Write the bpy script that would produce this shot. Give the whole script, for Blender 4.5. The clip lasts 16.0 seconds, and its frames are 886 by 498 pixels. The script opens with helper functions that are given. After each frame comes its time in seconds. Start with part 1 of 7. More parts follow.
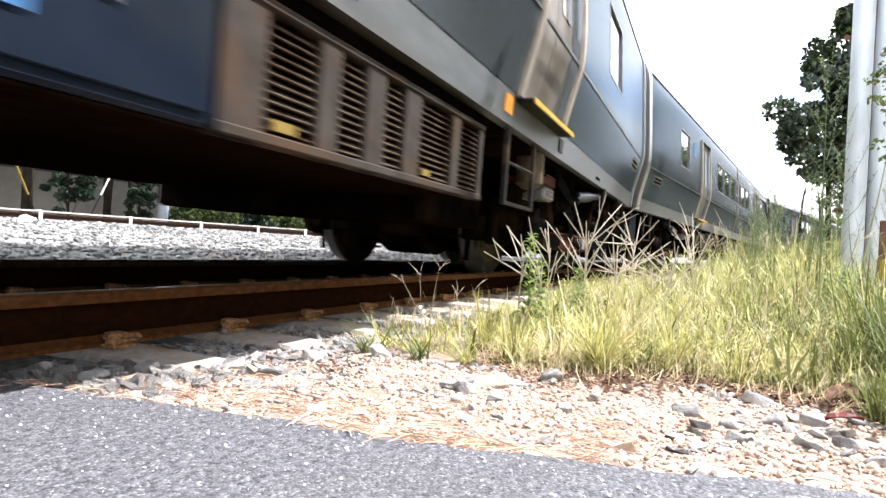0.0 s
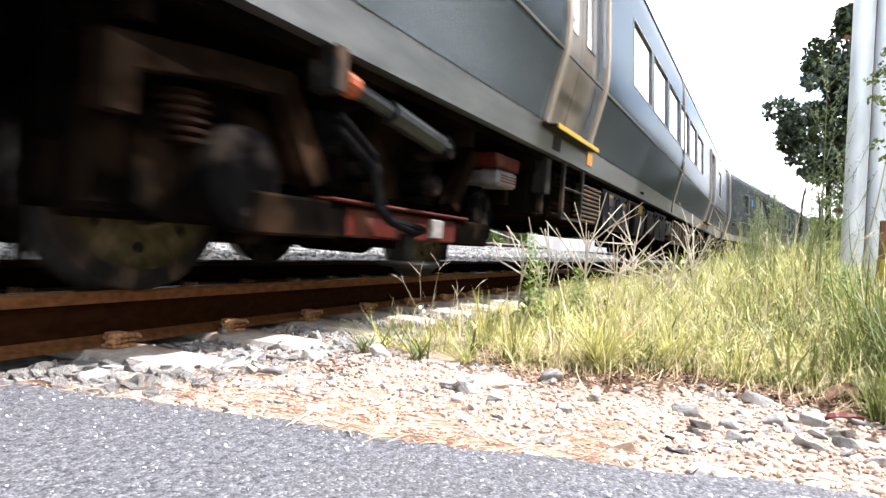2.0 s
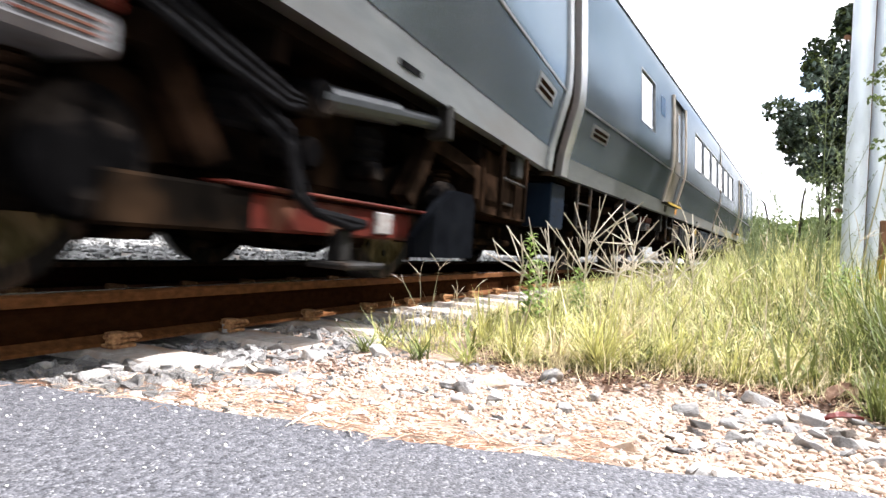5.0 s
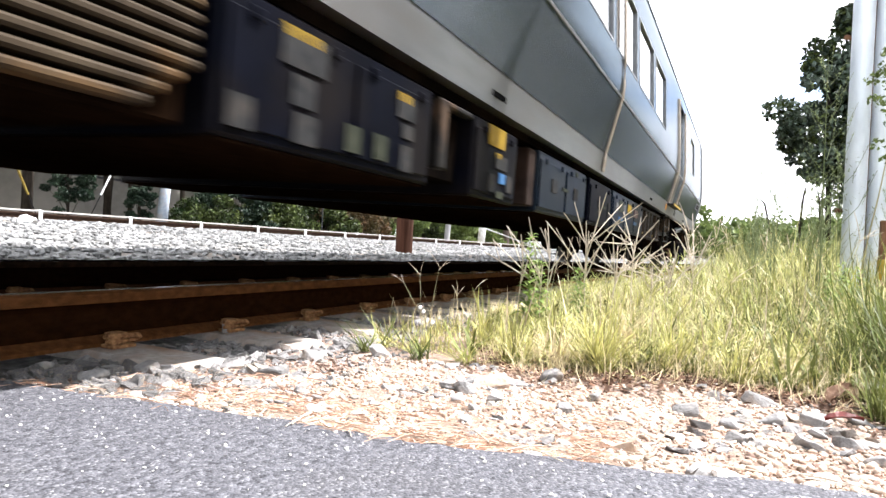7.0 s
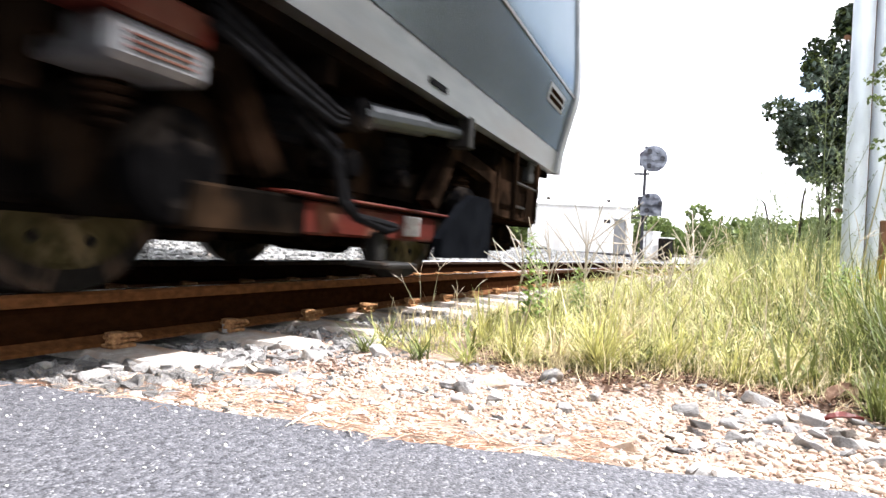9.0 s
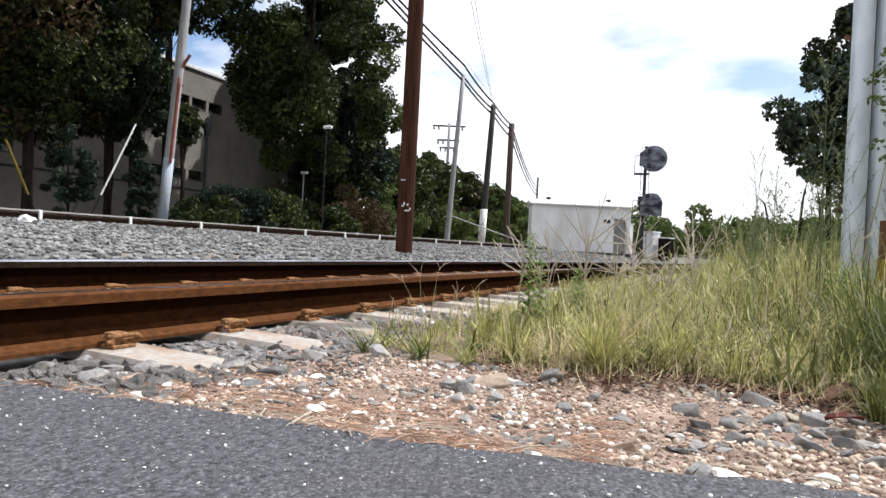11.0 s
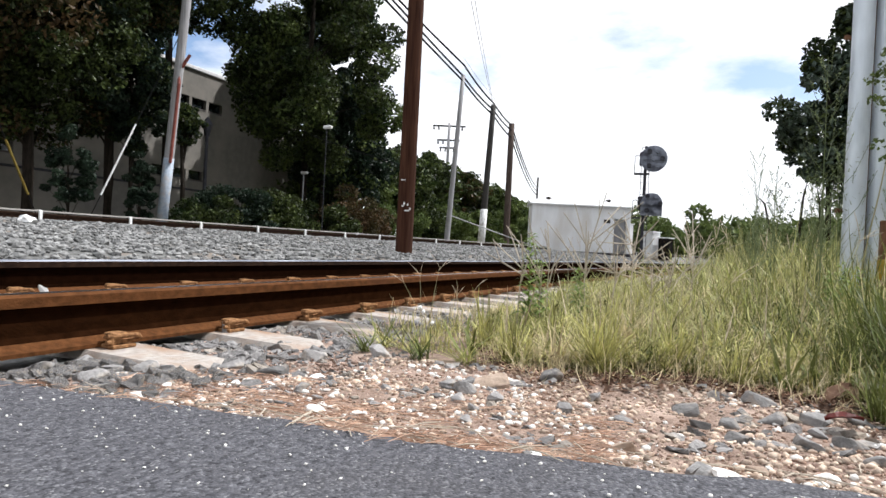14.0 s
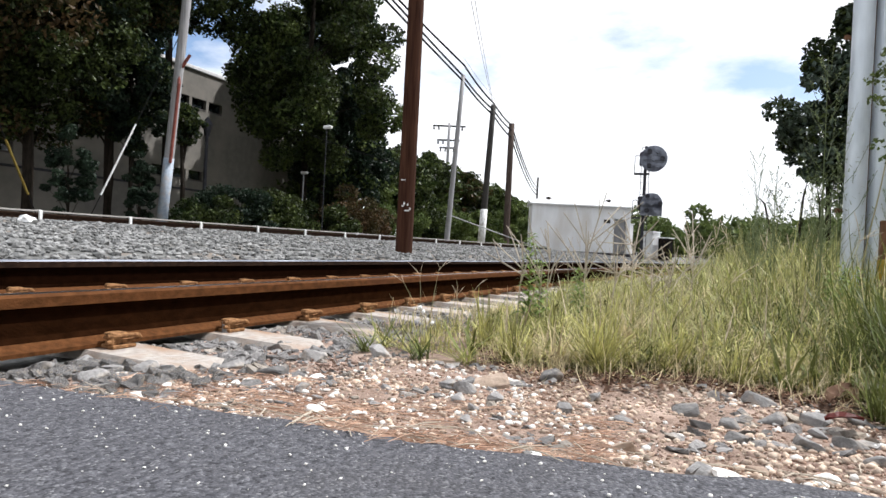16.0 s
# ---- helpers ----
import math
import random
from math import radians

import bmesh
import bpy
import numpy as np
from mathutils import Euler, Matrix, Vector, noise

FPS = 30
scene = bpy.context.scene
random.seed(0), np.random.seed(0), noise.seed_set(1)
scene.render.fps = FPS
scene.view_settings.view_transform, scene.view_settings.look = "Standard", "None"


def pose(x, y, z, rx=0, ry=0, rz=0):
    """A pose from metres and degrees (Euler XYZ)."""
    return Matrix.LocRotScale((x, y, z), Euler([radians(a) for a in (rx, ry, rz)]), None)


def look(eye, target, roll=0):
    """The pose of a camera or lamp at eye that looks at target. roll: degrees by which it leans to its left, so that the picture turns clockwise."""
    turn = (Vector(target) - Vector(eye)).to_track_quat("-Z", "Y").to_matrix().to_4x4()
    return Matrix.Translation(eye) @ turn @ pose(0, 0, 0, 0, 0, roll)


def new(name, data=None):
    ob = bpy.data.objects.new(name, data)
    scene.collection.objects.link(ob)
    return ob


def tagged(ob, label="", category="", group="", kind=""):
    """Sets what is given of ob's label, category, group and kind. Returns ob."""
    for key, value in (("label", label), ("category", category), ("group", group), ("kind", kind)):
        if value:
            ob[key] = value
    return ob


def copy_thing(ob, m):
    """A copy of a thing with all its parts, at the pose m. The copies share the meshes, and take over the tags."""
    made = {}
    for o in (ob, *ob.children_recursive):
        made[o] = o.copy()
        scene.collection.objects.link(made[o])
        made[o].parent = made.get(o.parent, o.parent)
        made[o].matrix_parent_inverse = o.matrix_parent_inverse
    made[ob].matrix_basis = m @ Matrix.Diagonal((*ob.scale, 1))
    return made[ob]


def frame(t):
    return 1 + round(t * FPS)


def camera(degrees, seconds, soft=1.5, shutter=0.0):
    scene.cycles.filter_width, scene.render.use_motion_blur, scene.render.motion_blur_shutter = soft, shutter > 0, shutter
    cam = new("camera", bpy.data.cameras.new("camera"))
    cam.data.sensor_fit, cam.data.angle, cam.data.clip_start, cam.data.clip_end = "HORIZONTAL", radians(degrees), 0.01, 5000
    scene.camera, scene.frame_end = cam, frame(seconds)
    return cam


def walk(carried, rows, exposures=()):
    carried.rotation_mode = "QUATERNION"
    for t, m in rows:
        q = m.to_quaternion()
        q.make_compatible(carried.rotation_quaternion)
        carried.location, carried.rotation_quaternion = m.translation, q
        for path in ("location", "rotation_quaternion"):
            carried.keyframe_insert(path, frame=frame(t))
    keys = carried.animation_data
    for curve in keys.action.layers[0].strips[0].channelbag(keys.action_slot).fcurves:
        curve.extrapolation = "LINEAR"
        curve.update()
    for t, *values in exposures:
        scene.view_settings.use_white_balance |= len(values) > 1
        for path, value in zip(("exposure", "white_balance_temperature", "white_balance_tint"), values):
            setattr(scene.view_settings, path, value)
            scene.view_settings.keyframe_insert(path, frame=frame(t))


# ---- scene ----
# World: x along the track, y away from the camera across it, z up from the near rail's running surface.
CURVE, APEX, NEAR = 0.00567, 0.56, 2.16      # track curvature (1/m), where it runs along x, near rail's y there
GAUGE, CANT = 1.505, 0.037                   # rail centres apart, raised outer rail


def near_y(x):
    """y of the near rail at x."""
    d = x - APEX
    if abs(d) > 90:
        return NEAR - CURVE * 90 * 90 / 2 - CURVE * 90 * (abs(d) - 90)
    return NEAR - CURVE * d * d / 2


def at(x, off, z=0.0):
    """The point beside the track: off metres beyond the near rail, square to it."""
    slope = -CURVE * max(-90, min(90, x - APEX))
    n = math.hypot(1, slope)
    return Vector((x - off * slope / n, near_y(x) + off / n, z))


# ---- camera ----
cam = camera(68.36, 16.0, soft=1.5, shutter=0.38)
YAW, PITCH = radians(22.85), radians(-0.21)
RIGHT = Vector((math.sin(YAW), -math.cos(YAW), 0))
EYE = Vector((0, 0, 0.23))
AIM = EYE + Vector((math.cos(YAW) * math.cos(PITCH), math.sin(YAW) * math.cos(PITCH), math.sin(PITCH)))
walk(cam, [(0.0, look(EYE, AIM, 2.91)), (16.0, look(EYE, AIM, 2.91))],
     exposures=[(0.0, 1.82, 6120, 14), (9.3, 1.82, 6120, 14), (10.7, 0.23, 6080, 12), (16.0, 0.23, 6080, 12)])

# ---- world and sun ----
SUN = Vector((0.395, -0.445, 0.85)).normalized()
world = bpy.data.worlds.new("sky")
scene.world = world
world.use_nodes = True
wn, wl = world.node_tree.nodes, world.node_tree.links
wn.clear()
sky = wn.new("ShaderNodeTexSky")
sky.sky_type, sky.sun_disc = "NISHITA", False
sky.sun_elevation, sky.sun_rotation = math.asin(SUN.z), math.atan2(SUN.x, SUN.y)
sky.air_density, sky.dust_density, sky.ozone_density = 1.0, 2.0, 1.0
coord = wn.new("ShaderNodeTexCoord")
stretch = wn.new("ShaderNodeMapping")
stretch.inputs["Scale"].default_value = (1.0, 1.0, 2.6)
cloud = wn.new("ShaderNodeTexNoise")
cloud.inputs["Scale"].default_value, cloud.inputs["Detail"].default_value, cloud.inputs["Roughness"].default_value = 2.3, 7, 0.55
ramp = wn.new("ShaderNodeValToRGB")
ramp.color_ramp.elements[0].position, ramp.color_ramp.elements[1].position = 0.345, 0.47
blue = wn.new("ShaderNodeBackground")
blue.inputs["Strength"].default_value = 0.15
white = wn.new("ShaderNodeBackground")
white.inputs["Color"].default_value, white.inputs["Strength"].default_value = (1.0, 0.99, 0.97, 1), 1.15
mix = wn.new("ShaderNodeMixShader")
out = wn.new("ShaderNodeOutputWorld")
wl.new(coord.outputs["Generated"], stretch.inputs["Vector"])
wl.new(stretch.outputs["Vector"], cloud.inputs["Vector"])
wl.new(cloud.outputs["Fac"], ramp.inputs["Fac"])
wl.new(sky.outputs["Color"], blue.inputs["Color"])
wl.new(ramp.outputs["Color"], mix.inputs["Fac"])
wl.new(blue.outputs["Background"], mix.inputs[1])
wl.new(white.outputs["Background"], mix.inputs[2])
wl.new(mix.outputs["Shader"], out.inputs["Surface"])

sun = new("sun", bpy.data.lights.new("sun", "SUN"))
sun.data.energy, sun.data.angle, sun.data.color = 5.0, radians(0.8), (1.0, 0.96, 0.90)
sun.matrix_basis = look(SUN * 50, (0, 0, 0))


# ---- materials ----
def mat(name, c1, c2, scale=20.0, rough=0.8, metal=0.0, bump=0.0, bscale=None, c3=None, scale3=3.0, amount3=0.45,
        island=0.0, each=0.0, detail=5.0, stretch=(1, 1, 1), rough2=None, coat=0.0, spec=0.25):
    """Two colours mixed by a fine noise, a third by a coarse one; island or each: how far pieces or objects differ."""
    m = bpy.data.materials.new(name)
    m.use_nodes = True
    n, l = m.node_tree.nodes, m.node_tree.links
    b = n["Principled BSDF"]
    tc = n.new("ShaderNodeTexCoord")
    mp = n.new("ShaderNodeMapping")
    mp.inputs["Scale"].default_value = stretch
    l.new(tc.outputs["Object"], mp.inputs["Vector"])

    def tex(s, d):
        t = n.new("ShaderNodeTexNoise")
        t.inputs["Scale"].default_value, t.inputs["Detail"].default_value = s, d
        l.new(mp.outputs["Vector"], t.inputs["Vector"])
        return t

    def blend(fac, a, c):
        x = n.new("ShaderNodeMix")
        x.data_type = "RGBA"
        l.new(fac, x.inputs["Factor"])
        for sock, v in ((x.inputs[6], a), (x.inputs[7], c)):
            if isinstance(v, tuple):
                sock.default_value = (*v, 1)
            else:
                l.new(v, sock)
        return x.outputs[2]

    def sharpen(sock, lo, hi):
        r = n.new("ShaderNodeMapRange")
        r.inputs["From Min"].default_value, r.inputs["From Max"].default_value = lo, hi
        l.new(sock, r.inputs["Value"])
        return r.outputs["Result"]

    fine = tex(scale, detail)
    col = blend(sharpen(fine.outputs["Fac"], 0.32, 0.68), c1, c2)
    if c3:
        coarse = tex(scale3, 4)
        col = blend(sharpen(coarse.outputs["Fac"], 0.62 - amount3 * 0.3, 0.72 - amount3 * 0.1), col, c3)
    if island or each:
        src = n.new("ShaderNodeNewGeometry").outputs["Random Per Island"] if island else n.new("ShaderNodeObjectInfo").outputs["Random"]
        hsv = n.new("ShaderNodeHueSaturation")
        k = island or each
        v = n.new("ShaderNodeMapRange")
        v.inputs["To Min"].default_value, v.inputs["To Max"].default_value = 1 - k, 1 + k
        l.new(src, v.inputs["Value"])
        l.new(v.outputs["Result"], hsv.inputs["Value"])
        l.new(col, hsv.inputs["Color"])
        col = hsv.outputs["Color"]
    l.new(col, b.inputs["Base Color"])
    b.inputs["Metallic"].default_value = metal
    b.inputs["Specular IOR Level"].default_value = spec
    if rough2 is None:
        b.inputs["Roughness"].default_value = rough
    else:
        r = n.new("ShaderNodeMapRange")
        r.inputs["To Min"].default_value, r.inputs["To Max"].default_value = rough, rough2
        l.new(fine.outputs["Fac"], r.inputs["Value"])
        l.new(r.outputs["Result"], b.inputs["Roughness"])
    b.inputs["Coat Weight"].default_value = coat
    if bump:
        bp = n.new("ShaderNodeBump")
        bp.inputs["Strength"].default_value, bp.inputs["Distance"].default_value = bump, 0.01
        l.new(tex(bscale or scale, 6).outputs["Fac"], bp.inputs["Height"])
        l.new(bp.outputs["Normal"], b.inputs["Normal"])
    return m


def leaf_mat(name, c1, c2, spread=0.35, through_light=0.35, gloss=0.12):
    """Leaves and blades: they differ piece by piece and let some light through."""
    m = mat(name, c1, c2, 1.3, 0.45, island=spread, spec=gloss)
    n, l = m.node_tree.nodes, m.node_tree.links
    b = n["Principled BSDF"]
    t = n.new("ShaderNodeBsdfTranslucent")
    l.new(b.inputs["Base Color"].links[0].from_socket, t.inputs["Color"])
    x = n.new("ShaderNodeMixShader")
    x.inputs["Fac"].default_value = through_light
    l.new(b.outputs["BSDF"], x.inputs[1])
    l.new(t.outputs["BSDF"], x.inputs[2])
    l.new(x.outputs["Shader"], n["Material Output"].inputs["Surface"])
    return m


def asphalt_mat():
    """Worn asphalt: chips of stone in dark binder, each chip with its own grey."""
    m = mat("asphalt", (0.016, 0.016, 0.020), (0.148, 0.149, 0.166), 55, 0.85, spec=0.2, c3=(0.075, 0.073, 0.078), scale3=2.2, amount3=0.35)
    n, l = m.node_tree.nodes, m.node_tree.links
    b = n["Principled BSDF"]
    tc = n.new("ShaderNodeTexCoord")
    cells = n.new("ShaderNodeTexVoronoi")
    cells.inputs["Scale"].default_value = 170
    l.new(tc.outputs["Object"], cells.inputs["Vector"])
    grey = n.new("ShaderNodeSeparateColor")
    l.new(cells.outputs["Color"], grey.inputs["Color"])
    chips = n.new("ShaderNodeValToRGB")
    chips.color_ramp.elements[0].color, chips.color_ramp.elements[1].color = (0.018, 0.018, 0.022, 1), (0.27, 0.27, 0.27, 1)
    for p, v in ((0.45, 0.052), (0.75, 0.10), (0.93, 0.17)):
        chips.color_ramp.elements.new(p).color = (v, v, v * 1.07, 1)
    l.new(grey.outputs["Red"], chips.inputs["Fac"])
    x = n.new("ShaderNodeMix")
    x.data_type = "RGBA"
    x.inputs["Factor"].default_value = 0.5
    l.new(b.inputs["Base Color"].links[0].from_socket, x.inputs[6])
    l.new(chips.outputs["Color"], x.inputs[7])
    l.new(x.outputs[2], b.inputs["Base Color"])
    bp = n.new("ShaderNodeBump")
    bp.inputs["Strength"].default_value, bp.inputs["Distance"].default_value = 0.7, 0.004
    bp.invert = True
    l.new(cells.outputs["Distance"], bp.inputs["Height"])
    l.new(bp.outputs["Normal"], b.inputs["Normal"])
    return m


M = {}
M["asphalt"] = asphalt_mat()
M["soil"] = mat("soil", (0.162, 0.112, 0.0867), (0.315, 0.236, 0.189), 70, 0.95, bump=1.0, bscale=90, c3=(0.41, 0.315, 0.255), scale3=5, spec=0.07)
M["crumb"] = mat("soil_crumb", (0.145, 0.0892, 0.0629), (0.306, 0.212, 0.162), 50, 0.95, island=0.4, spec=0.07)
M["ground"] = mat("ground", (0.06, 0.065, 0.035), (0.13, 0.12, 0.07), 6, 0.95, bump=0.6, bscale=12, c3=(0.16, 0.15, 0.12), scale3=0.6, spec=0.07)
M["ballast_bed"] = mat("ballast_bed", (0.07, 0.07, 0.067), (0.19, 0.19, 0.18), 26, 0.95, bump=1.0, bscale=24, c3=(0.20, 0.17, 0.14), scale3=1.2, amount3=0.3, spec=0.07)
M["ballast"] = mat("ballast", (0.135, 0.13, 0.126), (0.265, 0.256, 0.247), 45, 0.9, bump=0.8, bscale=90, island=0.34, c3=(0.31, 0.27, 0.22), scale3=6, amount3=0.3, spec=0.07)
M["ballast_each"] = mat("ballast_each", (0.135, 0.13, 0.126), (0.265, 0.256, 0.247), 45, 0.9, bump=0.8, bscale=90, each=0.34, c3=(0.31, 0.27, 0.22), scale3=6, amount3=0.3, spec=0.07)
M["ballast_far"] = mat("ballast_far", (0.14, 0.14, 0.137), (0.242, 0.242, 0.233), 30, 0.9, bump=0.4, island=0.5, spec=0.1)
M["pebble"] = mat("pebble", (0.324, 0.23, 0.167), (0.576, 0.482, 0.387), 60, 0.75, bump=0.3, bscale=200, island=0.5, spec=0.12)
M["chip"] = mat("stone_chip", (0.21, 0.135, 0.105), (0.45, 0.345, 0.285), 50, 0.85, bump=0.4, bscale=160, island=0.5, spec=0.07)
M["stone_grey"] = mat("grey_stone", (0.19, 0.184, 0.178), (0.31, 0.30, 0.288), 30, 0.9, bump=0.7, bscale=70, each=0.2, c3=(0.38, 0.34, 0.29), scale3=14, amount3=0.25, spec=0.07)
M["stone_blue"] = mat("blue_grey_stone", (0.155, 0.152, 0.147), (0.28, 0.272, 0.262), 28, 0.9, bump=0.6, bscale=70, each=0.35, c3=(0.30, 0.26, 0.22), scale3=16, amount3=0.3, spec=0.07)
M["stone_tan"] = mat("tan_stone", (0.26, 0.20, 0.15), (0.42, 0.33, 0.26), 28, 0.9, bump=0.5, bscale=80, each=0.15, spec=0.07)
M["pebble_white"] = mat("pebble_white", (0.688, 0.66, 0.605), (0.818, 0.8, 0.763), 70, 0.6, bump=0.3, bscale=160, island=0.15)
M["needle"] = mat("needle", (0.33, 0.19, 0.125), (0.56, 0.395, 0.29), 12, 0.75, island=0.4, spec=0.07)
M["rail"] = mat("rail", (0.0629, 0.0252, 0.00884), (0.122, 0.0503, 0.0181), 35, 0.85, 0.0, spec=0.06, bump=0.3, bscale=140, c3=(0.075, 0.03, 0.013), scale3=5, amount3=0.2, stretch=(0.6, 1, 1))
# The two web colours hold the shade that falls below the rail head.
M["web_shade"] = mat("web_shade", (0.005, 0.0021, 0.001), (0.01, 0.004, 0.002), 30, 0.9, bump=0.3, bscale=120, stretch=(0.6, 1, 1), spec=0.0)
M["web_shade_brown"] = mat("brown_web_shade", (0.0113, 0.00461, 0.00198), (0.0213, 0.00849, 0.00355), 30, 0.9, bump=0.3, bscale=120, stretch=(0.6, 1, 1), spec=0.0)
M["rail_foot"] = mat("rail_foot", (0.0629, 0.0252, 0.00884), (0.122, 0.0503, 0.0181), 35, 0.85, spec=0.06, bump=0.3, bscale=140)
M["rail_dark"] = mat("dark_steel_rail", (0.012, 0.007, 0.005), (0.032, 0.018, 0.011), 30, 0.85, spec=0.06, bump=0.3, bscale=140)
M["rail_top"] = mat("rail_top", (0.20, 0.21, 0.24), (0.40, 0.42, 0.46), 30, 0.16, 1.0, stretch=(0.05, 1, 1), rough2=0.35)
M["clip"] = mat("clip", (0.145, 0.0696, 0.0319), (0.392, 0.217, 0.102), 60, 0.8, 0.2, bump=0.4, bscale=200, spec=0.07)
M["concrete"] = mat("concrete", (0.30, 0.27, 0.24), (0.43, 0.395, 0.355), 30, 0.9, bump=0.4, bscale=120, c3=(0.30, 0.20, 0.135), scale3=4, amount3=0.5, spec=0.1)
M["steel"] = mat("stainless_steel", (0.238, 0.268, 0.293), (0.302, 0.332, 0.358), 3, 0.17, 0.88, rough2=0.25, c3=(0.22, 0.25, 0.26), scale3=0.7, amount3=0.25, stretch=(0.25, 1, 0.6))
M["steel"].node_tree.nodes["Principled BSDF"].inputs["Specular Tint"].default_value = (0.22, 0.26, 0.30, 1)
M["steel_low"] = mat("sill_steel", (0.20, 0.208, 0.212), (0.26, 0.268, 0.268), 8, 0.36, 1.0, rough2=0.5, c3=(0.21, 0.20, 0.19), scale3=1.5, stretch=(0.4, 1, 2))
M["steel_bright"] = mat("polished_trim", (0.70, 0.71, 0.72), (0.80, 0.80, 0.80), 6, 0.3, 1.0)
# Tan of the mirrored ground is put into the door leaf's colour.
M["door_steel_mirrored"] = mat("door_steel_mirrored", (0.136, 0.115, 0.0899), (0.186, 0.158, 0.127), 4, 0.38, 0.6, c3=(0.24, 0.20, 0.16), scale3=2)
M["door_edge"] = mat("door_edge", (0.34, 0.28, 0.22), (0.44, 0.38, 0.31), 12, 0.45, 0.8)
M["roof"] = mat("roof", (0.10, 0.10, 0.105), (0.16, 0.16, 0.165), 6, 0.6, 0.3)
# Underfloor steel and rust pushed to near-black; under-car shade is in these colours.
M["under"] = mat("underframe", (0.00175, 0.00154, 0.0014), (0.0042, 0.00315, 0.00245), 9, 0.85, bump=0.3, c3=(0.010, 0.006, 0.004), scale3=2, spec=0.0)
M["bogie"] = mat("bogie_steel_shaded", (0.0015, 0.00135, 0.0012), (0.00413, 0.0033, 0.00263), 10, 0.75, 0.0, bump=0.3, c3=(0.020, 0.012, 0.007), scale3=3, spec=0.0)
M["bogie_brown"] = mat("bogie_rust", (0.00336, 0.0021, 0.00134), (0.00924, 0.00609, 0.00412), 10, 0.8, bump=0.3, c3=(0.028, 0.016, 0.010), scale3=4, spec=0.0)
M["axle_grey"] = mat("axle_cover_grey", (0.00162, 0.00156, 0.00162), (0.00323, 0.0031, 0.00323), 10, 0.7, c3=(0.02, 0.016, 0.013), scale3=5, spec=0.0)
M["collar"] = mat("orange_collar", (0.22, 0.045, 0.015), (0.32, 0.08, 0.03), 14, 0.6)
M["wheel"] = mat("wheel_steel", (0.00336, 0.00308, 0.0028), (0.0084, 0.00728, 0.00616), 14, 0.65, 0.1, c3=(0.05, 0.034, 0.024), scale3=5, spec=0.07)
M["wheel_disc"] = mat("wheel_disc", (0.0252, 0.0208, 0.00795), (0.052, 0.044, 0.0197), 16, 0.7, 0.2, c3=(0.12, 0.09, 0.05), scale3=6, spec=0.07)
M["wheel_tread"] = mat("wheel_tread", (0.048, 0.045, 0.042), (0.078, 0.075, 0.072), 20, 0.4, 0.7)
M["shoe_beam"] = mat("shoe_beam_red", (0.0294, 0.00458, 0.00276), (0.0582, 0.00857, 0.00458), 14, 0.7, c3=(0.07, 0.03, 0.018), scale3=5, spec=0.07)
# Case and guard paint, taken far darker to hold the shade below the floor.
M["blue_box"] = mat("blue_grey_paint_shaded", (0.00238, 0.00542, 0.0115), (0.00446, 0.00877, 0.017), 5, 0.45, c3=(0.008, 0.011, 0.014), scale3=2, bump=0.15, spec=0.07)
M["dark_box"] = mat("dark_navy_paint_shaded", (0.000672, 0.000993, 0.00271), (0.00155, 0.00209, 0.00529), 6, 0.5, c3=(0.006, 0.005, 0.005), scale3=2, bump=0.15, spec=0.03)
M["guard"] = mat("guard_paint_shaded", (0.0024, 0.0027, 0.0034), (0.0048, 0.0054, 0.0066), 6, 0.6, spec=0.0)
M["louvre"] = mat("louvre_paint", (0.0204, 0.017, 0.0138), (0.0409, 0.0338, 0.0282), 10, 0.7, c3=(0.045, 0.028, 0.017), scale3=4, bump=0.2, spec=0.07)
M["rust_plate"] = mat("rusty_plate", (0.0112, 0.0076, 0.0064), (0.0256, 0.0176, 0.0144), 8, 0.8, c3=(0.02, 0.011, 0.007), scale3=3, bump=0.2, spec=0.05)
M["filter"] = mat("tan_filter_bowl", (0.0488, 0.0325, 0.0182), (0.0845, 0.0585, 0.0338), 10, 0.6, c3=(0.05, 0.03, 0.018), scale3=6)
# Rust brown taken darker: the gloom of recesses and undersides is in it.
M["louvre_dark"] = mat("louvre_rust_shade", (0.0036, 0.00195, 0.0012), (0.00975, 0.0051, 0.0027), 12, 0.8, spec=0.0)
M["slat"] = mat("slat_paint", (0.0304, 0.0228, 0.0167), (0.073, 0.0547, 0.0395), 10, 0.8, c3=(0.016, 0.009, 0.005), scale3=4, spec=0.0)
M["corrugated"] = mat("corrugated_tan", (0.022, 0.015, 0.009), (0.048, 0.036, 0.022), 7, 0.55, c3=(0.13, 0.07, 0.025), scale3=3, spec=0.07)
M["grey_metal"] = mat("grey_metal", (0.0063, 0.00585, 0.0054), (0.0135, 0.0126, 0.0117), 14, 0.6, 0.1, c3=(0.05, 0.032, 0.02), scale3=6, amount3=0.3, spec=0.07)
M["chrome"] = mat("damper_metal", (0.0121, 0.014, 0.0162), (0.0256, 0.0284, 0.0311), 14, 0.42, 0.3)
M["fuse"] = mat("fuse_case_metal", (0.08, 0.08, 0.084), (0.152, 0.152, 0.156), 14, 0.45, 0.3, c3=(0.07, 0.05, 0.045), scale3=6, amount3=0.3)
M["rubber"] = mat("rubber", (0.0036, 0.0036, 0.0039), (0.009, 0.009, 0.0096), 20, 0.7, spec=0.0)
M["gasket"] = mat("grey_gasket", (0.16, 0.17, 0.18), (0.24, 0.25, 0.26), 20, 0.5, 0.5)
M["yellow"] = mat("yellow_plastic", (0.253, 0.165, 0.0138), (0.319, 0.22, 0.022), 10, 0.6)
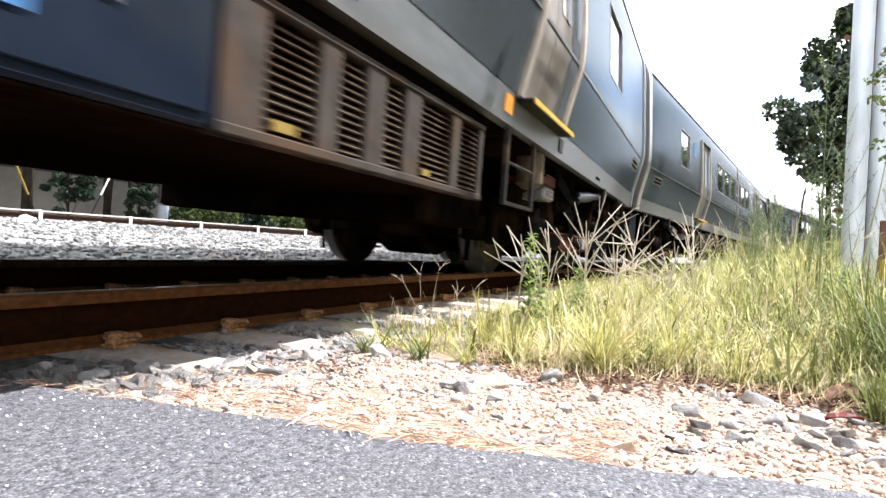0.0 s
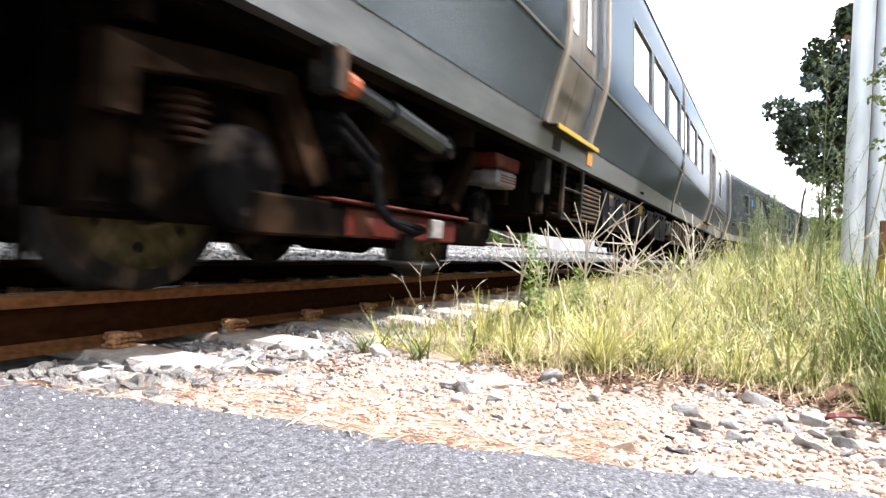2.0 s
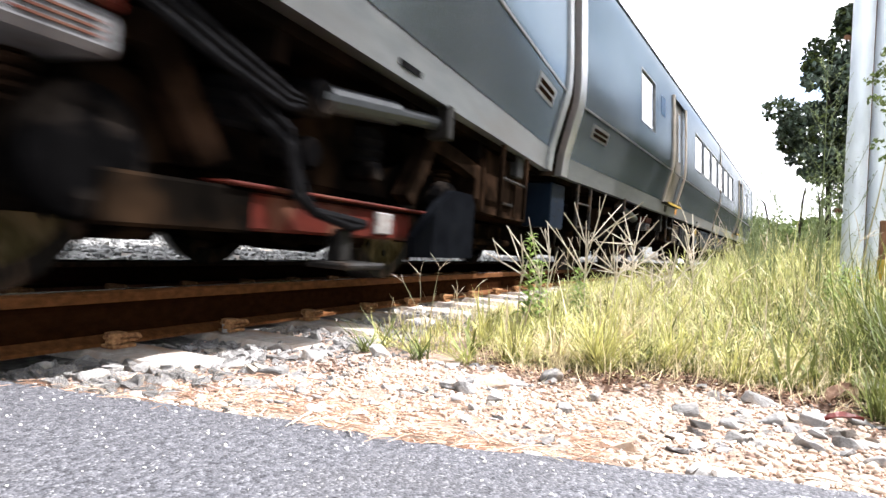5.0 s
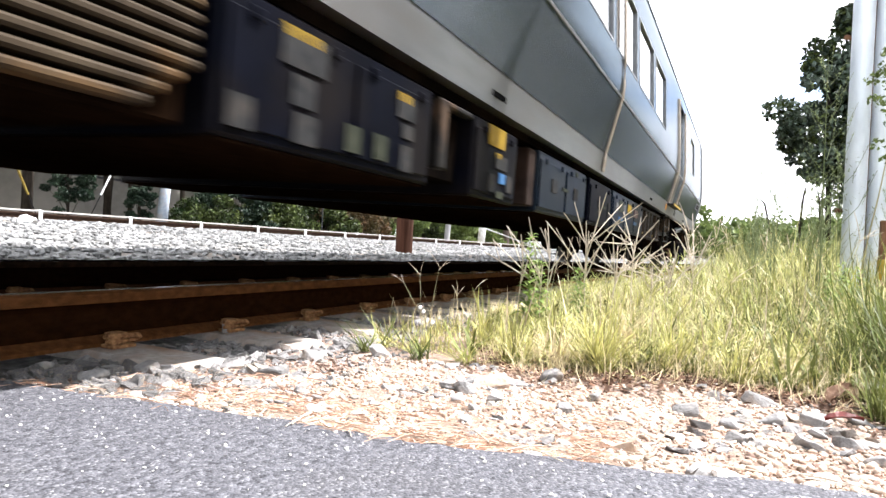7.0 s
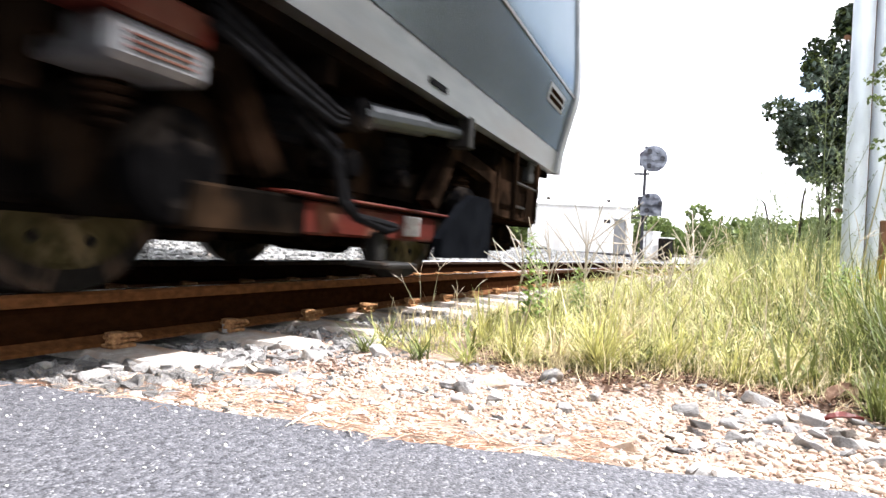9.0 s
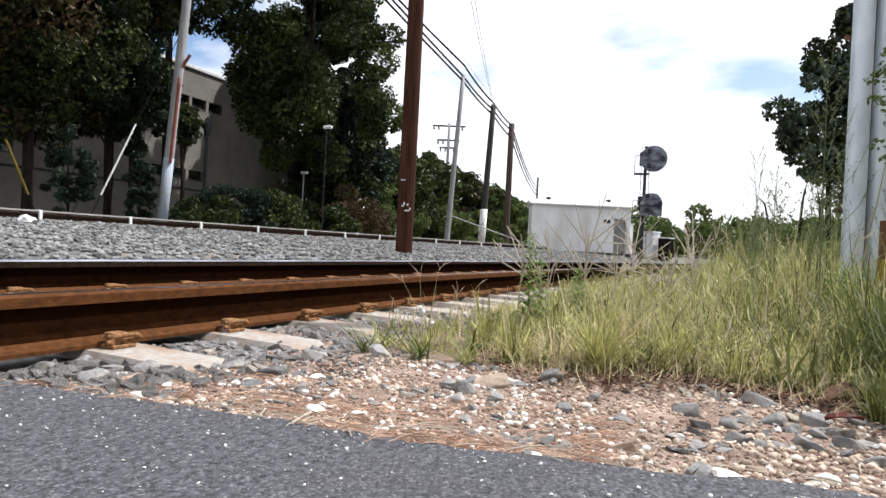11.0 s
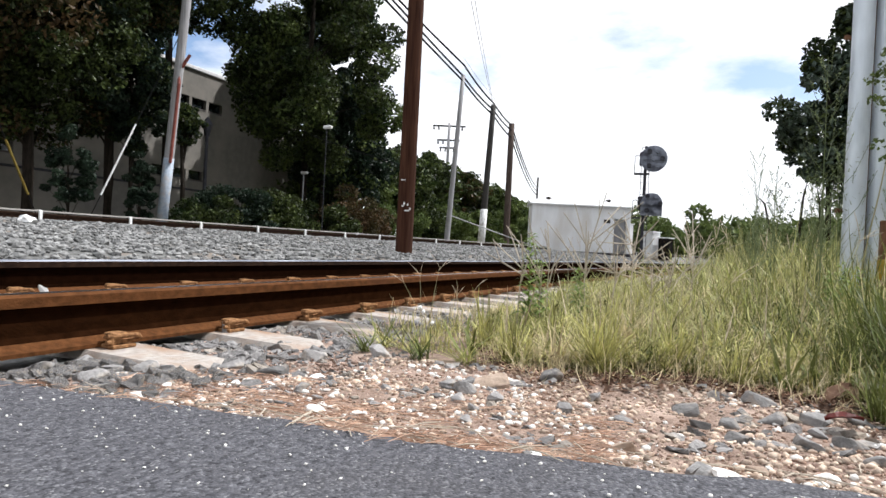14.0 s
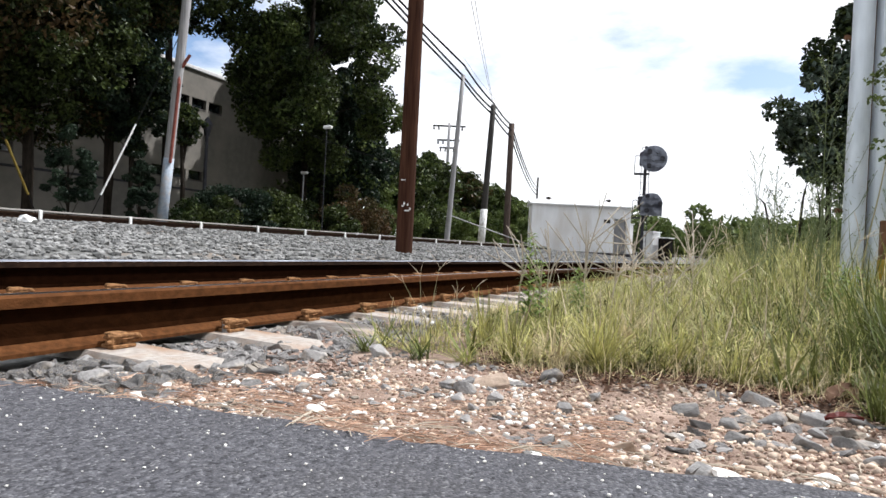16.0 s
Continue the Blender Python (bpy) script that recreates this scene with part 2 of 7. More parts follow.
M["yellow_label"] = mat("yellow_label", (0.15, 0.0938, 0.009), (0.225, 0.15, 0.0188), 20, 0.6, spec=0.07)
M["yellow_faded"] = mat("faded_yellow_label", (0.12, 0.084, 0.018), (0.18, 0.132, 0.036), 20, 0.6, spec=0.07)
M["plate"] = mat("pale_plate", (0.136, 0.132, 0.128), (0.204, 0.196, 0.187), 24, 0.5, c3=(0.10, 0.06, 0.05), scale3=40, amount3=0.4)
M["orange"] = mat("orange_sticker", (0.35, 0.14, 0.015), (0.4, 0.18, 0.025), 20, 0.5)
M["sticker"] = mat("pale_label", (0.0122, 0.013, 0.0137), (0.0245, 0.0245, 0.0245), 24, 0.55, c3=(0.034, 0.030, 0.026), scale3=9, spec=0.07)
M["sticker_clean"] = mat("clean_notice", (0.051, 0.0516, 0.0528), (0.087, 0.0876, 0.09), 18, 0.6, spec=0.07)
M["sticker_blue"] = mat("blue_label", (0.018, 0.075, 0.18), (0.035, 0.11, 0.23), 24, 0.5)
M["sticker_pink"] = mat("faded_red_label", (0.10, 0.04, 0.034), (0.15, 0.085, 0.072), 24, 0.5)
M["sticker_olive"] = mat("olive_label", (0.0156, 0.018, 0.012), (0.027, 0.03, 0.0204), 24, 0.55, spec=0.07)
M["glass"] = mat("window_glass", (0.012, 0.016, 0.018), (0.02, 0.024, 0.026), 3, 0.04, 0.0, coat=1.0)
M["wood_pole"] = mat("creosoted_wood", (0.0288, 0.0122, 0.0072), (0.072, 0.0317, 0.0187), 22, 0.85, bump=0.7, bscale=40, stretch=(1, 1, 0.06), c3=(0.05, 0.025, 0.017), scale3=3, spec=0.07)
M["grey_pole"] = mat("weathered_wood", (0.23, 0.225, 0.225), (0.357, 0.353, 0.353), 22, 0.85, bump=0.5, stretch=(1, 1, 0.06))
M["black_pole"] = mat("tarred_wood", (0.03, 0.028, 0.026), (0.07, 0.065, 0.06), 22, 0.8, stretch=(1, 1, 0.08), spec=0.07)
M["dark_pole"] = mat("dark_weathered_wood", (0.05, 0.036, 0.03), (0.10, 0.078, 0.066), 22, 0.85, stretch=(1, 1, 0.08), spec=0.07)
M["sheath"] = mat("pale_pole_sheath", (0.26, 0.31, 0.37), (0.36, 0.41, 0.47), 12, 0.6, c3=(0.35, 0.33, 0.31), scale3=4)
M["conduit_red"] = mat("red_conduit", (0.17, 0.0425, 0.0298), (0.255, 0.085, 0.0638), 12, 0.6)
M["galvanised"] = mat("galvanised_steel", (0.50, 0.55, 0.60), (0.66, 0.71, 0.76), 9, 0.45, 0.35, c3=(0.36, 0.38, 0.40), scale3=2.5, stretch=(1, 1, 0.3), rough2=0.6)
M["rust_edge"] = mat("rusty_steel", (0.11, 0.055, 0.03), (0.20, 0.105, 0.06), 20, 0.8, 0.3)
M["wall"] = mat("beige_wall", (0.162, 0.152, 0.135), (0.21, 0.197, 0.174), 3, 0.9, bump=0.1, c3=(0.25, 0.23, 0.20), scale3=0.4)
M["wall_trim"] = mat("dark_trim", (0.07, 0.065, 0.06), (0.11, 0.10, 0.095), 6, 0.7)
M["hut"] = mat("pale_hut_paint", (0.76, 0.765, 0.77), (0.85, 0.855, 0.86), 3, 0.6, c3=(0.66, 0.64, 0.61), scale3=1.1, stretch=(1, 1, 0.3))
M["hut_roof"] = mat("hut_roof", (0.68, 0.68, 0.68), (0.78, 0.78, 0.78), 5, 0.5)
M["grey_door"] = mat("grey_door_paint", (0.20, 0.20, 0.21), (0.26, 0.26, 0.27), 5, 0.5)
M["signal_black"] = mat("signal_black", (0.018, 0.018, 0.022), (0.05, 0.05, 0.06), 8, 0.6)
M["signal_disc"] = mat("signal_disc", (0.10, 0.11, 0.14), (0.26, 0.28, 0.33), 3.5, 0.45, c3=(0.06, 0.06, 0.08), scale3=1.6)
M["wire"] = mat("cable_sheath", (0.008, 0.008, 0.009), (0.016, 0.016, 0.018), 10, 0.9, spec=0.05)
M["wire_pale"] = mat("pale_cable", (0.35, 0.35, 0.35), (0.45, 0.45, 0.45), 10, 0.5)
M["white_paint"] = mat("white_paint", (0.68, 0.68, 0.67), (0.82, 0.82, 0.80), 14, 0.6, c3=(0.5, 0.48, 0.45), scale3=5)
M["board"] = mat("cover_board", (0.26, 0.24, 0.22), (0.42, 0.40, 0.37), 14, 0.85, stretch=(0.2, 1, 1))
M["grass_tall"] = leaf_mat("tall_pale_blade", (0.249, 0.266, 0.0974), (0.495, 0.458, 0.213), 0.5, 0.3)
M["twig"] = mat("dead_twig", (0.37, 0.32, 0.25), (0.60, 0.53, 0.43), 20, 0.9)
M["bark"] = mat("bark", (0.012, 0.010, 0.008), (0.034, 0.027, 0.021), 16, 0.95, bump=0.8, stretch=(1, 1, 0.25), spec=0.07)
M["grass"] = leaf_mat("grass_blade", (0.183, 0.211, 0.0602), (0.431, 0.398, 0.151), 0.6, 0.25)
M["grass_deep"] = leaf_mat("deep_green_blade", (0.0615, 0.0838, 0.0221), (0.145, 0.158, 0.0475), 0.5, 0.25)
M["grass_dry"] = leaf_mat("dry_grass_blade", (0.488, 0.415, 0.239), (0.671, 0.573, 0.379), 0.35)
M["stalk"] = mat("seed_stalk", (0.32, 0.30, 0.17), (0.46, 0.42, 0.27), 20, 0.7, island=0.25)
M["seed"] = mat("seed_head", (0.429, 0.351, 0.26), (0.624, 0.533, 0.416), 20, 0.8, island=0.25)
M["weed"] = leaf_mat("weed_leaf", (0.137, 0.21, 0.05), (0.252, 0.32, 0.09), 0.25)
M["flower"] = mat("white_flower", (0.75, 0.75, 0.72), (0.85, 0.85, 0.82), 20, 0.7)
M["leaf"] = leaf_mat("tree_leaf", (0.009, 0.019, 0.006), (0.058, 0.074, 0.020), 0.8, 0.25, 0.14)
M["leaf_warm"] = leaf_mat("tree_leaf_turning", (0.0306, 0.034, 0.0122), (0.0884, 0.051, 0.0245), 0.5, 0.25)
M["leaf_pale"] = leaf_mat("tree_leaf_bluish", (0.035, 0.055, 0.04), (0.10, 0.13, 0.09), 0.6, 0.25, 0.3)
M["leaf_blue"] = leaf_mat("tree_leaf_cool", (0.00835, 0.0167, 0.0106), (0.0278, 0.0445, 0.0256), 0.6, 0.25, 0.14)
M["weed_grey"] = leaf_mat("grey_green_weed", (0.14, 0.18, 0.085), (0.27, 0.31, 0.16), 0.4, 0.3)
M["shrub"] = leaf_mat("shrub_leaf", (0.055, 0.085, 0.025), (0.12, 0.15, 0.045), 0.4, 0.3)
M["shrub_pale"] = leaf_mat("pale_shrub_leaf", (0.12, 0.16, 0.045), (0.22, 0.24, 0.08), 0.4, 0.3)
M["dead_leaf"] = mat("dry_leaf", (0.17, 0.095, 0.058), (0.34, 0.215, 0.145), 25, 0.8, bump=0.2)
M["litter_brown"] = mat("dead_leaf_scrap", (0.045, 0.027, 0.018), (0.15, 0.085, 0.055), 30, 0.85, island=0.5, spec=0.07)
M["litter_white"] = mat("white_litter", (0.75, 0.75, 0.74), (0.85, 0.85, 0.84), 12, 0.6)
M["litter_red"] = mat("dark_red_film", (0.10, 0.012, 0.010), (0.18, 0.03, 0.022), 20, 0.5)


# ---- mesh helpers ----
def part(name, bm, material, parent=None, label="", smooth=False, m=None):
    """Links a bmesh as one mesh object, under a thing or a part if one is given."""
    me = bpy.data.meshes.new(name)
    if smooth:
        for f in bm.faces:
            f.smooth = True
    bm.to_mesh(me)
    bm.free()
    for x in (material if isinstance(material, (list, tuple)) else [material]):
        me.materials.append(x)
    ob = new(name, me)
    if parent:
        ob.parent = parent
    if m is not None:
        ob.matrix_basis = m
    if label:
        ob["label"] = label
    return ob


def mesh(name, verts, faces, material, parent=None, smooth=False):
    me = bpy.data.meshes.new(name)
    me.from_pydata(verts, [], faces)
    me.materials.append(material)
    if smooth:
        me.polygons.foreach_set("use_smooth", [True] * len(me.polygons))
    me.update()
    ob = new(name, me)
    if parent:
        ob.parent = parent
    return ob


def root(name, m, label, category, group="", kind=""):
    ob = new(name)
    ob.matrix_basis = m
    return tagged(ob, label, category, group, kind)


def box(bm, x0, x1, y0, y1, z0, z1, bevel=0.0, m=None, mi=0):
    r = bmesh.ops.create_cube(bm, size=1)
    t = Matrix.Translation(((x0 + x1) / 2, (y0 + y1) / 2, (z0 + z1) / 2)) @ Matrix.Diagonal((x1 - x0, y1 - y0, z1 - z0, 1))
    bmesh.ops.transform(bm, matrix=(m @ t if m is not None else t), verts=r["verts"])
    fs = list({f for v in r["verts"] for f in v.link_faces})
    if bevel:
        es = list({e for v in r["verts"] for e in v.link_edges})
        fs = bmesh.ops.bevel(bm, geom=es, offset=bevel, segments=1, affect="EDGES")["faces"]
    for f in fs:
        f.material_index = mi
    return bm


def rod(bm, a, b, r0, r1=None, n=10, mi=0):
    """A tapered round bar from a to b."""
    a, b = Vector(a), Vector(b)
    d = b - a
    r = bmesh.ops.create_cone(bm, cap_ends=True, segments=n, radius1=r0, radius2=r0 if r1 is None else r1, depth=d.length)
    bmesh.ops.transform(bm, matrix=Matrix.Translation((a + b) / 2) @ d.to_track_quat("Z", "Y").to_matrix().to_4x4(), verts=r["verts"])
    for f in {f for v in r["verts"] for f in v.link_faces}:
        f.material_index = mi
    return bm


def tube(bm, pts, radii, n=6):
    """A bent tapered bar along points."""
    rings = []
    pts = [Vector(p) for p in pts]
    for i, p in enumerate(pts):
        d = (pts[min(i + 1, len(pts) - 1)] - pts[max(i - 1, 0)]).normalized()
        q = d.to_track_quat("Z", "Y")
        r = radii[i] if isinstance(radii, (list, tuple)) else radii
        rings.append([bm.verts.new(p + q @ Vector((r * math.cos(k * math.tau / n), r * math.sin(k * math.tau / n), 0))) for k in range(n)])
    for a, b in zip(rings, rings[1:]):
        for k in range(n):
            bm.faces.new((a[k], a[(k + 1) % n], b[(k + 1) % n], b[k]))
    bm.faces.new(rings[0][::-1])
    bm.faces.new(rings[-1])
    return bm


def extrude_profile(bm, profile, points, rights, mi=None):
    """Sweeps a closed (side, up) outline along points; rights are the side directions there."""
    up = Vector((0, 0, 1))
    rings = [[bm.verts.new(p + r * a + up * b) for a, b in profile] for p, r in zip(points, rights)]
    k = len(profile)
    for i in range(len(rings) - 1):
        for j in range(k):
            f = bm.faces.new((rings[i][j], rings[i + 1][j], rings[i + 1][(j + 1) % k], rings[i][(j + 1) % k]))
            if mi:
                f.material_index = mi.get(j, 0)
    bm.faces.new(rings[0])
    bm.faces.new(rings[-1][::-1])
    return bm


def bm_():
    return bmesh.new()


# ---- ground ----
BANK = ((-400, -0.9), (-60, -0.5), (-6, -0.27), (-1.5, -0.228), (-0.85, -0.226), (-0.62, -0.238), (1.7, -0.242), (2.0, -0.235), (2.6, -0.13), (3.3, 0.0), (6.3, 0.17), (8.6, 0.31), (9.7, 0.33),
        (10.4, 0.30), (13.5, 0.30), (14.6, 0.15), (18, 0.1), (30, 0.1), (600, 0.3))
BANK_O, BANK_Z = [a for a, _ in BANK], [b for _, b in BANK]


def ground_z(x, y):
    """Height of the ground: a shallow ballast bank beyond the near track."""
    o = y - near_y(x)
    z = float(np.interp(o, BANK_O, BANK_Z))
    if abs(o) < 15 and -3 < x < 40:
        z += 0.018 * noise.noise((x * 2.1, y * 2.1, 0)) + 0.02 * noise.noise((x * 0.5, y * 0.5, 3)) * (o > 2.5)
    return z


def axis(marks):
    """Grid lines between marks at the given steps: (start, step), ..., (end, 0)."""
    v = []
    for (a, s), (b, _) in zip(marks, marks[1:]):
        k = max(1, round((b - a) / s))
        v += [a + (b - a) * i / k for i in range(k)]
    return v + [marks[-1][0]]


def build_ground():
    xs = axis([(-900, 200), (-100, 20), (-20, 2), (0, 0.1), (6, 0.4), (30, 2), (100, 20), (200, 150), (1500, 0)])
    os_ = axis([(-1200, 200), (-100, 20), (-12, 1.0), (-3.4, 0.1), (4, 0.25), (16, 1), (40, 10), (120, 100), (1200, 0)])
    verts, faces = [], []
    for x in xs:
        for o in os_:
            y = near_y(x) + o
            verts.append((x, y, ground_z(x, y)))
    k = len(os_)
    for i in range(len(xs) - 1):
        for j in range(k - 1):
            a = i * k + j
            faces.append((a, a + k, a + k + 1, a + 1))
    me = bpy.data.meshes.new("ground")
    me.from_pydata(verts, [], faces)
    for key in ("ground", "soil", "ballast_bed"):
        me.materials.append(M[key])
    for p in me.polygons:
        o = p.center.y - near_y(p.center.x)
        p.material_index = 2 if -0.30 < o < 14.3 and -100 < p.center.x < 200 else (1 if -5 < o < -0.2 and -2 < p.center.x < 4.2 else 0)
        p.use_smooth = True
    tagged(new("ground", me), "ballast, sandy soil and rough grass beside the railway", "ground", kind="structure")


build_ground()


def road_edge(y):
    """x of the asphalt's edge."""
    return np.interp(y, (-6, -0.29, -0.15, 0.09, 0.28, 0.53, 1.11, 1.43, 1.95), (2.2, 1.47, 1.475, 1.40, 1.385, 1.32, 1.285, 1.245, 1.19))


def build_road():
    """The asphalt of the crossing road: a thin slab with a ragged edge."""
    bm = bm_()
    rim = []
    for i in range(121):
        y = -6 + 4.5 * i / 12 if i < 12 else -1.5 + 3.45 * (i - 12) / 108
        edge = road_edge(y)
        rim.append((edge + 0.020 * noise.noise((y * 6, 0, 1)) + 0.014 * noise.noise((y * 21, 2, 1)) + 0.008 * noise.noise((y * 60, 4, 1)), y))
    top, low, inner = [], [], []
    for x, y in rim:
        top.append(bm.verts.new((x - 0.015, y, -0.200)))
        low.append(bm.verts.new((x + 0.012, y, -0.245)))
        inner.append(bm.verts.new((-8, y, -0.198)))
    for i in range(120):
        bm.faces.new((top[i], top[i + 1], inner[i + 1], inner[i]))
        bm.faces.new((low[i], low[i + 1], top[i + 1], top[i]))
    tagged(part("road", bm, M["asphalt"]), "worn dark grey asphalt road surface with pale grit", "road", kind="structure")


build_road()

# ---- track ----
RAIL = [(-0.076, -0.204), (-0.076, -0.190), (-0.022, -0.168), (-0.009, -0.148), (-0.009, -0.070), (-0.018, -0.054), (-0.036, -0.047), (-0.037, -0.012),
        (-0.026, -0.001), (0.028, -0.001), (0.037, -0.010), (0.036, -0.047), (0.018, -0.054), (0.009, -0.070), (0.009, -0.148), (0.022, -0.168), (0.076, -0.190), (0.076, -0.204)]


def rail_run(name, off, lift, x0, x1, parent, label, corner=0, side="rail"):
    xs = axis([(x0, 4), (0, 0.5), (20, 2), (60, 5), (x1, 0)]) if x0 < 0 else axis([(x0, 2), (x1, 0)])
    pts = [at(x, off, lift) for x in xs]
    rights = [(at(x, off + 1) - at(x, off)).normalized() for x in xs]
    # Faces under the head get the painted shade; the foot keeps plain rust.
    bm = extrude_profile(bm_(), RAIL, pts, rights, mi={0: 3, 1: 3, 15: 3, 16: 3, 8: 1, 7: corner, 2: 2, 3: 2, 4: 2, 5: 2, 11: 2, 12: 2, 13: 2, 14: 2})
    return part(name, bm, [M[side], M["rail_top"], M["web_shade" if side == "rail_dark" else "web_shade_brown"], M["rail_foot"]], parent, label)


def tie_mesh():
    bm = bm_()
    prof = [(-1.30, -0.20), (-1.30, -0.02), (-1.27, 0.0), (-0.5, 0.0), (-0.4, -0.025), (0.4, -0.025), (0.5, 0.0), (1.27, 0.0), (1.30, -0.02), (1.30, -0.20)]
    rows = []
    for x, k in ((-0.13, -0.03), (-0.11, 0.0), (0.11, 0.0), (0.13, -0.03)):
        rows.append([bm.verts.new((x, y, z + (k if z > -0.1 else 0))) for y, z in prof])
    for a, b in zip(rows, rows[1:]):
        for j in range(len(prof)):
            bm.faces.new((a[j], b[j], b[(j + 1) % len(prof)], a[(j + 1) % len(prof)]))
    bm.faces.new(rows[0])
    bm.faces.new(rows[-1][::-1])
    me = bpy.data.meshes.new("tie")
    bm.to_mesh(me)
    bm.free()
    me.materials.append(M["concrete"])
    return me


def clip_mesh():
    """Spring clip with its cast shoulder, seen from the field side at y < 0."""
    bm = bm_()
    box(bm, -0.052, 0.052, -0.062, 0.006, -0.004, 0.010, 0.003)
    box(bm, -0.050, -0.008, -0.050, -0.018, 0.008, 0.048, 0.005)
    box(bm, -0.044, 0.020, -0.052, 0.002, 0.044, 0.054, 0.004)
    loop = [(-0.064, -0.040, 0.020), (-0.02, -0.042, 0.021), (0.030, -0.044, 0.022), (0.056, -0.052, 0.026), (0.066, -0.062, 0.034), (0.052, -0.068, 0.042), (0.020, -0.066, 0.044),
            (-0.020, -0.058, 0.042), (-0.05, -0.036, 0.040), (-0.045, -0.010, 0.036), (-0.02, 0.0, 0.032), (0.02, 0.004, 0.030), (0.05, -0.008, 0.030), (0.060, -0.026, 0.032)]
    tube(bm, loop, 0.0085, 7)
    me = bpy.data.meshes.new("rail_clip")
    bm.to_mesh(me)
    bm.free()
    me.materials.append(M["clip"])
    return me


def build_track():
    tilt = math.atan2(CANT, GAUGE)
    track = root("track", Matrix(), "rusty running rails on pale concrete ties in grey ballast", "railway track", kind="structure")
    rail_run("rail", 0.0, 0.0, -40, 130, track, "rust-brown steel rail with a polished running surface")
    rail_run("rail", GAUGE, CANT, -40, 130, track, "dark brown steel rail with a polished running surface", 1, "rail_dark")
    tie, clip = tie_mesh(), clip_mesh()
    for i in range(0, 78):
        x = 1.784 + 0.61 * i
        slope = math.atan(-CURVE * (x - APEX))
        ob = new("tie", tie)
        ob.parent = track
        ob.matrix_basis = Matrix.Translation(at(x, GAUGE / 2, CANT / 2 - 0.205)) @ Euler((tilt, 0, slope)).to_matrix().to_4x4()
        if i < 40:
            for off, lift, turn in ((-0.082, 0, 0), (0.082, 0, math.pi), (GAUGE - 0.082, CANT, 0), (GAUGE + 0.082, CANT, math.pi)):
                c = new("rail_clip", clip)
                c.parent = track
                c.matrix_basis = Matrix.Translation(at(x, off, lift - 0.203)) @ Euler((0, 0, slope + turn)).to_matrix().to_4x4()
    return track


build_track()


def build_second_track():
    track = root("second_track", Matrix(), "rusty rails of a second track beyond the ballast bank", "railway track", kind="structure")
    for off in (11.2, 12.7):
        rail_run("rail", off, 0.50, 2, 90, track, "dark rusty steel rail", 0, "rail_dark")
    tie = bpy.data.meshes["tie"]
    for i in range(60):
        x = 3 + 0.61 * i
        ob = new("tie", tie)
        ob.parent = track
        ob.matrix_basis = Matrix.Translation(at(x, 11.95, 0.305)) @ Euler((0, 0, math.atan(-CURVE * (x - APEX)))).to_matrix().to_4x4()
    third = root("third_rail", Matrix(), "third rail under a grey cover board on white brackets", "third rail", kind="structure")
    xs = axis([(2, 2), (70, 0)])
    for name, prof, key in (("cover_board", [(-0.10, 0.50), (-0.10, 0.53), (0.12, 0.53), (0.12, 0.50)], "board"),
                            ("conductor_rail", [(-0.05, 0.33), (-0.05, 0.44), (0.05, 0.44), (0.05, 0.33)], "rail_dark")):
        pts = [at(x, 9.9, 0.0) for x in xs]
        part(name, extrude_profile(bm_(), prof, pts, [(at(x, 10.9) - at(x, 9.9)).normalized() for x in xs]), M[key], third)
    first = None
    for i in range(32):
        x = 6.1 + 1.86 * i
        m = Matrix.Translation(at(x, 9.78, 0.25)) @ Matrix.Rotation(math.atan(-CURVE * (x - APEX)), 4, "Z")
        if first is None:
            bm = bm_()
            box(bm, -0.03, 0.03, -0.02, 0.02, 0, 0.27, 0.005)
            box(bm, -0.03, 0.03, 0.0, 0.16, 0.262, 0.285, 0.004)
            box(bm, -0.07, 0.07, -0.05, 0.10, -0.06, 0.02, 0.01)
            first = part("bracket", bm, M["white_paint"], third, "white bracket", m=m)
        else:
            b = new("bracket", first.data)
            b.parent = third
            b.matrix_basis = m


build_second_track()

# ---- stones, needles ----
def ico():
    bm = bm_()
    bmesh.ops.create_icosphere(bm, subdivisions=1, radius=1.0)
    v = np.array([x.co[:] for x in bm.verts])
    f = np.array([[x.index for x in g.verts] for g in bm.faces])
    bm.free()
    return v, f


ICO_V, ICO_F = ico()


def rock_kinds(count, seed):
    """Broken stones: hulls of a few points pushed towards a block's corners."""
    rng, kinds = np.random.default_rng(seed), []
    for _ in range(count):
        p = rng.uniform(-1, 1, (15, 3))
        p = np.sign(p) * np.abs(p) ** 0.7
        p /= np.maximum(1.0, np.linalg.norm(p, axis=1)[:, None] / 1.18)
        bm = bm_()
        for q in p:
            bm.verts.new(q)
        r = bmesh.ops.convex_hull(bm, input=bm.verts[:])
        bmesh.ops.delete(bm, geom=[g for g in r["geom_interior"] if isinstance(g, bmesh.types.BMVert)], context="VERTS")
        bmesh.ops.triangulate(bm, faces=bm.faces[:])
        bm.verts.index_update()
        kinds.append((np.array([v.co[:] for v in bm.verts]), np.array([[v.index for v in f.verts] for f in bm.faces])))
        bm.free()
    return kinds


ROCKS = rock_kinds(18, 6)


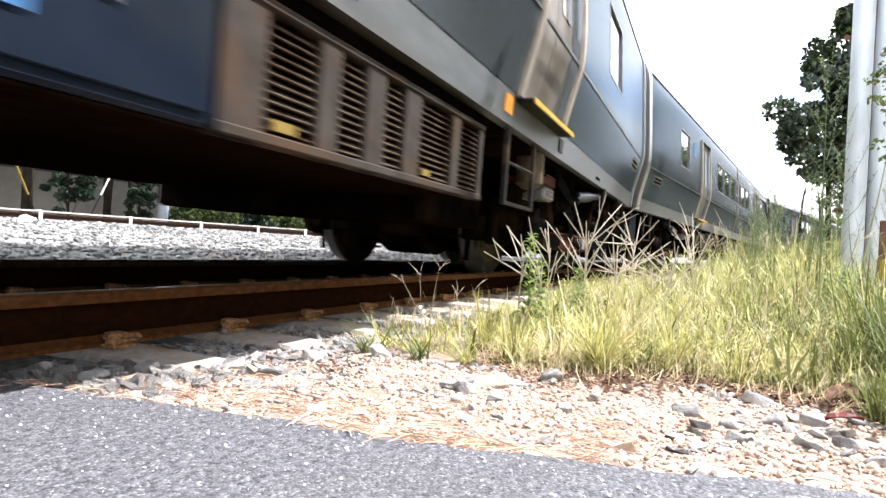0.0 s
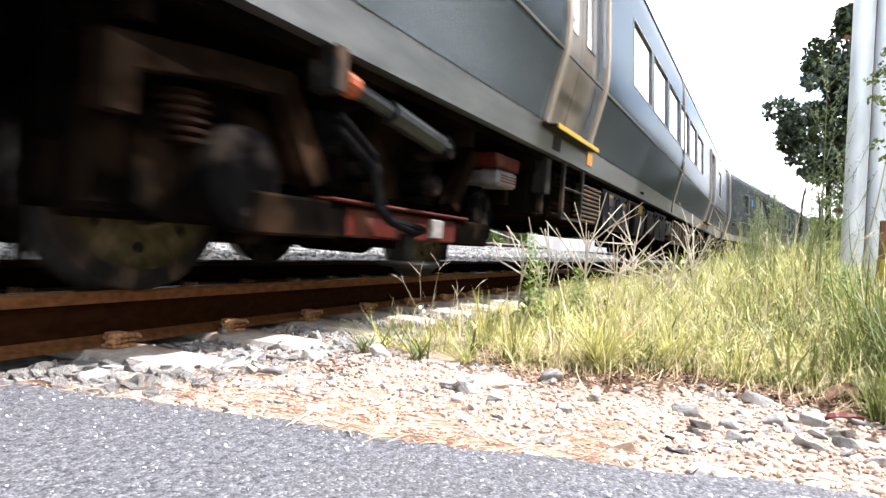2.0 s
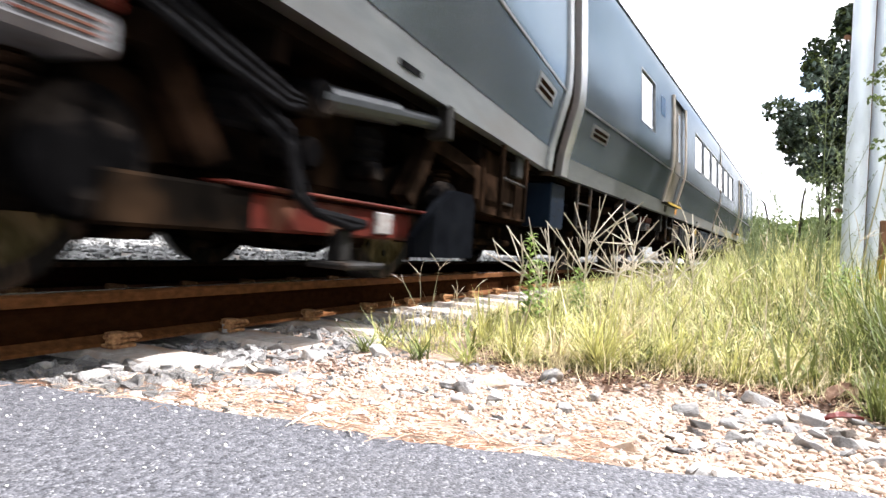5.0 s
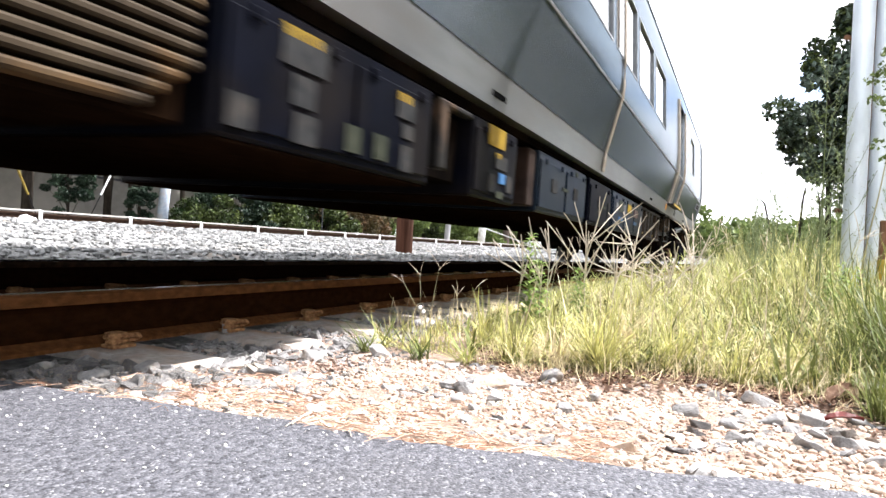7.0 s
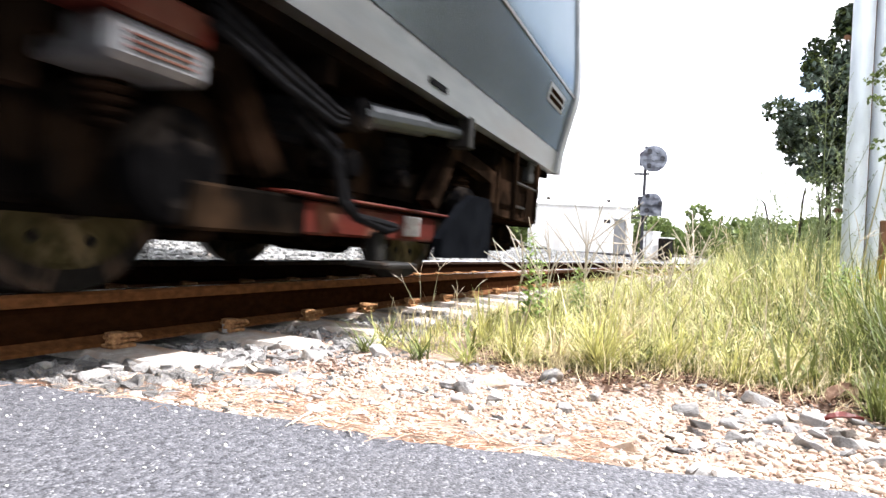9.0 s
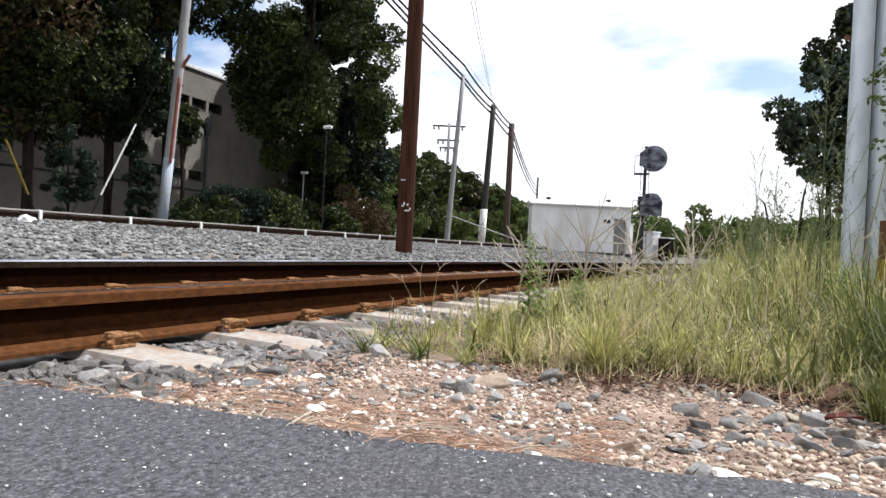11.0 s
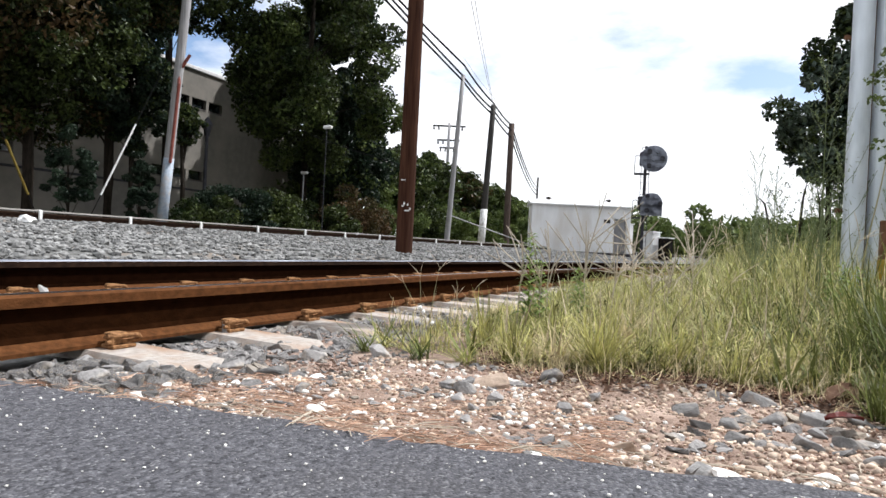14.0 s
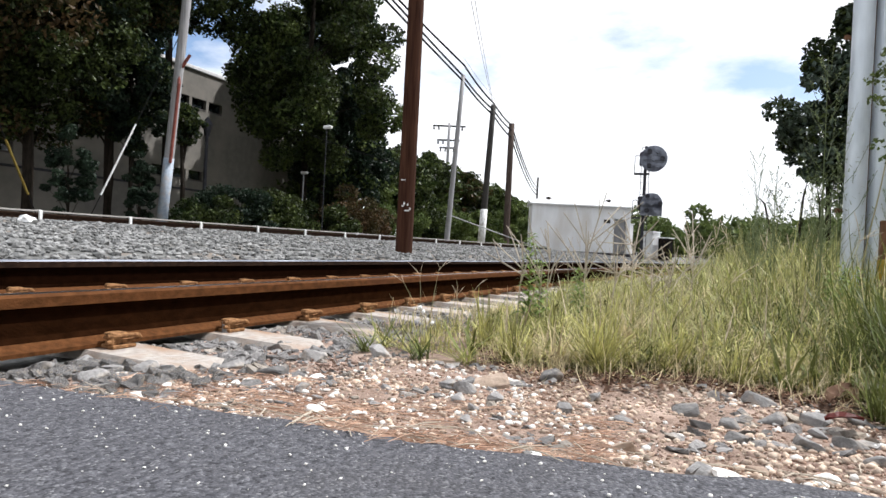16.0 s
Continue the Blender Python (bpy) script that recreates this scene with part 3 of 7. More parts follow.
def scatter_rocks(name, places, sizes, material, label, rng, flat=0.6, category="gravel"):
    """Many broken stones as one mesh, each turned and stretched its own way."""
    places, verts, faces, base = np.asarray(places), [], [], 0
    for p, size in zip(places, sizes):
        v, f = ROCKS[rng.integers(len(ROCKS))]
        a, b, c = rng.uniform(0, math.tau), rng.normal(0, 0.3), rng.normal(0, 0.3)
        m = np.array(Euler((b, c, a)).to_matrix())
        verts.append((v * (size * 0.5 * np.array([rng.uniform(0.85, 1.3), rng.uniform(0.6, 0.95), flat * rng.uniform(0.6, 1.2)]))) @ m.T + p)
        faces.append(f + base)
        base += len(v)
    ob = mesh(name, np.concatenate(verts).tolist(), np.concatenate(faces).tolist(), material)
    return tagged(ob, label, category, kind="stuff")


def scatter_stones(name, places, sizes, material, label, rng, flat=0.6, rugged=0.25, smooth=False, category="gravel"):
    """Many uneven stones as one mesh: each is a bent icosahedron of its own."""
    n, k = len(places), len(ICO_V)
    v = ICO_V[None] * (1 + rugged * rng.uniform(-1, 1, (n, k, 1)))
    v = v * (np.asarray(sizes)[:, None, None] * 0.5) * np.stack([rng.uniform(0.8, 1.35, n), rng.uniform(0.65, 1.0, n), flat * rng.uniform(0.7, 1.25, n)], 1)[:, None]
    a, b = rng.uniform(0, math.tau, n), rng.normal(0, 0.35, n)
    ca, sa, cb, sb = np.cos(a)[:, None], np.sin(a)[:, None], np.cos(b)[:, None], np.sin(b)[:, None]
    x, y, z = v[..., 0], v[..., 1] * cb - v[..., 2] * sb, v[..., 1] * sb + v[..., 2] * cb
    v = np.stack([x * ca - y * sa, x * sa + y * ca, z], -1) + np.asarray(places)[:, None]
    f = (ICO_F[None] + (np.arange(n) * k)[:, None, None]).reshape(-1, 3)
    ob = mesh(name, v.reshape(-1, 3).tolist(), f.tolist(), material, smooth=smooth)
    return tagged(ob, label, category, kind="stuff")


def on_ground(xs, ys, sink=0.0):
    return [(x, y, ground_z(x, y) + sink) for x, y in zip(xs, ys)]


def build_stones():
    rng = np.random.default_rng(11)
    # ballast of the near track and its shoulder
    px, py, size = [], [], []
    for x0, x1, o0, o1, per, s0, s1 in ((1.15, 4.5, -0.78, -0.03, 430, 0.03, 0.09), (1.15, 4.5, -1.05, -0.03, 330, 0.012, 0.03), (1.2, 5, 0.05, 1.5, 260, 0.03, 0.07), (4.5, 12, -0.9, 1.5, 130, 0.04, 0.075),
                                        (1.3, 9, 1.5, 3.2, 120, 0.035, 0.075), (12, 30, -0.9, 3.0, 35, 0.05, 0.08)):
        k = int((x1 - x0) * (o1 - o0) * per)
        x, o = rng.uniform(x0, x1, k), rng.uniform(o0, o1, k)
        px += list(x)
        py += [near_y(a) + b for a, b in zip(x, o)]
        size += list(rng.uniform(s0, s1, k) * rng.uniform(0.7, 1.2, k))
    keep = []
    for i, (x, y) in enumerate(zip(px, py)):
        near_tie = abs((x - 1.784 + 0.305) % 0.61 - 0.305) < 0.13
        o = y - near_y(x)
        clear = rng.uniform() < (0.05 if o > -0.40 else 0.35) if near_tie and -0.60 < o else True
        if abs(o) < 0.085 or abs(o - GAUGE) < 0.085:
            clear = False
        keep.append(clear)
    px, py, size = [[q for q, c in zip(s, keep) if c] for s in (px, py, size)]
    # the nearest ballast is built stone by stone
    near = [i for i, (x, y) in enumerate(zip(px, py)) if x < 1.78 and -0.75 < y - near_y(x) < -0.08][:280]
    kinds = []
    for k in range(10):
        v, f = ROCKS[k]
        me = bpy.data.meshes.new("ballast_stone")
        me.from_pydata((v * np.array([0.55, 0.4, 0.31])).tolist(), [], f.tolist())
        me.materials.append(M["ballast_each"])
        kinds.append(me)
    for i in near:
        ob = new("ballast_stone", kinds[i % 10])
        ob.parent = bpy.data.objects["ground"]
        s = size[i] * 1.05
        ob.matrix_basis = pose(px[i], py[i], ground_z(px[i], py[i]) + 0.001, rng.uniform(-25, 25), rng.uniform(-25, 25), rng.uniform(0, 360)) @ Matrix.Diagonal((s, s, s, 1))
    gone = set(near)
    px, py, size = [[q for i, q in enumerate(s) if i not in gone] for s in (px, py, size)]
    scatter_rocks("ballast_stones", on_ground(px, py, 0.0), size, M["ballast"], "angular grey crushed-stone ballast round the track", rng, 0.54)
    # fines and chips between the ballast stones
    k = 4200
    x = rng.uniform(1.16, 3.4, k)
    y = np.array([near_y(a) for a in x]) - rng.uniform(0.10, 1.05, k)
    off_tie = np.abs((x - 1.784 + 0.305) % 0.61 - 0.305) > 0.13
    x, y = x[off_tie], y[off_tie]
    half = len(x) // 2
    scatter_rocks("stone_chips", on_ground(x[:half], y[:half], 0.002), 0.006 + 0.022 * rng.uniform(0, 1, half) ** 2, M["chip"], "brown chips and fines between the ballast stones", rng, 0.6)
    scatter_rocks("stone_chips", on_ground(x[half:], y[half:], 0.004), 0.006 + 0.024 * rng.uniform(0, 1, len(x) - half) ** 2, M["ballast"], "grey chips between the ballast stones", rng, 0.6)
    # pale ballast bank beyond the track
    k = 11500
    x = 3 + 32 * rng.uniform(0, 1, k) ** 1.5
    o = rng.uniform(2.6, 9.7, k)
    y = [near_y(a) + b for a, b in zip(x, o)]
    scatter_stones("ballast_bank", on_ground(x, y, 0.01), rng.uniform(0.05, 0.11, k), M["ballast_far"], "pale grey crushed-stone ballast bank", rng, 0.6, 0.3)
    # sandy verge: cream pebbles among grey stones
    def verge(k, reach=1.0):
        y = rng.uniform(-1.4, 1.75, k)
        w = np.interp(y, (-1.4, -0.4, 0.1, 0.8, 1.2, 1.75), (1.35, 1.25, 1.45, 1.15, 1.0, 0.5)) * reach
        return road_edge(y) + w * rng.uniform(0, 1, k) - 0.006, y

    def patchy(k, reach, scale, cut):
        """Places in uneven drifts."""
        x, y = verge(k, reach)
        keep = [noise.noise((a * scale, b * scale, scale)) + rng.normal(0, 0.18) > cut for a, b in zip(x, y)]
        return x[keep], y[keep]

    x, y = patchy(17000, 1.0, 4.5, -0.02)
    scatter_stones("pebbles", on_ground(x, y, 0.002), 0.004 + 0.025 * rng.uniform(0, 1, len(x)) ** 3.6, M["pebble"], "small cream and tan pebbles in sandy soil", rng, 0.7, 0.25, True)
    y = rng.uniform(-0.7, 0.9, 1100)
    x = road_edge(y) + np.abs(rng.normal(0, 0.11, 1100)) - 0.008
    scatter_stones("pebbles", on_ground(x, y, 0.002), 0.005 + 0.020 * rng.uniform(0, 1, len(x)) ** 2.0, M["pebble"], "cream and tan pebbles washed against the asphalt", rng, 0.7, 0.15, True)
    x, y = patchy(8000, 1.0, 7.0, -0.15)
    scatter_stones("soil_crumbs", on_ground(x, y, 0.001), 0.004 + 0.014 * rng.uniform(0, 1, len(x)) ** 2, M["crumb"], "reddish brown crumbs of sandy soil", rng, 0.7, 0.25, True)
    x, y = patchy(2300, 1.0, 5.5, -0.08)
    scatter_stones("white_pebbles", on_ground(x, y, 0.003), 0.006 + 0.022 * rng.uniform(0, 1, len(x)) ** 2, M["pebble_white"], "small white quartz pebbles in sandy soil", rng, 0.65, 0.15, True)
    x, y = patchy(1500, 1.0, 3.1, 0.10)
    scatter_rocks("verge_stones", on_ground(x, y, 0.001), 0.010 + 0.062 * rng.uniform(0, 1, len(x)) ** 2.4, M["ballast"], "loose grey stones on the sandy verge", rng, 0.45)
    x, y = patchy(2600, 1.0, 6.3, 0.0)
    scatter_rocks("stone_chips", on_ground(x, y, 0.001), 0.006 + 0.020 * rng.uniform(0, 1, len(x)) ** 2, M["chip"], "small pinkish and brown stone chips in sandy soil", rng, 0.6)
    # grit on the asphalt
    k = 420
    y = rng.uniform(-0.6, 1.7, k)
    x = road_edge(y) - 0.75 * rng.uniform(0, 1, k) ** 2.4
    scatter_stones("grit", [(a, b, -0.198) for a, b in zip(x, y)], 0.0025 + 0.009 * rng.uniform(0, 1, k) ** 2.2, M["pebble_white"], "scattered white grit on the asphalt", rng, 0.6, 0.2, True)
    # pine needles
    verts, faces = [], []
    k = 4000
    y = 1.7 - 1.5 * rng.uniform(0, 1, k)
    x = road_edge(y) + np.where(rng.uniform(0, 1, k) < 0.4, rng.normal(0.05, 0.045, k), np.abs(rng.normal(0.0, 0.26, k))) - 0.004
    keep = [noise.noise((a * 5, b * 3, 3)) + rng.normal(0, 0.2) > -0.05 for a, b in zip(x, y)]
    x, y = x[keep], y[keep]
    for a, b in zip(x, y):
        l, t, w = rng.uniform(0.015, 0.055), rng.normal(-1.35, 0.75), rng.uniform(0.0003, 0.0008)
        dx, dy = l * math.cos(t), l * math.sin(t)
        z = (ground_z(a, b) if a > road_edge(b) + 0.004 else -0.199) + rng.uniform(0.003, 0.010)
        i = len(verts)
        bend = rng.normal(0, 0.006)
        up = z + rng.uniform(0, 0.005)
        verts += [(a - dx, b - dy, z), (a - dy / l * bend, b + dx / l * bend, up), (a + dx, b + dy, z), (a + dx + w, b + dy + w, z + 2 * w),
                  (a - dy / l * bend + w, b + dx / l * bend + w, up + 2.5 * w), (a - dx + w, b - dy + w, z + 2 * w)]
        faces += [(i, i + 1, i + 4, i + 5), (i + 1, i + 2, i + 3, i + 4)]
    tagged(mesh("pine_needles", verts, faces, M["needle"]), "fallen rust-brown pine needles along the asphalt edge", "pine needles", kind="stuff")


build_stones()


def stone(x, y, sx, sy, sz, key, label, seed, name="stone", turn=0.0, lift=0.0):
    """One larger stone, faceted and half sunk."""
    bm = bm_()
    if key == "pebble_white":
        bmesh.ops.create_icosphere(bm, subdivisions=2, radius=0.5)
        for v in bm.verts:
            v.co *= 1 + 0.30 * noise.noise(v.co * 2.1 + Vector((seed * 3.7, seed, 0))) + 0.12 * noise.noise(v.co * 6 + Vector((seed, 0, 9)))
    else:
        vs, fs = ROCKS[seed % len(ROCKS)]
        ring = [bm.verts.new(q * 0.45) for q in vs]
        for f in fs:
            bm.faces.new([ring[k] for k in f])
        bmesh.ops.dissolve_limit(bm, angle_limit=0.3, verts=bm.verts[:], edges=bm.edges[:])
        bmesh.ops.bevel(bm, geom=bm.edges[:], offset=0.035, segments=1, affect="EDGES")
    for v in bm.verts:
        v.co = Vector((v.co.x * sx, v.co.y * sy, v.co.z * sz))
    ob = part(name, bm, M[key], m=pose(x, y, ground_z(x, y) + sz * 0.06 + lift, (seed * 37) % 44 - 22, (seed * 53) % 36 - 18, turn))
    return tagged(ob, label, "stone", "stones on the verge")


GREY_STONES = ((1.45, 2.00, 0.105), (1.60, 1.98, 0.09), (1.44, 1.75, 0.095), (1.55, 1.79, 0.085), (1.60, 1.72, 0.10), (1.66, 1.66, 0.091), (1.64, 1.14, 0.069), (1.85, 1.58, 0.126),
               (2.62, 1.46, 0.14), (2.30, 1.22, 0.13), (2.12, 1.40, 0.12), (1.97, 0.79, 0.064), (1.94, 0.72, 0.107), (1.81, 0.69, 0.058), (1.74, 0.61, 0.048), (1.88, 0.59, 0.076),
               (1.63, 0.59, 0.048), (1.90, 0.39, 0.067), (2.10, 0.34, 0.083), (2.31, 0.53, 0.122))
BLUE_STONES = ((1.50, 0.01, 0.065), (1.96, 0.02, 0.064), (1.84, -0.06, 0.076), (2.12, 0.08, 0.101), (2.16, -0.17, 0.084), (1.85, -0.23, 0.080), (2.40, -0.15, 0.114), (2.24, -0.29, 0.097),
               (1.97, -0.33, 0.077), (2.01, -0.05, 0.069), (1.82, -0.36, 0.067), (2.05, -0.28, 0.06), (2.30, -0.42, 0.09))
PALE_STONES = ((1.36, 1.47, 0.061), (1.53, 1.59, 0.053), (1.56, 1.36, 0.029), (1.59, 1.33, 0.036), (1.47, 0.96, 0.057), (1.52, 0.87, 0.033), (1.62, 0.82, 0.028), (1.83, 1.20, 0.057),
               (1.40, 0.81, 0.022), (1.33, 1.62, 0.045), (1.49, 1.51, 0.040), (2.17, 1.01, 0.037), (1.86, -0.42, 0.057), (1.60, -0.24, 0.053), (1.43, 0.36, 0.052))
for i, (x, y, w) in enumerate(GREY_STONES):
    stone(x, y, w * 1.25, w * 0.9, w * 0.62, "stone_grey", "angular grey ballast stone half sunk in sandy soil", 100 + i, turn=(i * 29) % 50 - 25, lift=0.004)
for i, (x, y, w) in enumerate(BLUE_STONES):
    stone(x, y, w * 1.0, w * 1.25, w * 0.62, "stone_blue", "flat blue-grey slab of stone on the verge", 140 + i, turn=(i * 23) % 40 - 20, lift=0.003)
for i, (x, y, w) in enumerate(PALE_STONES):
    stone(x, y, w * 0.85, w * 1.15, w * 0.55, "pebble_white", "smooth white pebble on reddish sandy soil", 40 + i, turn=i * 37)
for x, y, sx, sy, sz, key, label, turn, seed in (
        (2.36, 2.04, 0.09, 0.06, 0.16, "stone_grey", "upright pointed grey stone against the rail foot", 30, 23), (1.80, 1.36, 0.11, 0.14, 0.085, "stone_blue", "angular grey stone with a dark flank", 20, 24),
        (1.60, 0.18, 0.075, 0.09, 0.055, "stone_tan", "tan sandstone lump on the verge", 10, 25), (1.51, -0.04, 0.05, 0.085, 0.035, "pebble_white", "white chalky stone at the asphalt edge", 40, 26),
        (2.22, 0.65, 0.05, 0.13, 0.02, "pebble_white", "long flat white stone at the foot of the grass", 5, 27), (1.57, -0.10, 0.05, 0.06, 0.03, "stone_tan", "pinkish smooth pebble on sandy soil", 15, 28),
        (1.49, 0.08, 0.04, 0.05, 0.025, "stone_tan", "tan smooth pebble at the asphalt edge", 0, 29), (2.10, 0.70, 0.14, 0.2, 0.05, "stone_tan", "broad pinkish stone at the foot of the grass", 12, 30)):
    stone(x, y, sx, sy, sz, key, label, seed, turn=turn)

# ---- train ----
HALF, TRUCK, BASE, WHEEL_R, PITCH_CAR = 12.74, 9.1, 1.30, 0.457, 25.91
DOORS = ((-7.28, -6.08), (5.93, 7.13))
WINDOWS = ((-9.90, -8.90), (-4.72, -3.42), (-3.28, -1.98), (-1.84, -0.54), (-0.40, 0.86), (1.04, 2.30), (2.50, 3.76), (8.78, 9.82))
WIN_Z, DOOR_Z = (2.15, 2.92), (1.26, 3.10)


def side_y(z):
    """Half width of the car body at height z: tucked under below the belt, leaning in above it."""
    f = lambda q: float(np.interp(q, (0.9, 1.04, 1.25, 1.78, 1.88, 2.1, 3.28, 3.44, 3.55), (1.455, 1.46, 1.475, 1.598, 1.605, 1.600, 1.515, 1.47, 1.38)))
    return sum(f(z + d) for d in (-0.05, -0.025, 0, 0.025, 0.05)) / 5


def shell_rows():
    z = [1.04, 1.10, 1.18, 1.25, 1.26]
    z += [1.26 + (1.72 - 1.26) * i / 6 for i in range(1, 7)] + [1.76, 1.80, 1.84, 1.90, 1.98, 2.06, 2.15]
    z += [2.15 + (2.92 - 2.15) * i / 6 for i in range(1, 7)] + [3.0, 3.10, 3.2, 3.28, 3.36, 3.44]
    return z


def skin(bm, x0, x1, z0, z1, inset, sign, rows=None):
    """A strip of side skin, set in by inset from the body's side."""
    zs = [z for z in (rows or shell_rows()) if z0 - 1e-6 <= z <= z1 + 1e-6]
    a = [bm.verts.new((x0, sign * (side_y(z) - inset), z)) for z in zs]
    b = [bm.verts.new((x1, sign * (side_y(z) - inset), z)) for z in zs]
    for i in range(len(zs) - 1):
        q = (a[i], b[i], b[i + 1], a[i + 1])
        bm.faces.new(q if sign < 0 else q[::-1])
    return bm


def slab(bm, x0, x1, z0, z1, out, inn, sign):
    """A closed panel that follows the side: outer and inner skins joined at the rim."""
    zs = [z for z in shell_rows() if z0 < z < z1]
    zs = [z0] + zs + [z1]
    ring = []
    for x in (x0, x1):
        ring.append([bm.verts.new((x, sign * (side_y(z) - out), z)) for z in zs] + [bm.verts.new((x, sign * (side_y(z) - inn), z)) for z in reversed(zs)])
    k = len(ring[0])
    for j in range(k):
        bm.faces.new((ring[0][j], ring[1][j], ring[1][(j + 1) % k], ring[0][(j + 1) % k]))
    bm.faces.new(ring[0][::-1])
    bm.faces.new(ring[1])
    return bm


def body_shell(car):
    rows = shell_rows()
    xs = sorted({-HALF, HALF, *[e for d in DOORS for e in d], *[e for w in WINDOWS for e in w]})
    fine = []
    for a, b in zip(xs, xs[1:]):
        k = max(1, int((b - a) / 1.2))
        fine += [a + (b - a) * i / k for i in range(k)]
    xs = fine + [HALF]

    def opening(x, z):
        return any(a < x < b for a, b in DOORS) and DOOR_Z[0] < z < DOOR_Z[1] or any(a < x < b for a, b in WINDOWS) and WIN_Z[0] < z < WIN_Z[1]

    bm, low = bm_(), bm_()
    for sign in (-1, 1):
        for target, zz in ((low, [z for z in rows if z <= 1.25]), (bm, [z for z in rows if z >= 1.25])):
            grid = [[target.verts.new((x, sign * (side_y(z) - (0.004 if target is low else 0)), z)) for z in zz] for x in xs]
            for i in range(len(xs) - 1):
                for j in range(len(zz) - 1):
                    if opening((xs[i] + xs[i + 1]) / 2, (zz[j] + zz[j + 1]) / 2):
                        continue
                    q = (grid[i][j], grid[i + 1][j], grid[i + 1][j + 1], grid[i][j + 1])
                    target.faces.new(q if sign < 0 else q[::-1])
        # reveals of the openings
        for (a, b), (z0, z1), deep in [(d, DOOR_Z, 0.11) for d in DOORS] + [(w, WIN_Z, 0.03) for w in WINDOWS]:
            zs = [z for z in rows if z0 - 1e-6 <= z <= z1 + 1e-6]
            for x in (a, b):
                o = [bm.verts.new((x, sign * side_y(z), z)) for z in zs]
                i_ = [bm.verts.new((x, sign * (side_y(z) - deep), z)) for z in zs]
                for k in range(len(zs) - 1):
                    bm.faces.new((o[k], o[k + 1], i_[k + 1], i_[k]))
            for z in (z0, z1):
                bm.faces.new([bm.verts.new((x, sign * (side_y(z) - d), z)) for x, d in ((a, 0), (b, 0), (b, deep), (a, deep))])
        # folded lower lip of the sill
        for x0, x1 in zip(xs, xs[1:]):
            low.faces.new([low.verts.new((x, sign * y, 1.04)) for x, y in ((x0, side_y(1.04) - 0.004), (x1, side_y(1.04) - 0.004), (x1, 1.36), (x0, 1.36))])
    bmesh.ops.remove_doubles(bm, verts=bm.verts[:], dist=0.0005)
    for ed in bm.edges:
        if len(ed.link_faces) == 2 and ed.calc_face_angle(0) > 0.6:
            ed.smooth = False
    part("body_side", bm, M["steel"], car, "smooth stainless-steel side skin", smooth=True)
    part("sill", low, M["steel_low"], car, "dull stainless-steel side sill", smooth=True)
    # belt moulding and seam
    for name, z0, z1, out in (("belt_moulding", 1.775, 1.795, -0.008), ("gutter", 3.40, 3.44, -0.018)):
        bm = bm_()
        for sign in (-1, 1):
            slab(bm, -HALF, HALF, z0, z1, out, 0.01, sign)
        part(name, bm, M["steel_low"], car)
    # roof
    bm = bm_()
    sec = [(-1.47, 3.42), (-1.40, 3.54), (-1.15, 3.70), (-0.7, 3.82), (0, 3.86), (0.7, 3.82), (1.15, 3.70), (1.40, 3.54), (1.47, 3.42)]
    a, b = [[bm.verts.new((x, y, z)) for y, z in sec] for x in (-HALF, HALF)]
    for j in range(len(sec) - 1):
        bm.faces.new((a[j], a[j + 1], b[j + 1], b[j]))
    part("roof", bm, M["roof"], car, "dark grey curved roof", smooth=True)
    # ends
    for x in (-HALF, HALF):
        bm = bm_()
        zs = rows
        ring = [bm.verts.new((x * 0.9992, -side_y(z), z)) for z in zs] + [bm.verts.new((x * 0.9992, y, z)) for y, z in sec[1:-1]] + [bm.verts.new((x * 0.9992, side_y(z), z)) for z in reversed(zs)]
        bm.faces.new(ring)
        s = 1 if x > 0 else -1
        box(bm, min(x, x + s * 0.04), max(x, x + s * 0.04), -0.45, 0.45, 1.2, 3.1, 0.01)
        part("end_wall", bm, M["wheel"], car, "near-black car end wall")
        for sign in (-1, 1):
            bm = slab(bm_(), min(x - s * 0.16, x + s * 0.03), max(x - s * 0.16, x + s * 0.03), 1.04, 3.44, -0.022, 0.05, sign)
            part("corner_post", bm, M["steel_bright" if s < 0 else "steel_low"], car, "bright polished corner post" if s < 0 else "dull steel corner post")


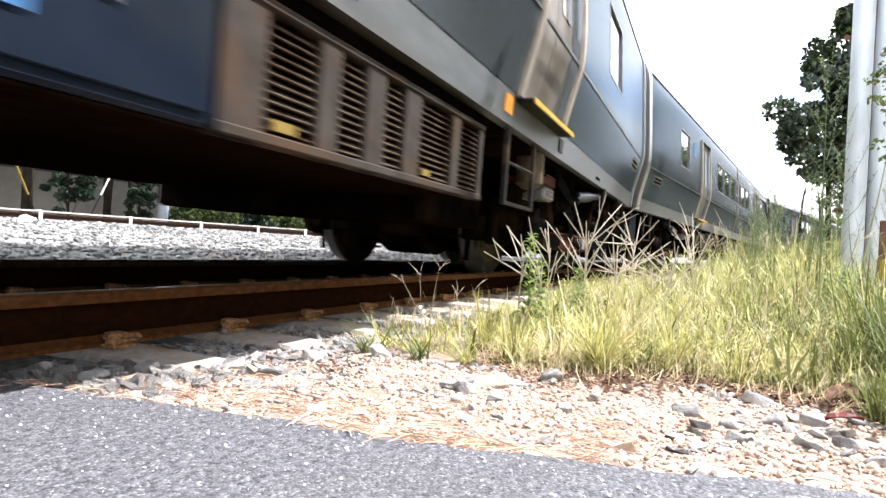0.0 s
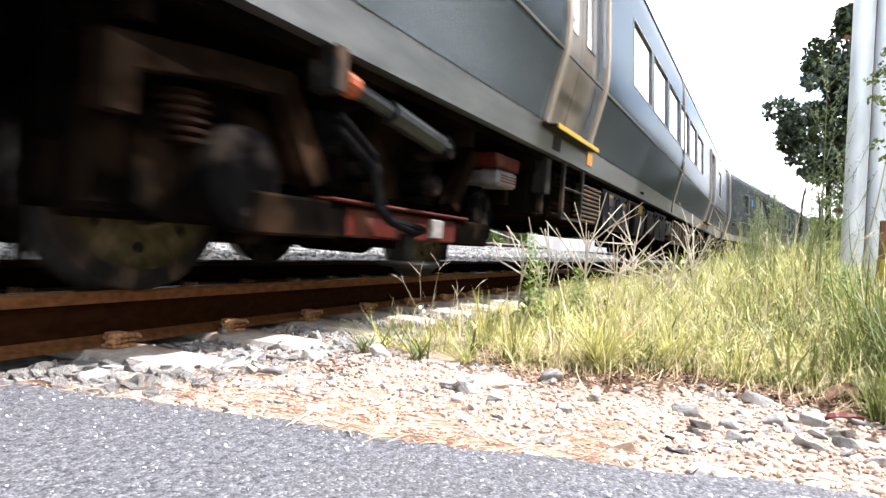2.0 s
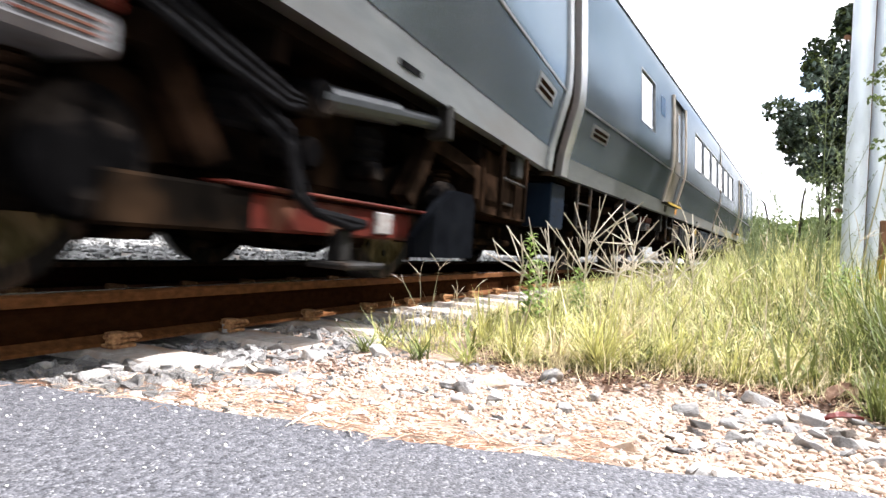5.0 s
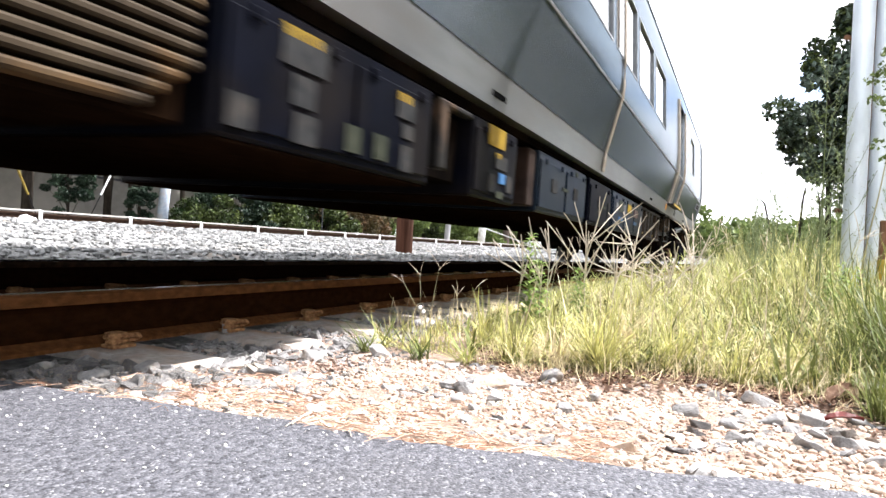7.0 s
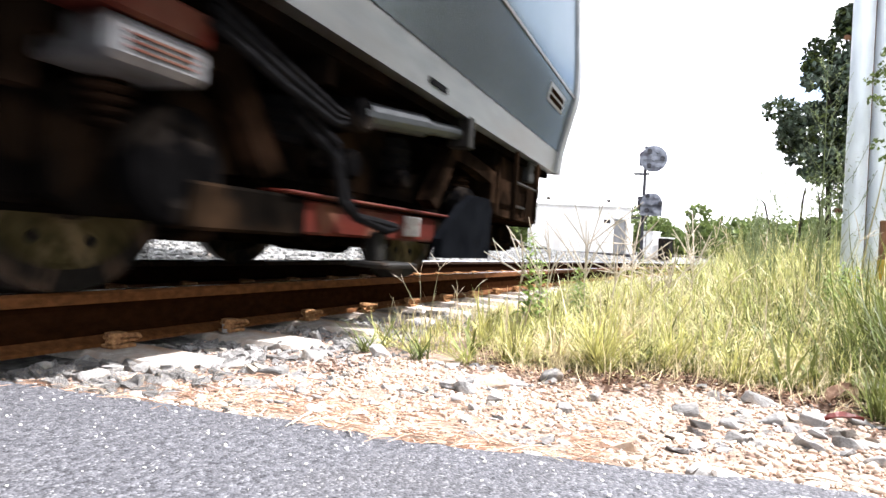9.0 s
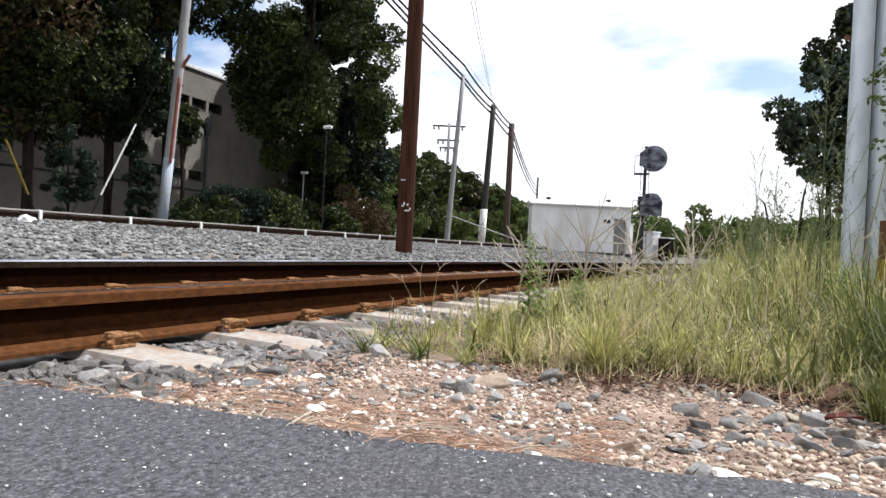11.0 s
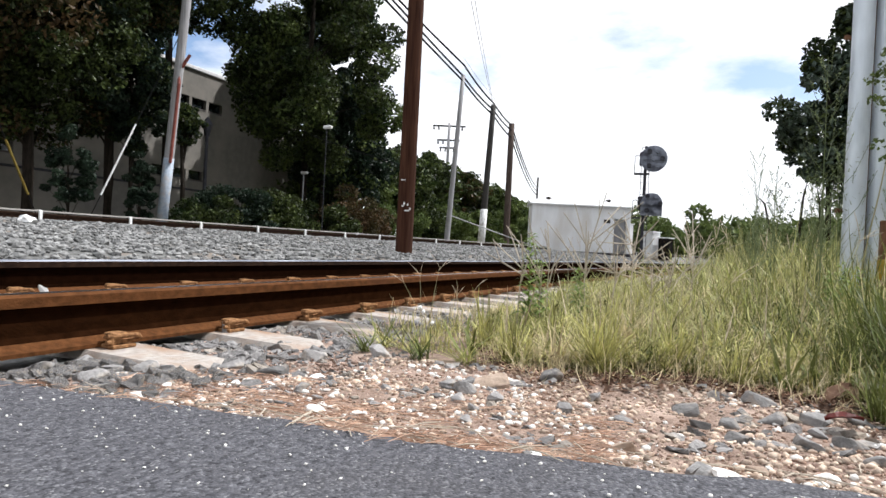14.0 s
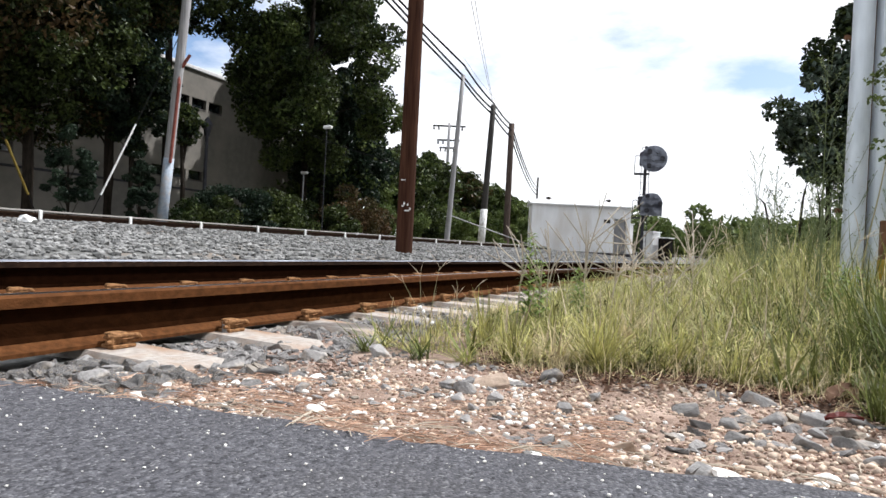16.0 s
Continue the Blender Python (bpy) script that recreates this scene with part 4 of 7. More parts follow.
def car_openings(car):
    for sign in (-1, 1):
        for a, b in WINDOWS:
            bm = bm_()
            slab(bm, a, b, *WIN_Z, 0.022, 0.034, sign)
            w = part("window", bm, M["glass"], car, "dark reflective window pane")
            bm = bm_()
            for x0, x1, z0, z1 in ((a, b, WIN_Z[0], WIN_Z[0] + 0.02), (a, b, WIN_Z[1] - 0.02, WIN_Z[1]), (a, a + 0.02, WIN_Z[0] + 0.02, WIN_Z[1] - 0.02), (b - 0.02, b, WIN_Z[0] + 0.02, WIN_Z[1] - 0.02)):
                slab(bm, x0, x1, z0, z1, -0.004, 0.021, sign)
            part("gasket", bm, M["gasket"], w)
        for a, b in DOORS:
            mid = (a + b) / 2
            for x0, x1 in ((a + 0.004, mid - 0.006), (mid + 0.006, b - 0.004)):
                bm = bm_()
                slab(bm, x0, x1, DOOR_Z[0] + 0.004, DOOR_Z[1] - 0.004, 0.065, 0.105, sign)
                d = part("door_leaf", bm, M["door_steel_mirrored"], car, "recessed stainless-steel sliding door leaf, tan ground reflection in its colour")
                bm = bm_()
                slab(bm, x0 + 0.14, x1 - 0.14, 2.05, 2.95, 0.058, 0.064, sign)
                part("door_window", bm, M["glass"], d)
            for x0, x1 in ((a - 0.09, a - 0.005), (b + 0.005, b + 0.09)):
                bm = bm_()
                slab(bm, x0, x1, DOOR_Z[0] - 0.02, DOOR_Z[1], -0.028, 0.0, sign)
                part("door_post", bm, M["door_edge"], car, "tan-edged door post", smooth=False)
            bm = bm_()
            box(bm, a - 0.06, b + 0.06, min(sign * 1.40, sign * 1.575), max(sign * 1.40, sign * 1.575), 1.205, 1.232, 0.005)
            st_ = part("door_step", bm, M["grey_metal"], car, "projecting door threshold")
            bm = bm_()
            box(bm, a - 0.05, b + 0.05, min(sign * 1.577, sign * 1.590), max(sign * 1.577, sign * 1.590), 1.196, 1.238, 0.004)
            part("step_edge", bm, M["yellow"], st_, "worn yellow safety edge")
        for x in (-11.75, 11.9):
            bm = bm_()
            slab(bm, x - 0.33, x + 0.33, 1.55, 1.70, -0.006, 0.02, sign)
            v = part("vent", bm, M["steel_low"], car, "recessed side vent")
            bm = bm_()
            for k in range(2):
                slab(bm, x - 0.27, x + 0.27, 1.575 + k * 0.055, 1.61 + k * 0.055, -0.009, 0.0, sign)
            part("slot", bm, M["louvre_dark"], v)
    # small signs and fittings on the side that is seen
    for x0, x1, z0, z1, key, label, name in ((-5.99, -5.80, 1.10, 1.21, "orange", "orange marker", "marker"), (-7.05, -6.86, 1.08, 1.19, "sticker", "pale notice", "notice"),
                                             (7.20, 7.34, 1.09, 1.20, "sticker", "pale notice", "notice"), (5.62, 5.78, 1.10, 1.21, "orange", "orange marker", "marker"),
                                             (-8.45, -8.12, 2.55, 2.85, "sticker_blue", "blue emblem, a plain shape", "emblem"), (-3.05, -2.85, 1.10, 1.13, "rubber", "", "slot"),
                                             (3.6, 3.8, 1.10, 1.13, "rubber", "", "slot"), (9.2, 9.45, 1.09, 1.12, "rubber", "", "slot")):
        bm = slab(bm_(), x0, x1, z0, z1, -0.004, 0.003, -1)
        part(name, bm, M[key], car, label)
    # drain pipe down the side
    bm = bm_()
    tube(bm, [(0.02, -side_y(z) - 0.012, z) for z in (1.06, 1.25, 1.5, 1.78, 1.9, 2.15, 2.6, 3.0, 3.4)], 0.016, 8)
    part("drain_pipe", bm, M["door_edge"], car, "tan drain pipe")


def equipment_box(car, x0, x1, key, z0=0.53, z1=0.97, y0=-1.42, y1=1.30, label="", lid=True):
    bm = bm_()
    box(bm, x0, x1, y0, y1, z0, z1, 0.012)
    ob = part("equipment_box", bm, M[key], car, label)
    # Deep boxes get an added brown sheet that darkens the underside like shade.
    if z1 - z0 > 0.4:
        part("belly_plate", box(bm_(), x0 + 0.015, x1 - 0.015, y0 + 0.015, y1 - 0.02, z0 - 0.012, z0 - 0.001, 0.003), M["louvre_dark"], ob, "rust-brown sheet added under the box, shade in its colour")
    if lid:
        bm = bm_()
        k = max(1, round((x1 - x0) / 0.75))
        w = (x1 - x0) / k
        for i in range(k):
            box(bm, x0 + i * w + 0.03, x0 + (i + 1) * w - 0.03, y0 - 0.012, y0 + 0.004, z0 + 0.035, z1 - 0.06, 0.004)
            for q in (0.2, 0.8):
                box(bm, x0 + (i + q) * w - 0.02, x0 + (i + q) * w + 0.02, y0 - 0.028, y0 - 0.010, z1 - 0.085, z1 - 0.045, 0.004)
        part("cover", bm, M[key], ob)
    return ob


def labels(owner, items, y=-1.436):
    for x0, x1, z0, z1, key in items:
        bm = bm_()
        box(bm, x0, x1, y - 0.003, y + 0.004, z0, z1)
        part("label", bm, M["yellow_label" if key == "yellow" else key], owner)


def louvre_box(car, x0, x1, z0=0.53, z1=0.97, y0=-1.40):
    """Ventilated resistor case: pale posts and slat rows over a rust inside, shade-darkened."""
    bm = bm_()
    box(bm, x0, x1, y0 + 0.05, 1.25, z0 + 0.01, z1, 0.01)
    ob = part("louvre_case", bm, M["louvre_dark"], car, "rust-stained louvred equipment case, inside darkened as in shade")
    L = x1 - x0
    posts = [(0, 0.09), (0.22, 0.28), (0.37, 0.44), (0.525, 0.60), (0.78, 0.83), (0.97, 1.0)]
    for a, b in posts:
        bm = bm_()
        box(bm, x0 + a * L, x0 + b * L, y0 - 0.004, y0 + 0.07, z0, z1, 0.006)
        part("post", bm, M["louvre"], ob)
    for z, h in ((z0, 0.035), (z1 - 0.03, 0.03)):
        bm = bm_()
        box(bm, x0, x1, y0 - 0.012, y0 + 0.06, z, z + h, 0.005)
        part("rim", bm, M["louvre"], ob)
    for (a0, a), (b, b1) in zip(posts, posts[1:]):
        for i in range(12):
            z = z0 + 0.045 + i * (z1 - z0 - 0.09) / 12
            bm = bm_()
            box(bm, x0 + a * L + 0.002, x0 + b * L - 0.002, -0.018, 0.018, -0.003, 0.003, m=pose(0, y0 + 0.022, z + 0.013, 38, 0, 0))
            part("slat", bm, M["slat"], ob)
    labels(ob, ((x0 + 0.11 * L, x0 + 0.165 * L, z0 + 0.05, z0 + 0.085, "yellow_faded"), (x0 + 0.62 * L, x0 + 0.66 * L, z0 + 0.05, z0 + 0.08, "yellow_faded")), y0 - 0.002)
    return ob


def stirrup(car, x0, x1, z0=0.54, z1=1.03, y=-1.44, key="grey_metal"):
    """A U-shaped step bent from flat bar, with a rung."""
    bm = outline(bm_(), [(x0 - 0.024, z1), (x0 - 0.024, z0), (x1 + 0.024, z0), (x1 + 0.024, z1), (x1 - 0.024, z1), (x1 - 0.024, z0 + 0.022), (x0 + 0.024, z0 + 0.022), (x0 + 0.024, z1)], y - 0.014, y + 0.014)
    st_ = part("stirrup_step", bm, M[key], car, "worn stirrup step")
    part("rung", rod(bm_(), (x0 + 0.03, y, (z0 + z1) / 2 + 0.03), (x1 - 0.03, y, (z0 + z1) / 2 + 0.03), 0.012, n=8), M["grey_metal"], st_)


def corrugated_case(car, x0, x1):
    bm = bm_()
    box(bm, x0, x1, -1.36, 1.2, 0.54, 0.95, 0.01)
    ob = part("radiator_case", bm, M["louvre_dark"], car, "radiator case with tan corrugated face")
    for i in range(9):
        z = 0.56 + i * 0.042
        bm = bm_()
        cut = 0.16 * max(0, (3 - i) / 3) if i < 3 else 0
        box(bm, x0, x1 - cut, -1.425, -1.355, z, z + 0.027, 0.008)
        part("rib", bm, M["corrugated"], ob)
    return ob


def wheelset(bogie, x):
    bm = bm_()
    prof = [(-0.065, 0.10), (-0.065, 0.20), (-0.045, 0.22), (-0.05, 0.355), (-0.068, 0.375), (-0.068, 0.452), (-0.06, 0.457), (0.045, 0.462), (0.058, 0.478), (0.072, 0.487),
            (0.078, 0.475), (0.078, 0.375), (0.02, 0.36), (0.02, 0.20), (0.06, 0.18), (0.06, 0.10)]
    n = 40
    for sign in (-1, 1):
        rings = []
        for k in range(n):
            a = k * math.tau / n
            rings.append([bm.verts.new((r * math.cos(a), sign * (0.7525 - o), r * math.sin(a))) for o, r in prof])
        for k in range(n):
            for j in range(len(prof)):
                f = bm.faces.new((rings[k][j], rings[(k + 1) % n][j], rings[(k + 1) % n][(j + 1) % len(prof)], rings[k][(j + 1) % len(prof)]))
                f.material_index = 2 if j in (6, 7) else (1 if j in (1, 2, 3) else 0)
                f.smooth = j in (6, 7, 2)
        for k in range(8):
            a = k * math.tau / 8
            rod(bm, (0.29 * math.cos(a), sign * 0.795, 0.29 * math.sin(a)), (0.29 * math.cos(a), sign * 0.81, 0.29 * math.sin(a)), 0.022, n=8)
    rod(bm, (0, -0.98, 0), (0, 0.98, 0), 0.085, n=16)
    bmesh.ops.recalc_face_normals(bm, faces=bm.faces)
    w = part("wheelset", bm, [M["wheel"], M["wheel_disc"], M["wheel_tread"]], bogie, "steel wheels with yellowish faces on an axle", m=pose(x, 0, WHEEL_R))
    return w


def outline(bm, pts, y0, y1):
    """A plate cut to an (x, z) outline, from y0 to y1."""
    a, b = [[bm.verts.new((x, y, z)) for x, z in pts] for y in (y0, y1)]
    k = len(pts)
    for j in range(k):
        bm.faces.new((a[j], a[(j + 1) % k], b[(j + 1) % k], b[j]))
    bm.faces.new(a[::-1])
    bm.faces.new(b)
    bmesh.ops.recalc_face_normals(bm, faces=bm.faces)
    return bm


def lathe_y(bm, prof, x, z, n=24):
    """A round body about an axis along y; prof holds (y, radius)."""
    rings = [[bm.verts.new((x + r * math.cos(k * math.tau / n), y, z + r * math.sin(k * math.tau / n))) for k in range(n)] for y, r in prof]
    for a, b in zip(rings, rings[1:]):
        for k in range(n):
            bm.faces.new((a[k], a[(k + 1) % n], b[(k + 1) % n], b[k]))
    bm.faces.new(rings[0])
    bm.faces.new(rings[-1])
    bmesh.ops.recalc_face_normals(bm, faces=bm.faces)
    return bm


def lathe_z(bm, prof, x, y, n=24):
    """A round body about an upright axis; prof holds (z, radius)."""
    rings = [[bm.verts.new((x + r * math.cos(k * math.tau / n), y + r * math.sin(k * math.tau / n), z)) for k in range(n)] for z, r in prof]
    for a, b in zip(rings, rings[1:]):
        for k in range(n):
            bm.faces.new((a[k], a[(k + 1) % n], b[(k + 1) % n], b[k]))
    bm.faces.new(rings[0])
    bm.faces.new(rings[-1])
    bmesh.ops.recalc_face_normals(bm, faces=bm.faces)
    return bm


SIDE_FRAME = [(-1.62, 0.34), (-1.62, 0.62), (-1.50, 0.72), (-1.05, 0.76), (-0.70, 0.66), (0.70, 0.66), (1.05, 0.76), (1.50, 0.72), (1.62, 0.62), (1.62, 0.34),
              (1.50, 0.28), (1.10, 0.28), (0.98, 0.46), (0.72, 0.50), (-0.72, 0.50), (-0.98, 0.46), (-1.10, 0.28), (-1.50, 0.28)]


def build_bogie(car, x, turn, front):
    """A two-axle bogie with outside frames and third-rail shoe beams."""
    bm = bm_()
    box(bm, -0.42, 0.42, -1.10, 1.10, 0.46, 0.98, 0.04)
    bogie = part("bogie", bm, M["bogie"], car, "steel bogie coloured near-black, under-car shade included", m=pose(x, 0, 0, 0, 0, turn))
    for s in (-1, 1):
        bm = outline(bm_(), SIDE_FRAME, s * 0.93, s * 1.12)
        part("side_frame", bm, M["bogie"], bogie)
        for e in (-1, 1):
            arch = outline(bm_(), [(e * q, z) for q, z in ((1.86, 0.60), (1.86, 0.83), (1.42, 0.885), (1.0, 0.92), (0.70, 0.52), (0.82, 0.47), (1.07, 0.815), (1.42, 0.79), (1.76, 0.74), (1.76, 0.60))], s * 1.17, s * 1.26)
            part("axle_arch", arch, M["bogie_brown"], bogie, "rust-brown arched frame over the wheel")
            # Two added black plates keep the upper half of the wheel dark.
            part("brake_cover", box(bm_(), min(e * 0.80, e * 1.78), max(e * 0.80, e * 1.78), min(s * 0.935, s * 0.99), max(s * 0.935, s * 0.99), 0.275, 0.70, 0.015), M["under"], bogie, "near-black plate added to darken the upper wheel")
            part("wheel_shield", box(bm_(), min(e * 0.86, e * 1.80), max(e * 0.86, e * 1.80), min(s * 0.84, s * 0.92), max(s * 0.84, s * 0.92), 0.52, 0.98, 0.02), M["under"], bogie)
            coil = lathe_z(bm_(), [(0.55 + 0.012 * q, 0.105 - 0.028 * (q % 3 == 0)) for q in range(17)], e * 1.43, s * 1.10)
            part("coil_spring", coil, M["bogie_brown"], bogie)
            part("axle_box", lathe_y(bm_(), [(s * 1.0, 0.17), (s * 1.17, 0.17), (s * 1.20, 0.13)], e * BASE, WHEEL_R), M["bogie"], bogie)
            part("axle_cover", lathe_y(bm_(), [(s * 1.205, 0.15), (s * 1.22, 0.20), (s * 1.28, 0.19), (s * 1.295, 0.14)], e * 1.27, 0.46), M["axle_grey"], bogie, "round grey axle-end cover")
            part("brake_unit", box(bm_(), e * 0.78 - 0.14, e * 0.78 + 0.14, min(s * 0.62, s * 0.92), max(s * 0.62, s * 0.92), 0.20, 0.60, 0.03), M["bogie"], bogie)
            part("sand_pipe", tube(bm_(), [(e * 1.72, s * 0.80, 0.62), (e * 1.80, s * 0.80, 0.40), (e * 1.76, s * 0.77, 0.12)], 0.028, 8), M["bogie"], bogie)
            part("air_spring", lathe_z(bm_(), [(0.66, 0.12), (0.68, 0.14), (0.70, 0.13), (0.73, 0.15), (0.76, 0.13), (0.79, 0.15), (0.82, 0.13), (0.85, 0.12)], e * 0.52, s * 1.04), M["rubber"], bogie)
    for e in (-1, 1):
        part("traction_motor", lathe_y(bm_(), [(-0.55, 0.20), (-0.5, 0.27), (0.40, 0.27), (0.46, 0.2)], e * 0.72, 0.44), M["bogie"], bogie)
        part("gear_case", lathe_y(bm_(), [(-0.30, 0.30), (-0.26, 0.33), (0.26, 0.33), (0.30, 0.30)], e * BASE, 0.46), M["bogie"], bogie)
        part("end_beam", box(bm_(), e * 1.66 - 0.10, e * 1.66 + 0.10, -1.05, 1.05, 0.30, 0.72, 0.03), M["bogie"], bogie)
    # Added black plates close the bright gap seen between the wheels.
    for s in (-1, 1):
        part("brake_rigging", box(bm_(), -0.84, 0.84, min(s * 0.60, s * 0.64), max(s * 0.60, s * 0.64), 0.30, 0.78, 0.01), M["under"], bogie, "near-black plate added to fill the gap between the wheels")
    for e in (-BASE, BASE):
        wheelset(bogie, e)
    for s in (-1, 1):
        # shoe beam: red timber with dark steel ends, a pale contact shoe below
        bm = bm_()
        y0, y1 = sorted((s * 1.20, s * 1.30))
        box(bm, -0.62, 0.72, y0, y1, 0.265, 0.41, 0.012)
        beam = part("shoe_beam", bm, M["shoe_beam"], bogie, "faded red timber shoe beam")
        part("beam_hanger", box(bm_(), -1.25, -0.60, y0 - 0.01, y1 + 0.01, 0.255, 0.42, 0.012), M["bogie"], bogie)
        part("beam_hanger", box(bm_(), 0.70, 1.30, y0 - 0.01, y1 + 0.01, 0.255, 0.42, 0.012), M["bogie"], bogie)
        part("beam_cap", box(bm_(), -0.75, 0.85, y0 - 0.03, y1 + 0.03, 0.423, 0.440, 0.006), M["shoe_beam"], bogie)
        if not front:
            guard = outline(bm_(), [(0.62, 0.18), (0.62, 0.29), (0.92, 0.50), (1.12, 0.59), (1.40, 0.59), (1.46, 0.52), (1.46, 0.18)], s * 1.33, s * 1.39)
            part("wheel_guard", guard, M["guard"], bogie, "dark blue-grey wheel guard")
        bm = bm_()
        box(bm, 0.30, 0.46, min(s * 1.28, s * 1.325), max(s * 1.28, s * 1.325), 0.29, 0.40, 0.006)
        part("plate", bm, M["plate"], beam, "pale enamel plate")
        bm = bm_()
        y0, y1 = sorted((s * 1.24, s * 1.46))
        box(bm, -0.16, 0.16, y0, y1, 0.125, 0.155, 0.01)
        box(bm, -0.05, 0.05, min(s * 1.26, s * 1.34), max(s * 1.26, s * 1.34), 0.15, 0.30, 0.01)
        part("contact_shoe", bm, M["grey_metal"], bogie, "pale worn contact shoe")
        bm = bm_()
        for q in (0.0, 0.06):
            tube(bm, [(-0.75, s * 1.32, 0.80 - q), (-0.5, s * 1.36, 0.66 - q), (-0.42, s * 1.36, 0.48 - q), (-0.3, s * 1.36, 0.36), (0.0, s * 1.36, 0.34 - q * 0.5), (0.15, s * 1.34, 0.33)], 0.022, 8)
        part("cable", bm, M["rubber"], bogie, "drooping black power cable")
        # damper and drop links
        bm = bm_()
        k = 1 if not front else -1
        rod(bm, (-0.32 * k, s * 1.34, 0.83), (0.35 * k, s * 1.34, 0.90), 0.062, n=14)
        rod(bm, (0.30 * k, s * 1.34, 0.895), (0.95 * k, s * 1.34, 0.96), 0.042, n=14)
        dm = part("damper", bm, M["chrome"], bogie, "silvery yaw damper", smooth=False)
        if front:
            part("collar", rod(bm_(), (0.70 * k, s * 1.34, 0.935), (0.80 * k, s * 1.34, 0.945), 0.058, n=14), M["collar"], dm, "orange damper collar")
        for bx, bz, y0, y1, r in ((-0.32 * k, 0.82, 1.20, 1.40, 0.08), (-0.30 * k, 0.60, 1.13, 1.34, 0.07), (0.32 * k, 0.60, 1.13, 1.30, 0.05)):
            part("bush", lathe_y(bm_(), [(s * y0, r), (s * (y1 - 0.015), r), (s * y1, r * 0.8)], bx, bz, 16), M["axle_grey"], bogie, "worn grey bush")
        part("bracket", box(bm_(), 0.90 * k - 0.05, 0.90 * k + 0.05, min(s * 1.28, s * 1.42), max(s * 1.28, s * 1.42), 0.86, 1.06, 0.01), M["grey_metal"], bogie)


def build_car(kind):
    car = root("railway_car", Matrix(), "stainless-steel commuter railway car with dark underfloor equipment, moving on the track", "railway car", "cars of the passing train")
    body_shell(car)
    car_openings(car)
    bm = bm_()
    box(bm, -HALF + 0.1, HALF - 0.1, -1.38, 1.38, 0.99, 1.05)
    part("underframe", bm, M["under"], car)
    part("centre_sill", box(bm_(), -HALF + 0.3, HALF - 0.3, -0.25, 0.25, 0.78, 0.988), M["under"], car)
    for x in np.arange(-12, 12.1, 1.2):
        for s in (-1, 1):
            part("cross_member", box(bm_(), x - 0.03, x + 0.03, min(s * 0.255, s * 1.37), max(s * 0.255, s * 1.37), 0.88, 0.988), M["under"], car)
    turn = math.degrees(TRUCK * CURVE)
    build_bogie(car, -TRUCK, turn, True)
    build_bogie(car, TRUCK, -turn, False)
    for e in (-1, 1):
        bm = bm_()
        box(bm, min(e * 12.2, e * 12.95), max(e * 12.2, e * 12.95), -0.30, 0.30, 0.34, 0.95, 0.05)
        box(bm, min(e * 12.7, e * 12.80), max(e * 12.7, e * 12.80), -1.25, 1.25, 1.06, 1.18, 0.02)
        part("coupler", bm, M["bogie"], car)
        for q in (-0.7, -0.5, 0.55, 0.75):
            bm = tube(bm_(), [(e * 12.5, q, 1.0), (e * 12.7, q, 0.72), (e * 12.88, q, 0.62), (e * 12.94, q, 0.66)], 0.028, 8)
            part("jumper_cable", bm, M["rubber"], car)
    # front half, the same on every car
    eb = equipment_box(car, -12.68, -12.25, "blue_box", 0.50, 0.98, -1.36, -0.55, "blue-grey equipment case", lid=False)
    labels(eb, [(-12.58 + 0.16 * (i % 2), -12.47 + 0.16 * (i % 2), 0.62 + 0.08 * i, 0.633 + 0.08 * i, "sticker") for i in range(4)], -1.362)
    stirrup(car, -12.05, -11.55)
    stirrup(car, -6.62, -6.0)
    bm = bm_()
    box(bm, -7.90, -7.44, -1.34, -1.0, 0.825, 0.925, 0.012)
    part("fuse_box", bm, M["shoe_beam"], car, "red fuse box lid")
    bm = bm_()
    box(bm, -7.82, -7.46, -1.33, -1.02, 0.70, 0.823, 0.02)
    fb = part("fuse_case", bm, M["fuse"], car, "silvery fuse case with thin red stripes")
    labels(fb, [(-7.78, -7.50, z, z + 0.007, "shoe_beam") for z in (0.735, 0.755, 0.775)], -1.332)
    bm = bm_()
    box(bm, -7.04, -6.90, -1.42, -1.30, 0.72, 1.02, 0.01)
    rod(bm, (-6.97, -1.36, 0.56), (-6.97, -1.36, 0.74), 0.03)
    part("drop_bracket", bm, M["grey_metal"], car)
    equipment_box(car, -7.15, -6.7, "under", 0.54, 0.9, -1.30, 1.2, lid=False)
    gr = equipment_box(car, -6.66, -5.97, "under", 0.55, 0.96, -1.34, 1.2, "dark grille case", lid=False)
    for i in range(8):
        bm = bm_()
        box(bm, -6.6, -6.02, -1.352, -1.338, 0.58 + i * 0.045, 0.60 + i * 0.045)
        part("slat", bm, M["bogie"], gr)
    corrugated_case(car, -5.94, -5.12)
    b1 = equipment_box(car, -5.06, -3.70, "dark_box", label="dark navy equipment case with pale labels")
    labels(b1, ((-5.02, -4.92, 0.56, 0.66, "sticker"), (-4.80, -4.56, 0.80, 0.92, "sticker"), (-4.80, -4.60, 0.89, 0.925, "yellow"), (-4.74, -4.62, 0.68, 0.78, "sticker"), (-4.72, -4.60, 0.56, 0.66, "sticker"),
                (-4.42, -4.32, 0.58, 0.68, "sticker_olive"), (-4.22, -4.12, 0.58, 0.68, "sticker_olive"), (-4.05, -3.90, 0.78, 0.88, "sticker"), (-4.05, -3.93, 0.85, 0.885, "yellow"),
                (-4.00, -3.90, 0.70, 0.76, "sticker"), (-4.00, -3.90, 0.56, 0.67, "sticker")))
    bm = bm_()
    box(bm, -3.62, -3.52, -1.43, -1.37, 0.62, 0.96, 0.01)
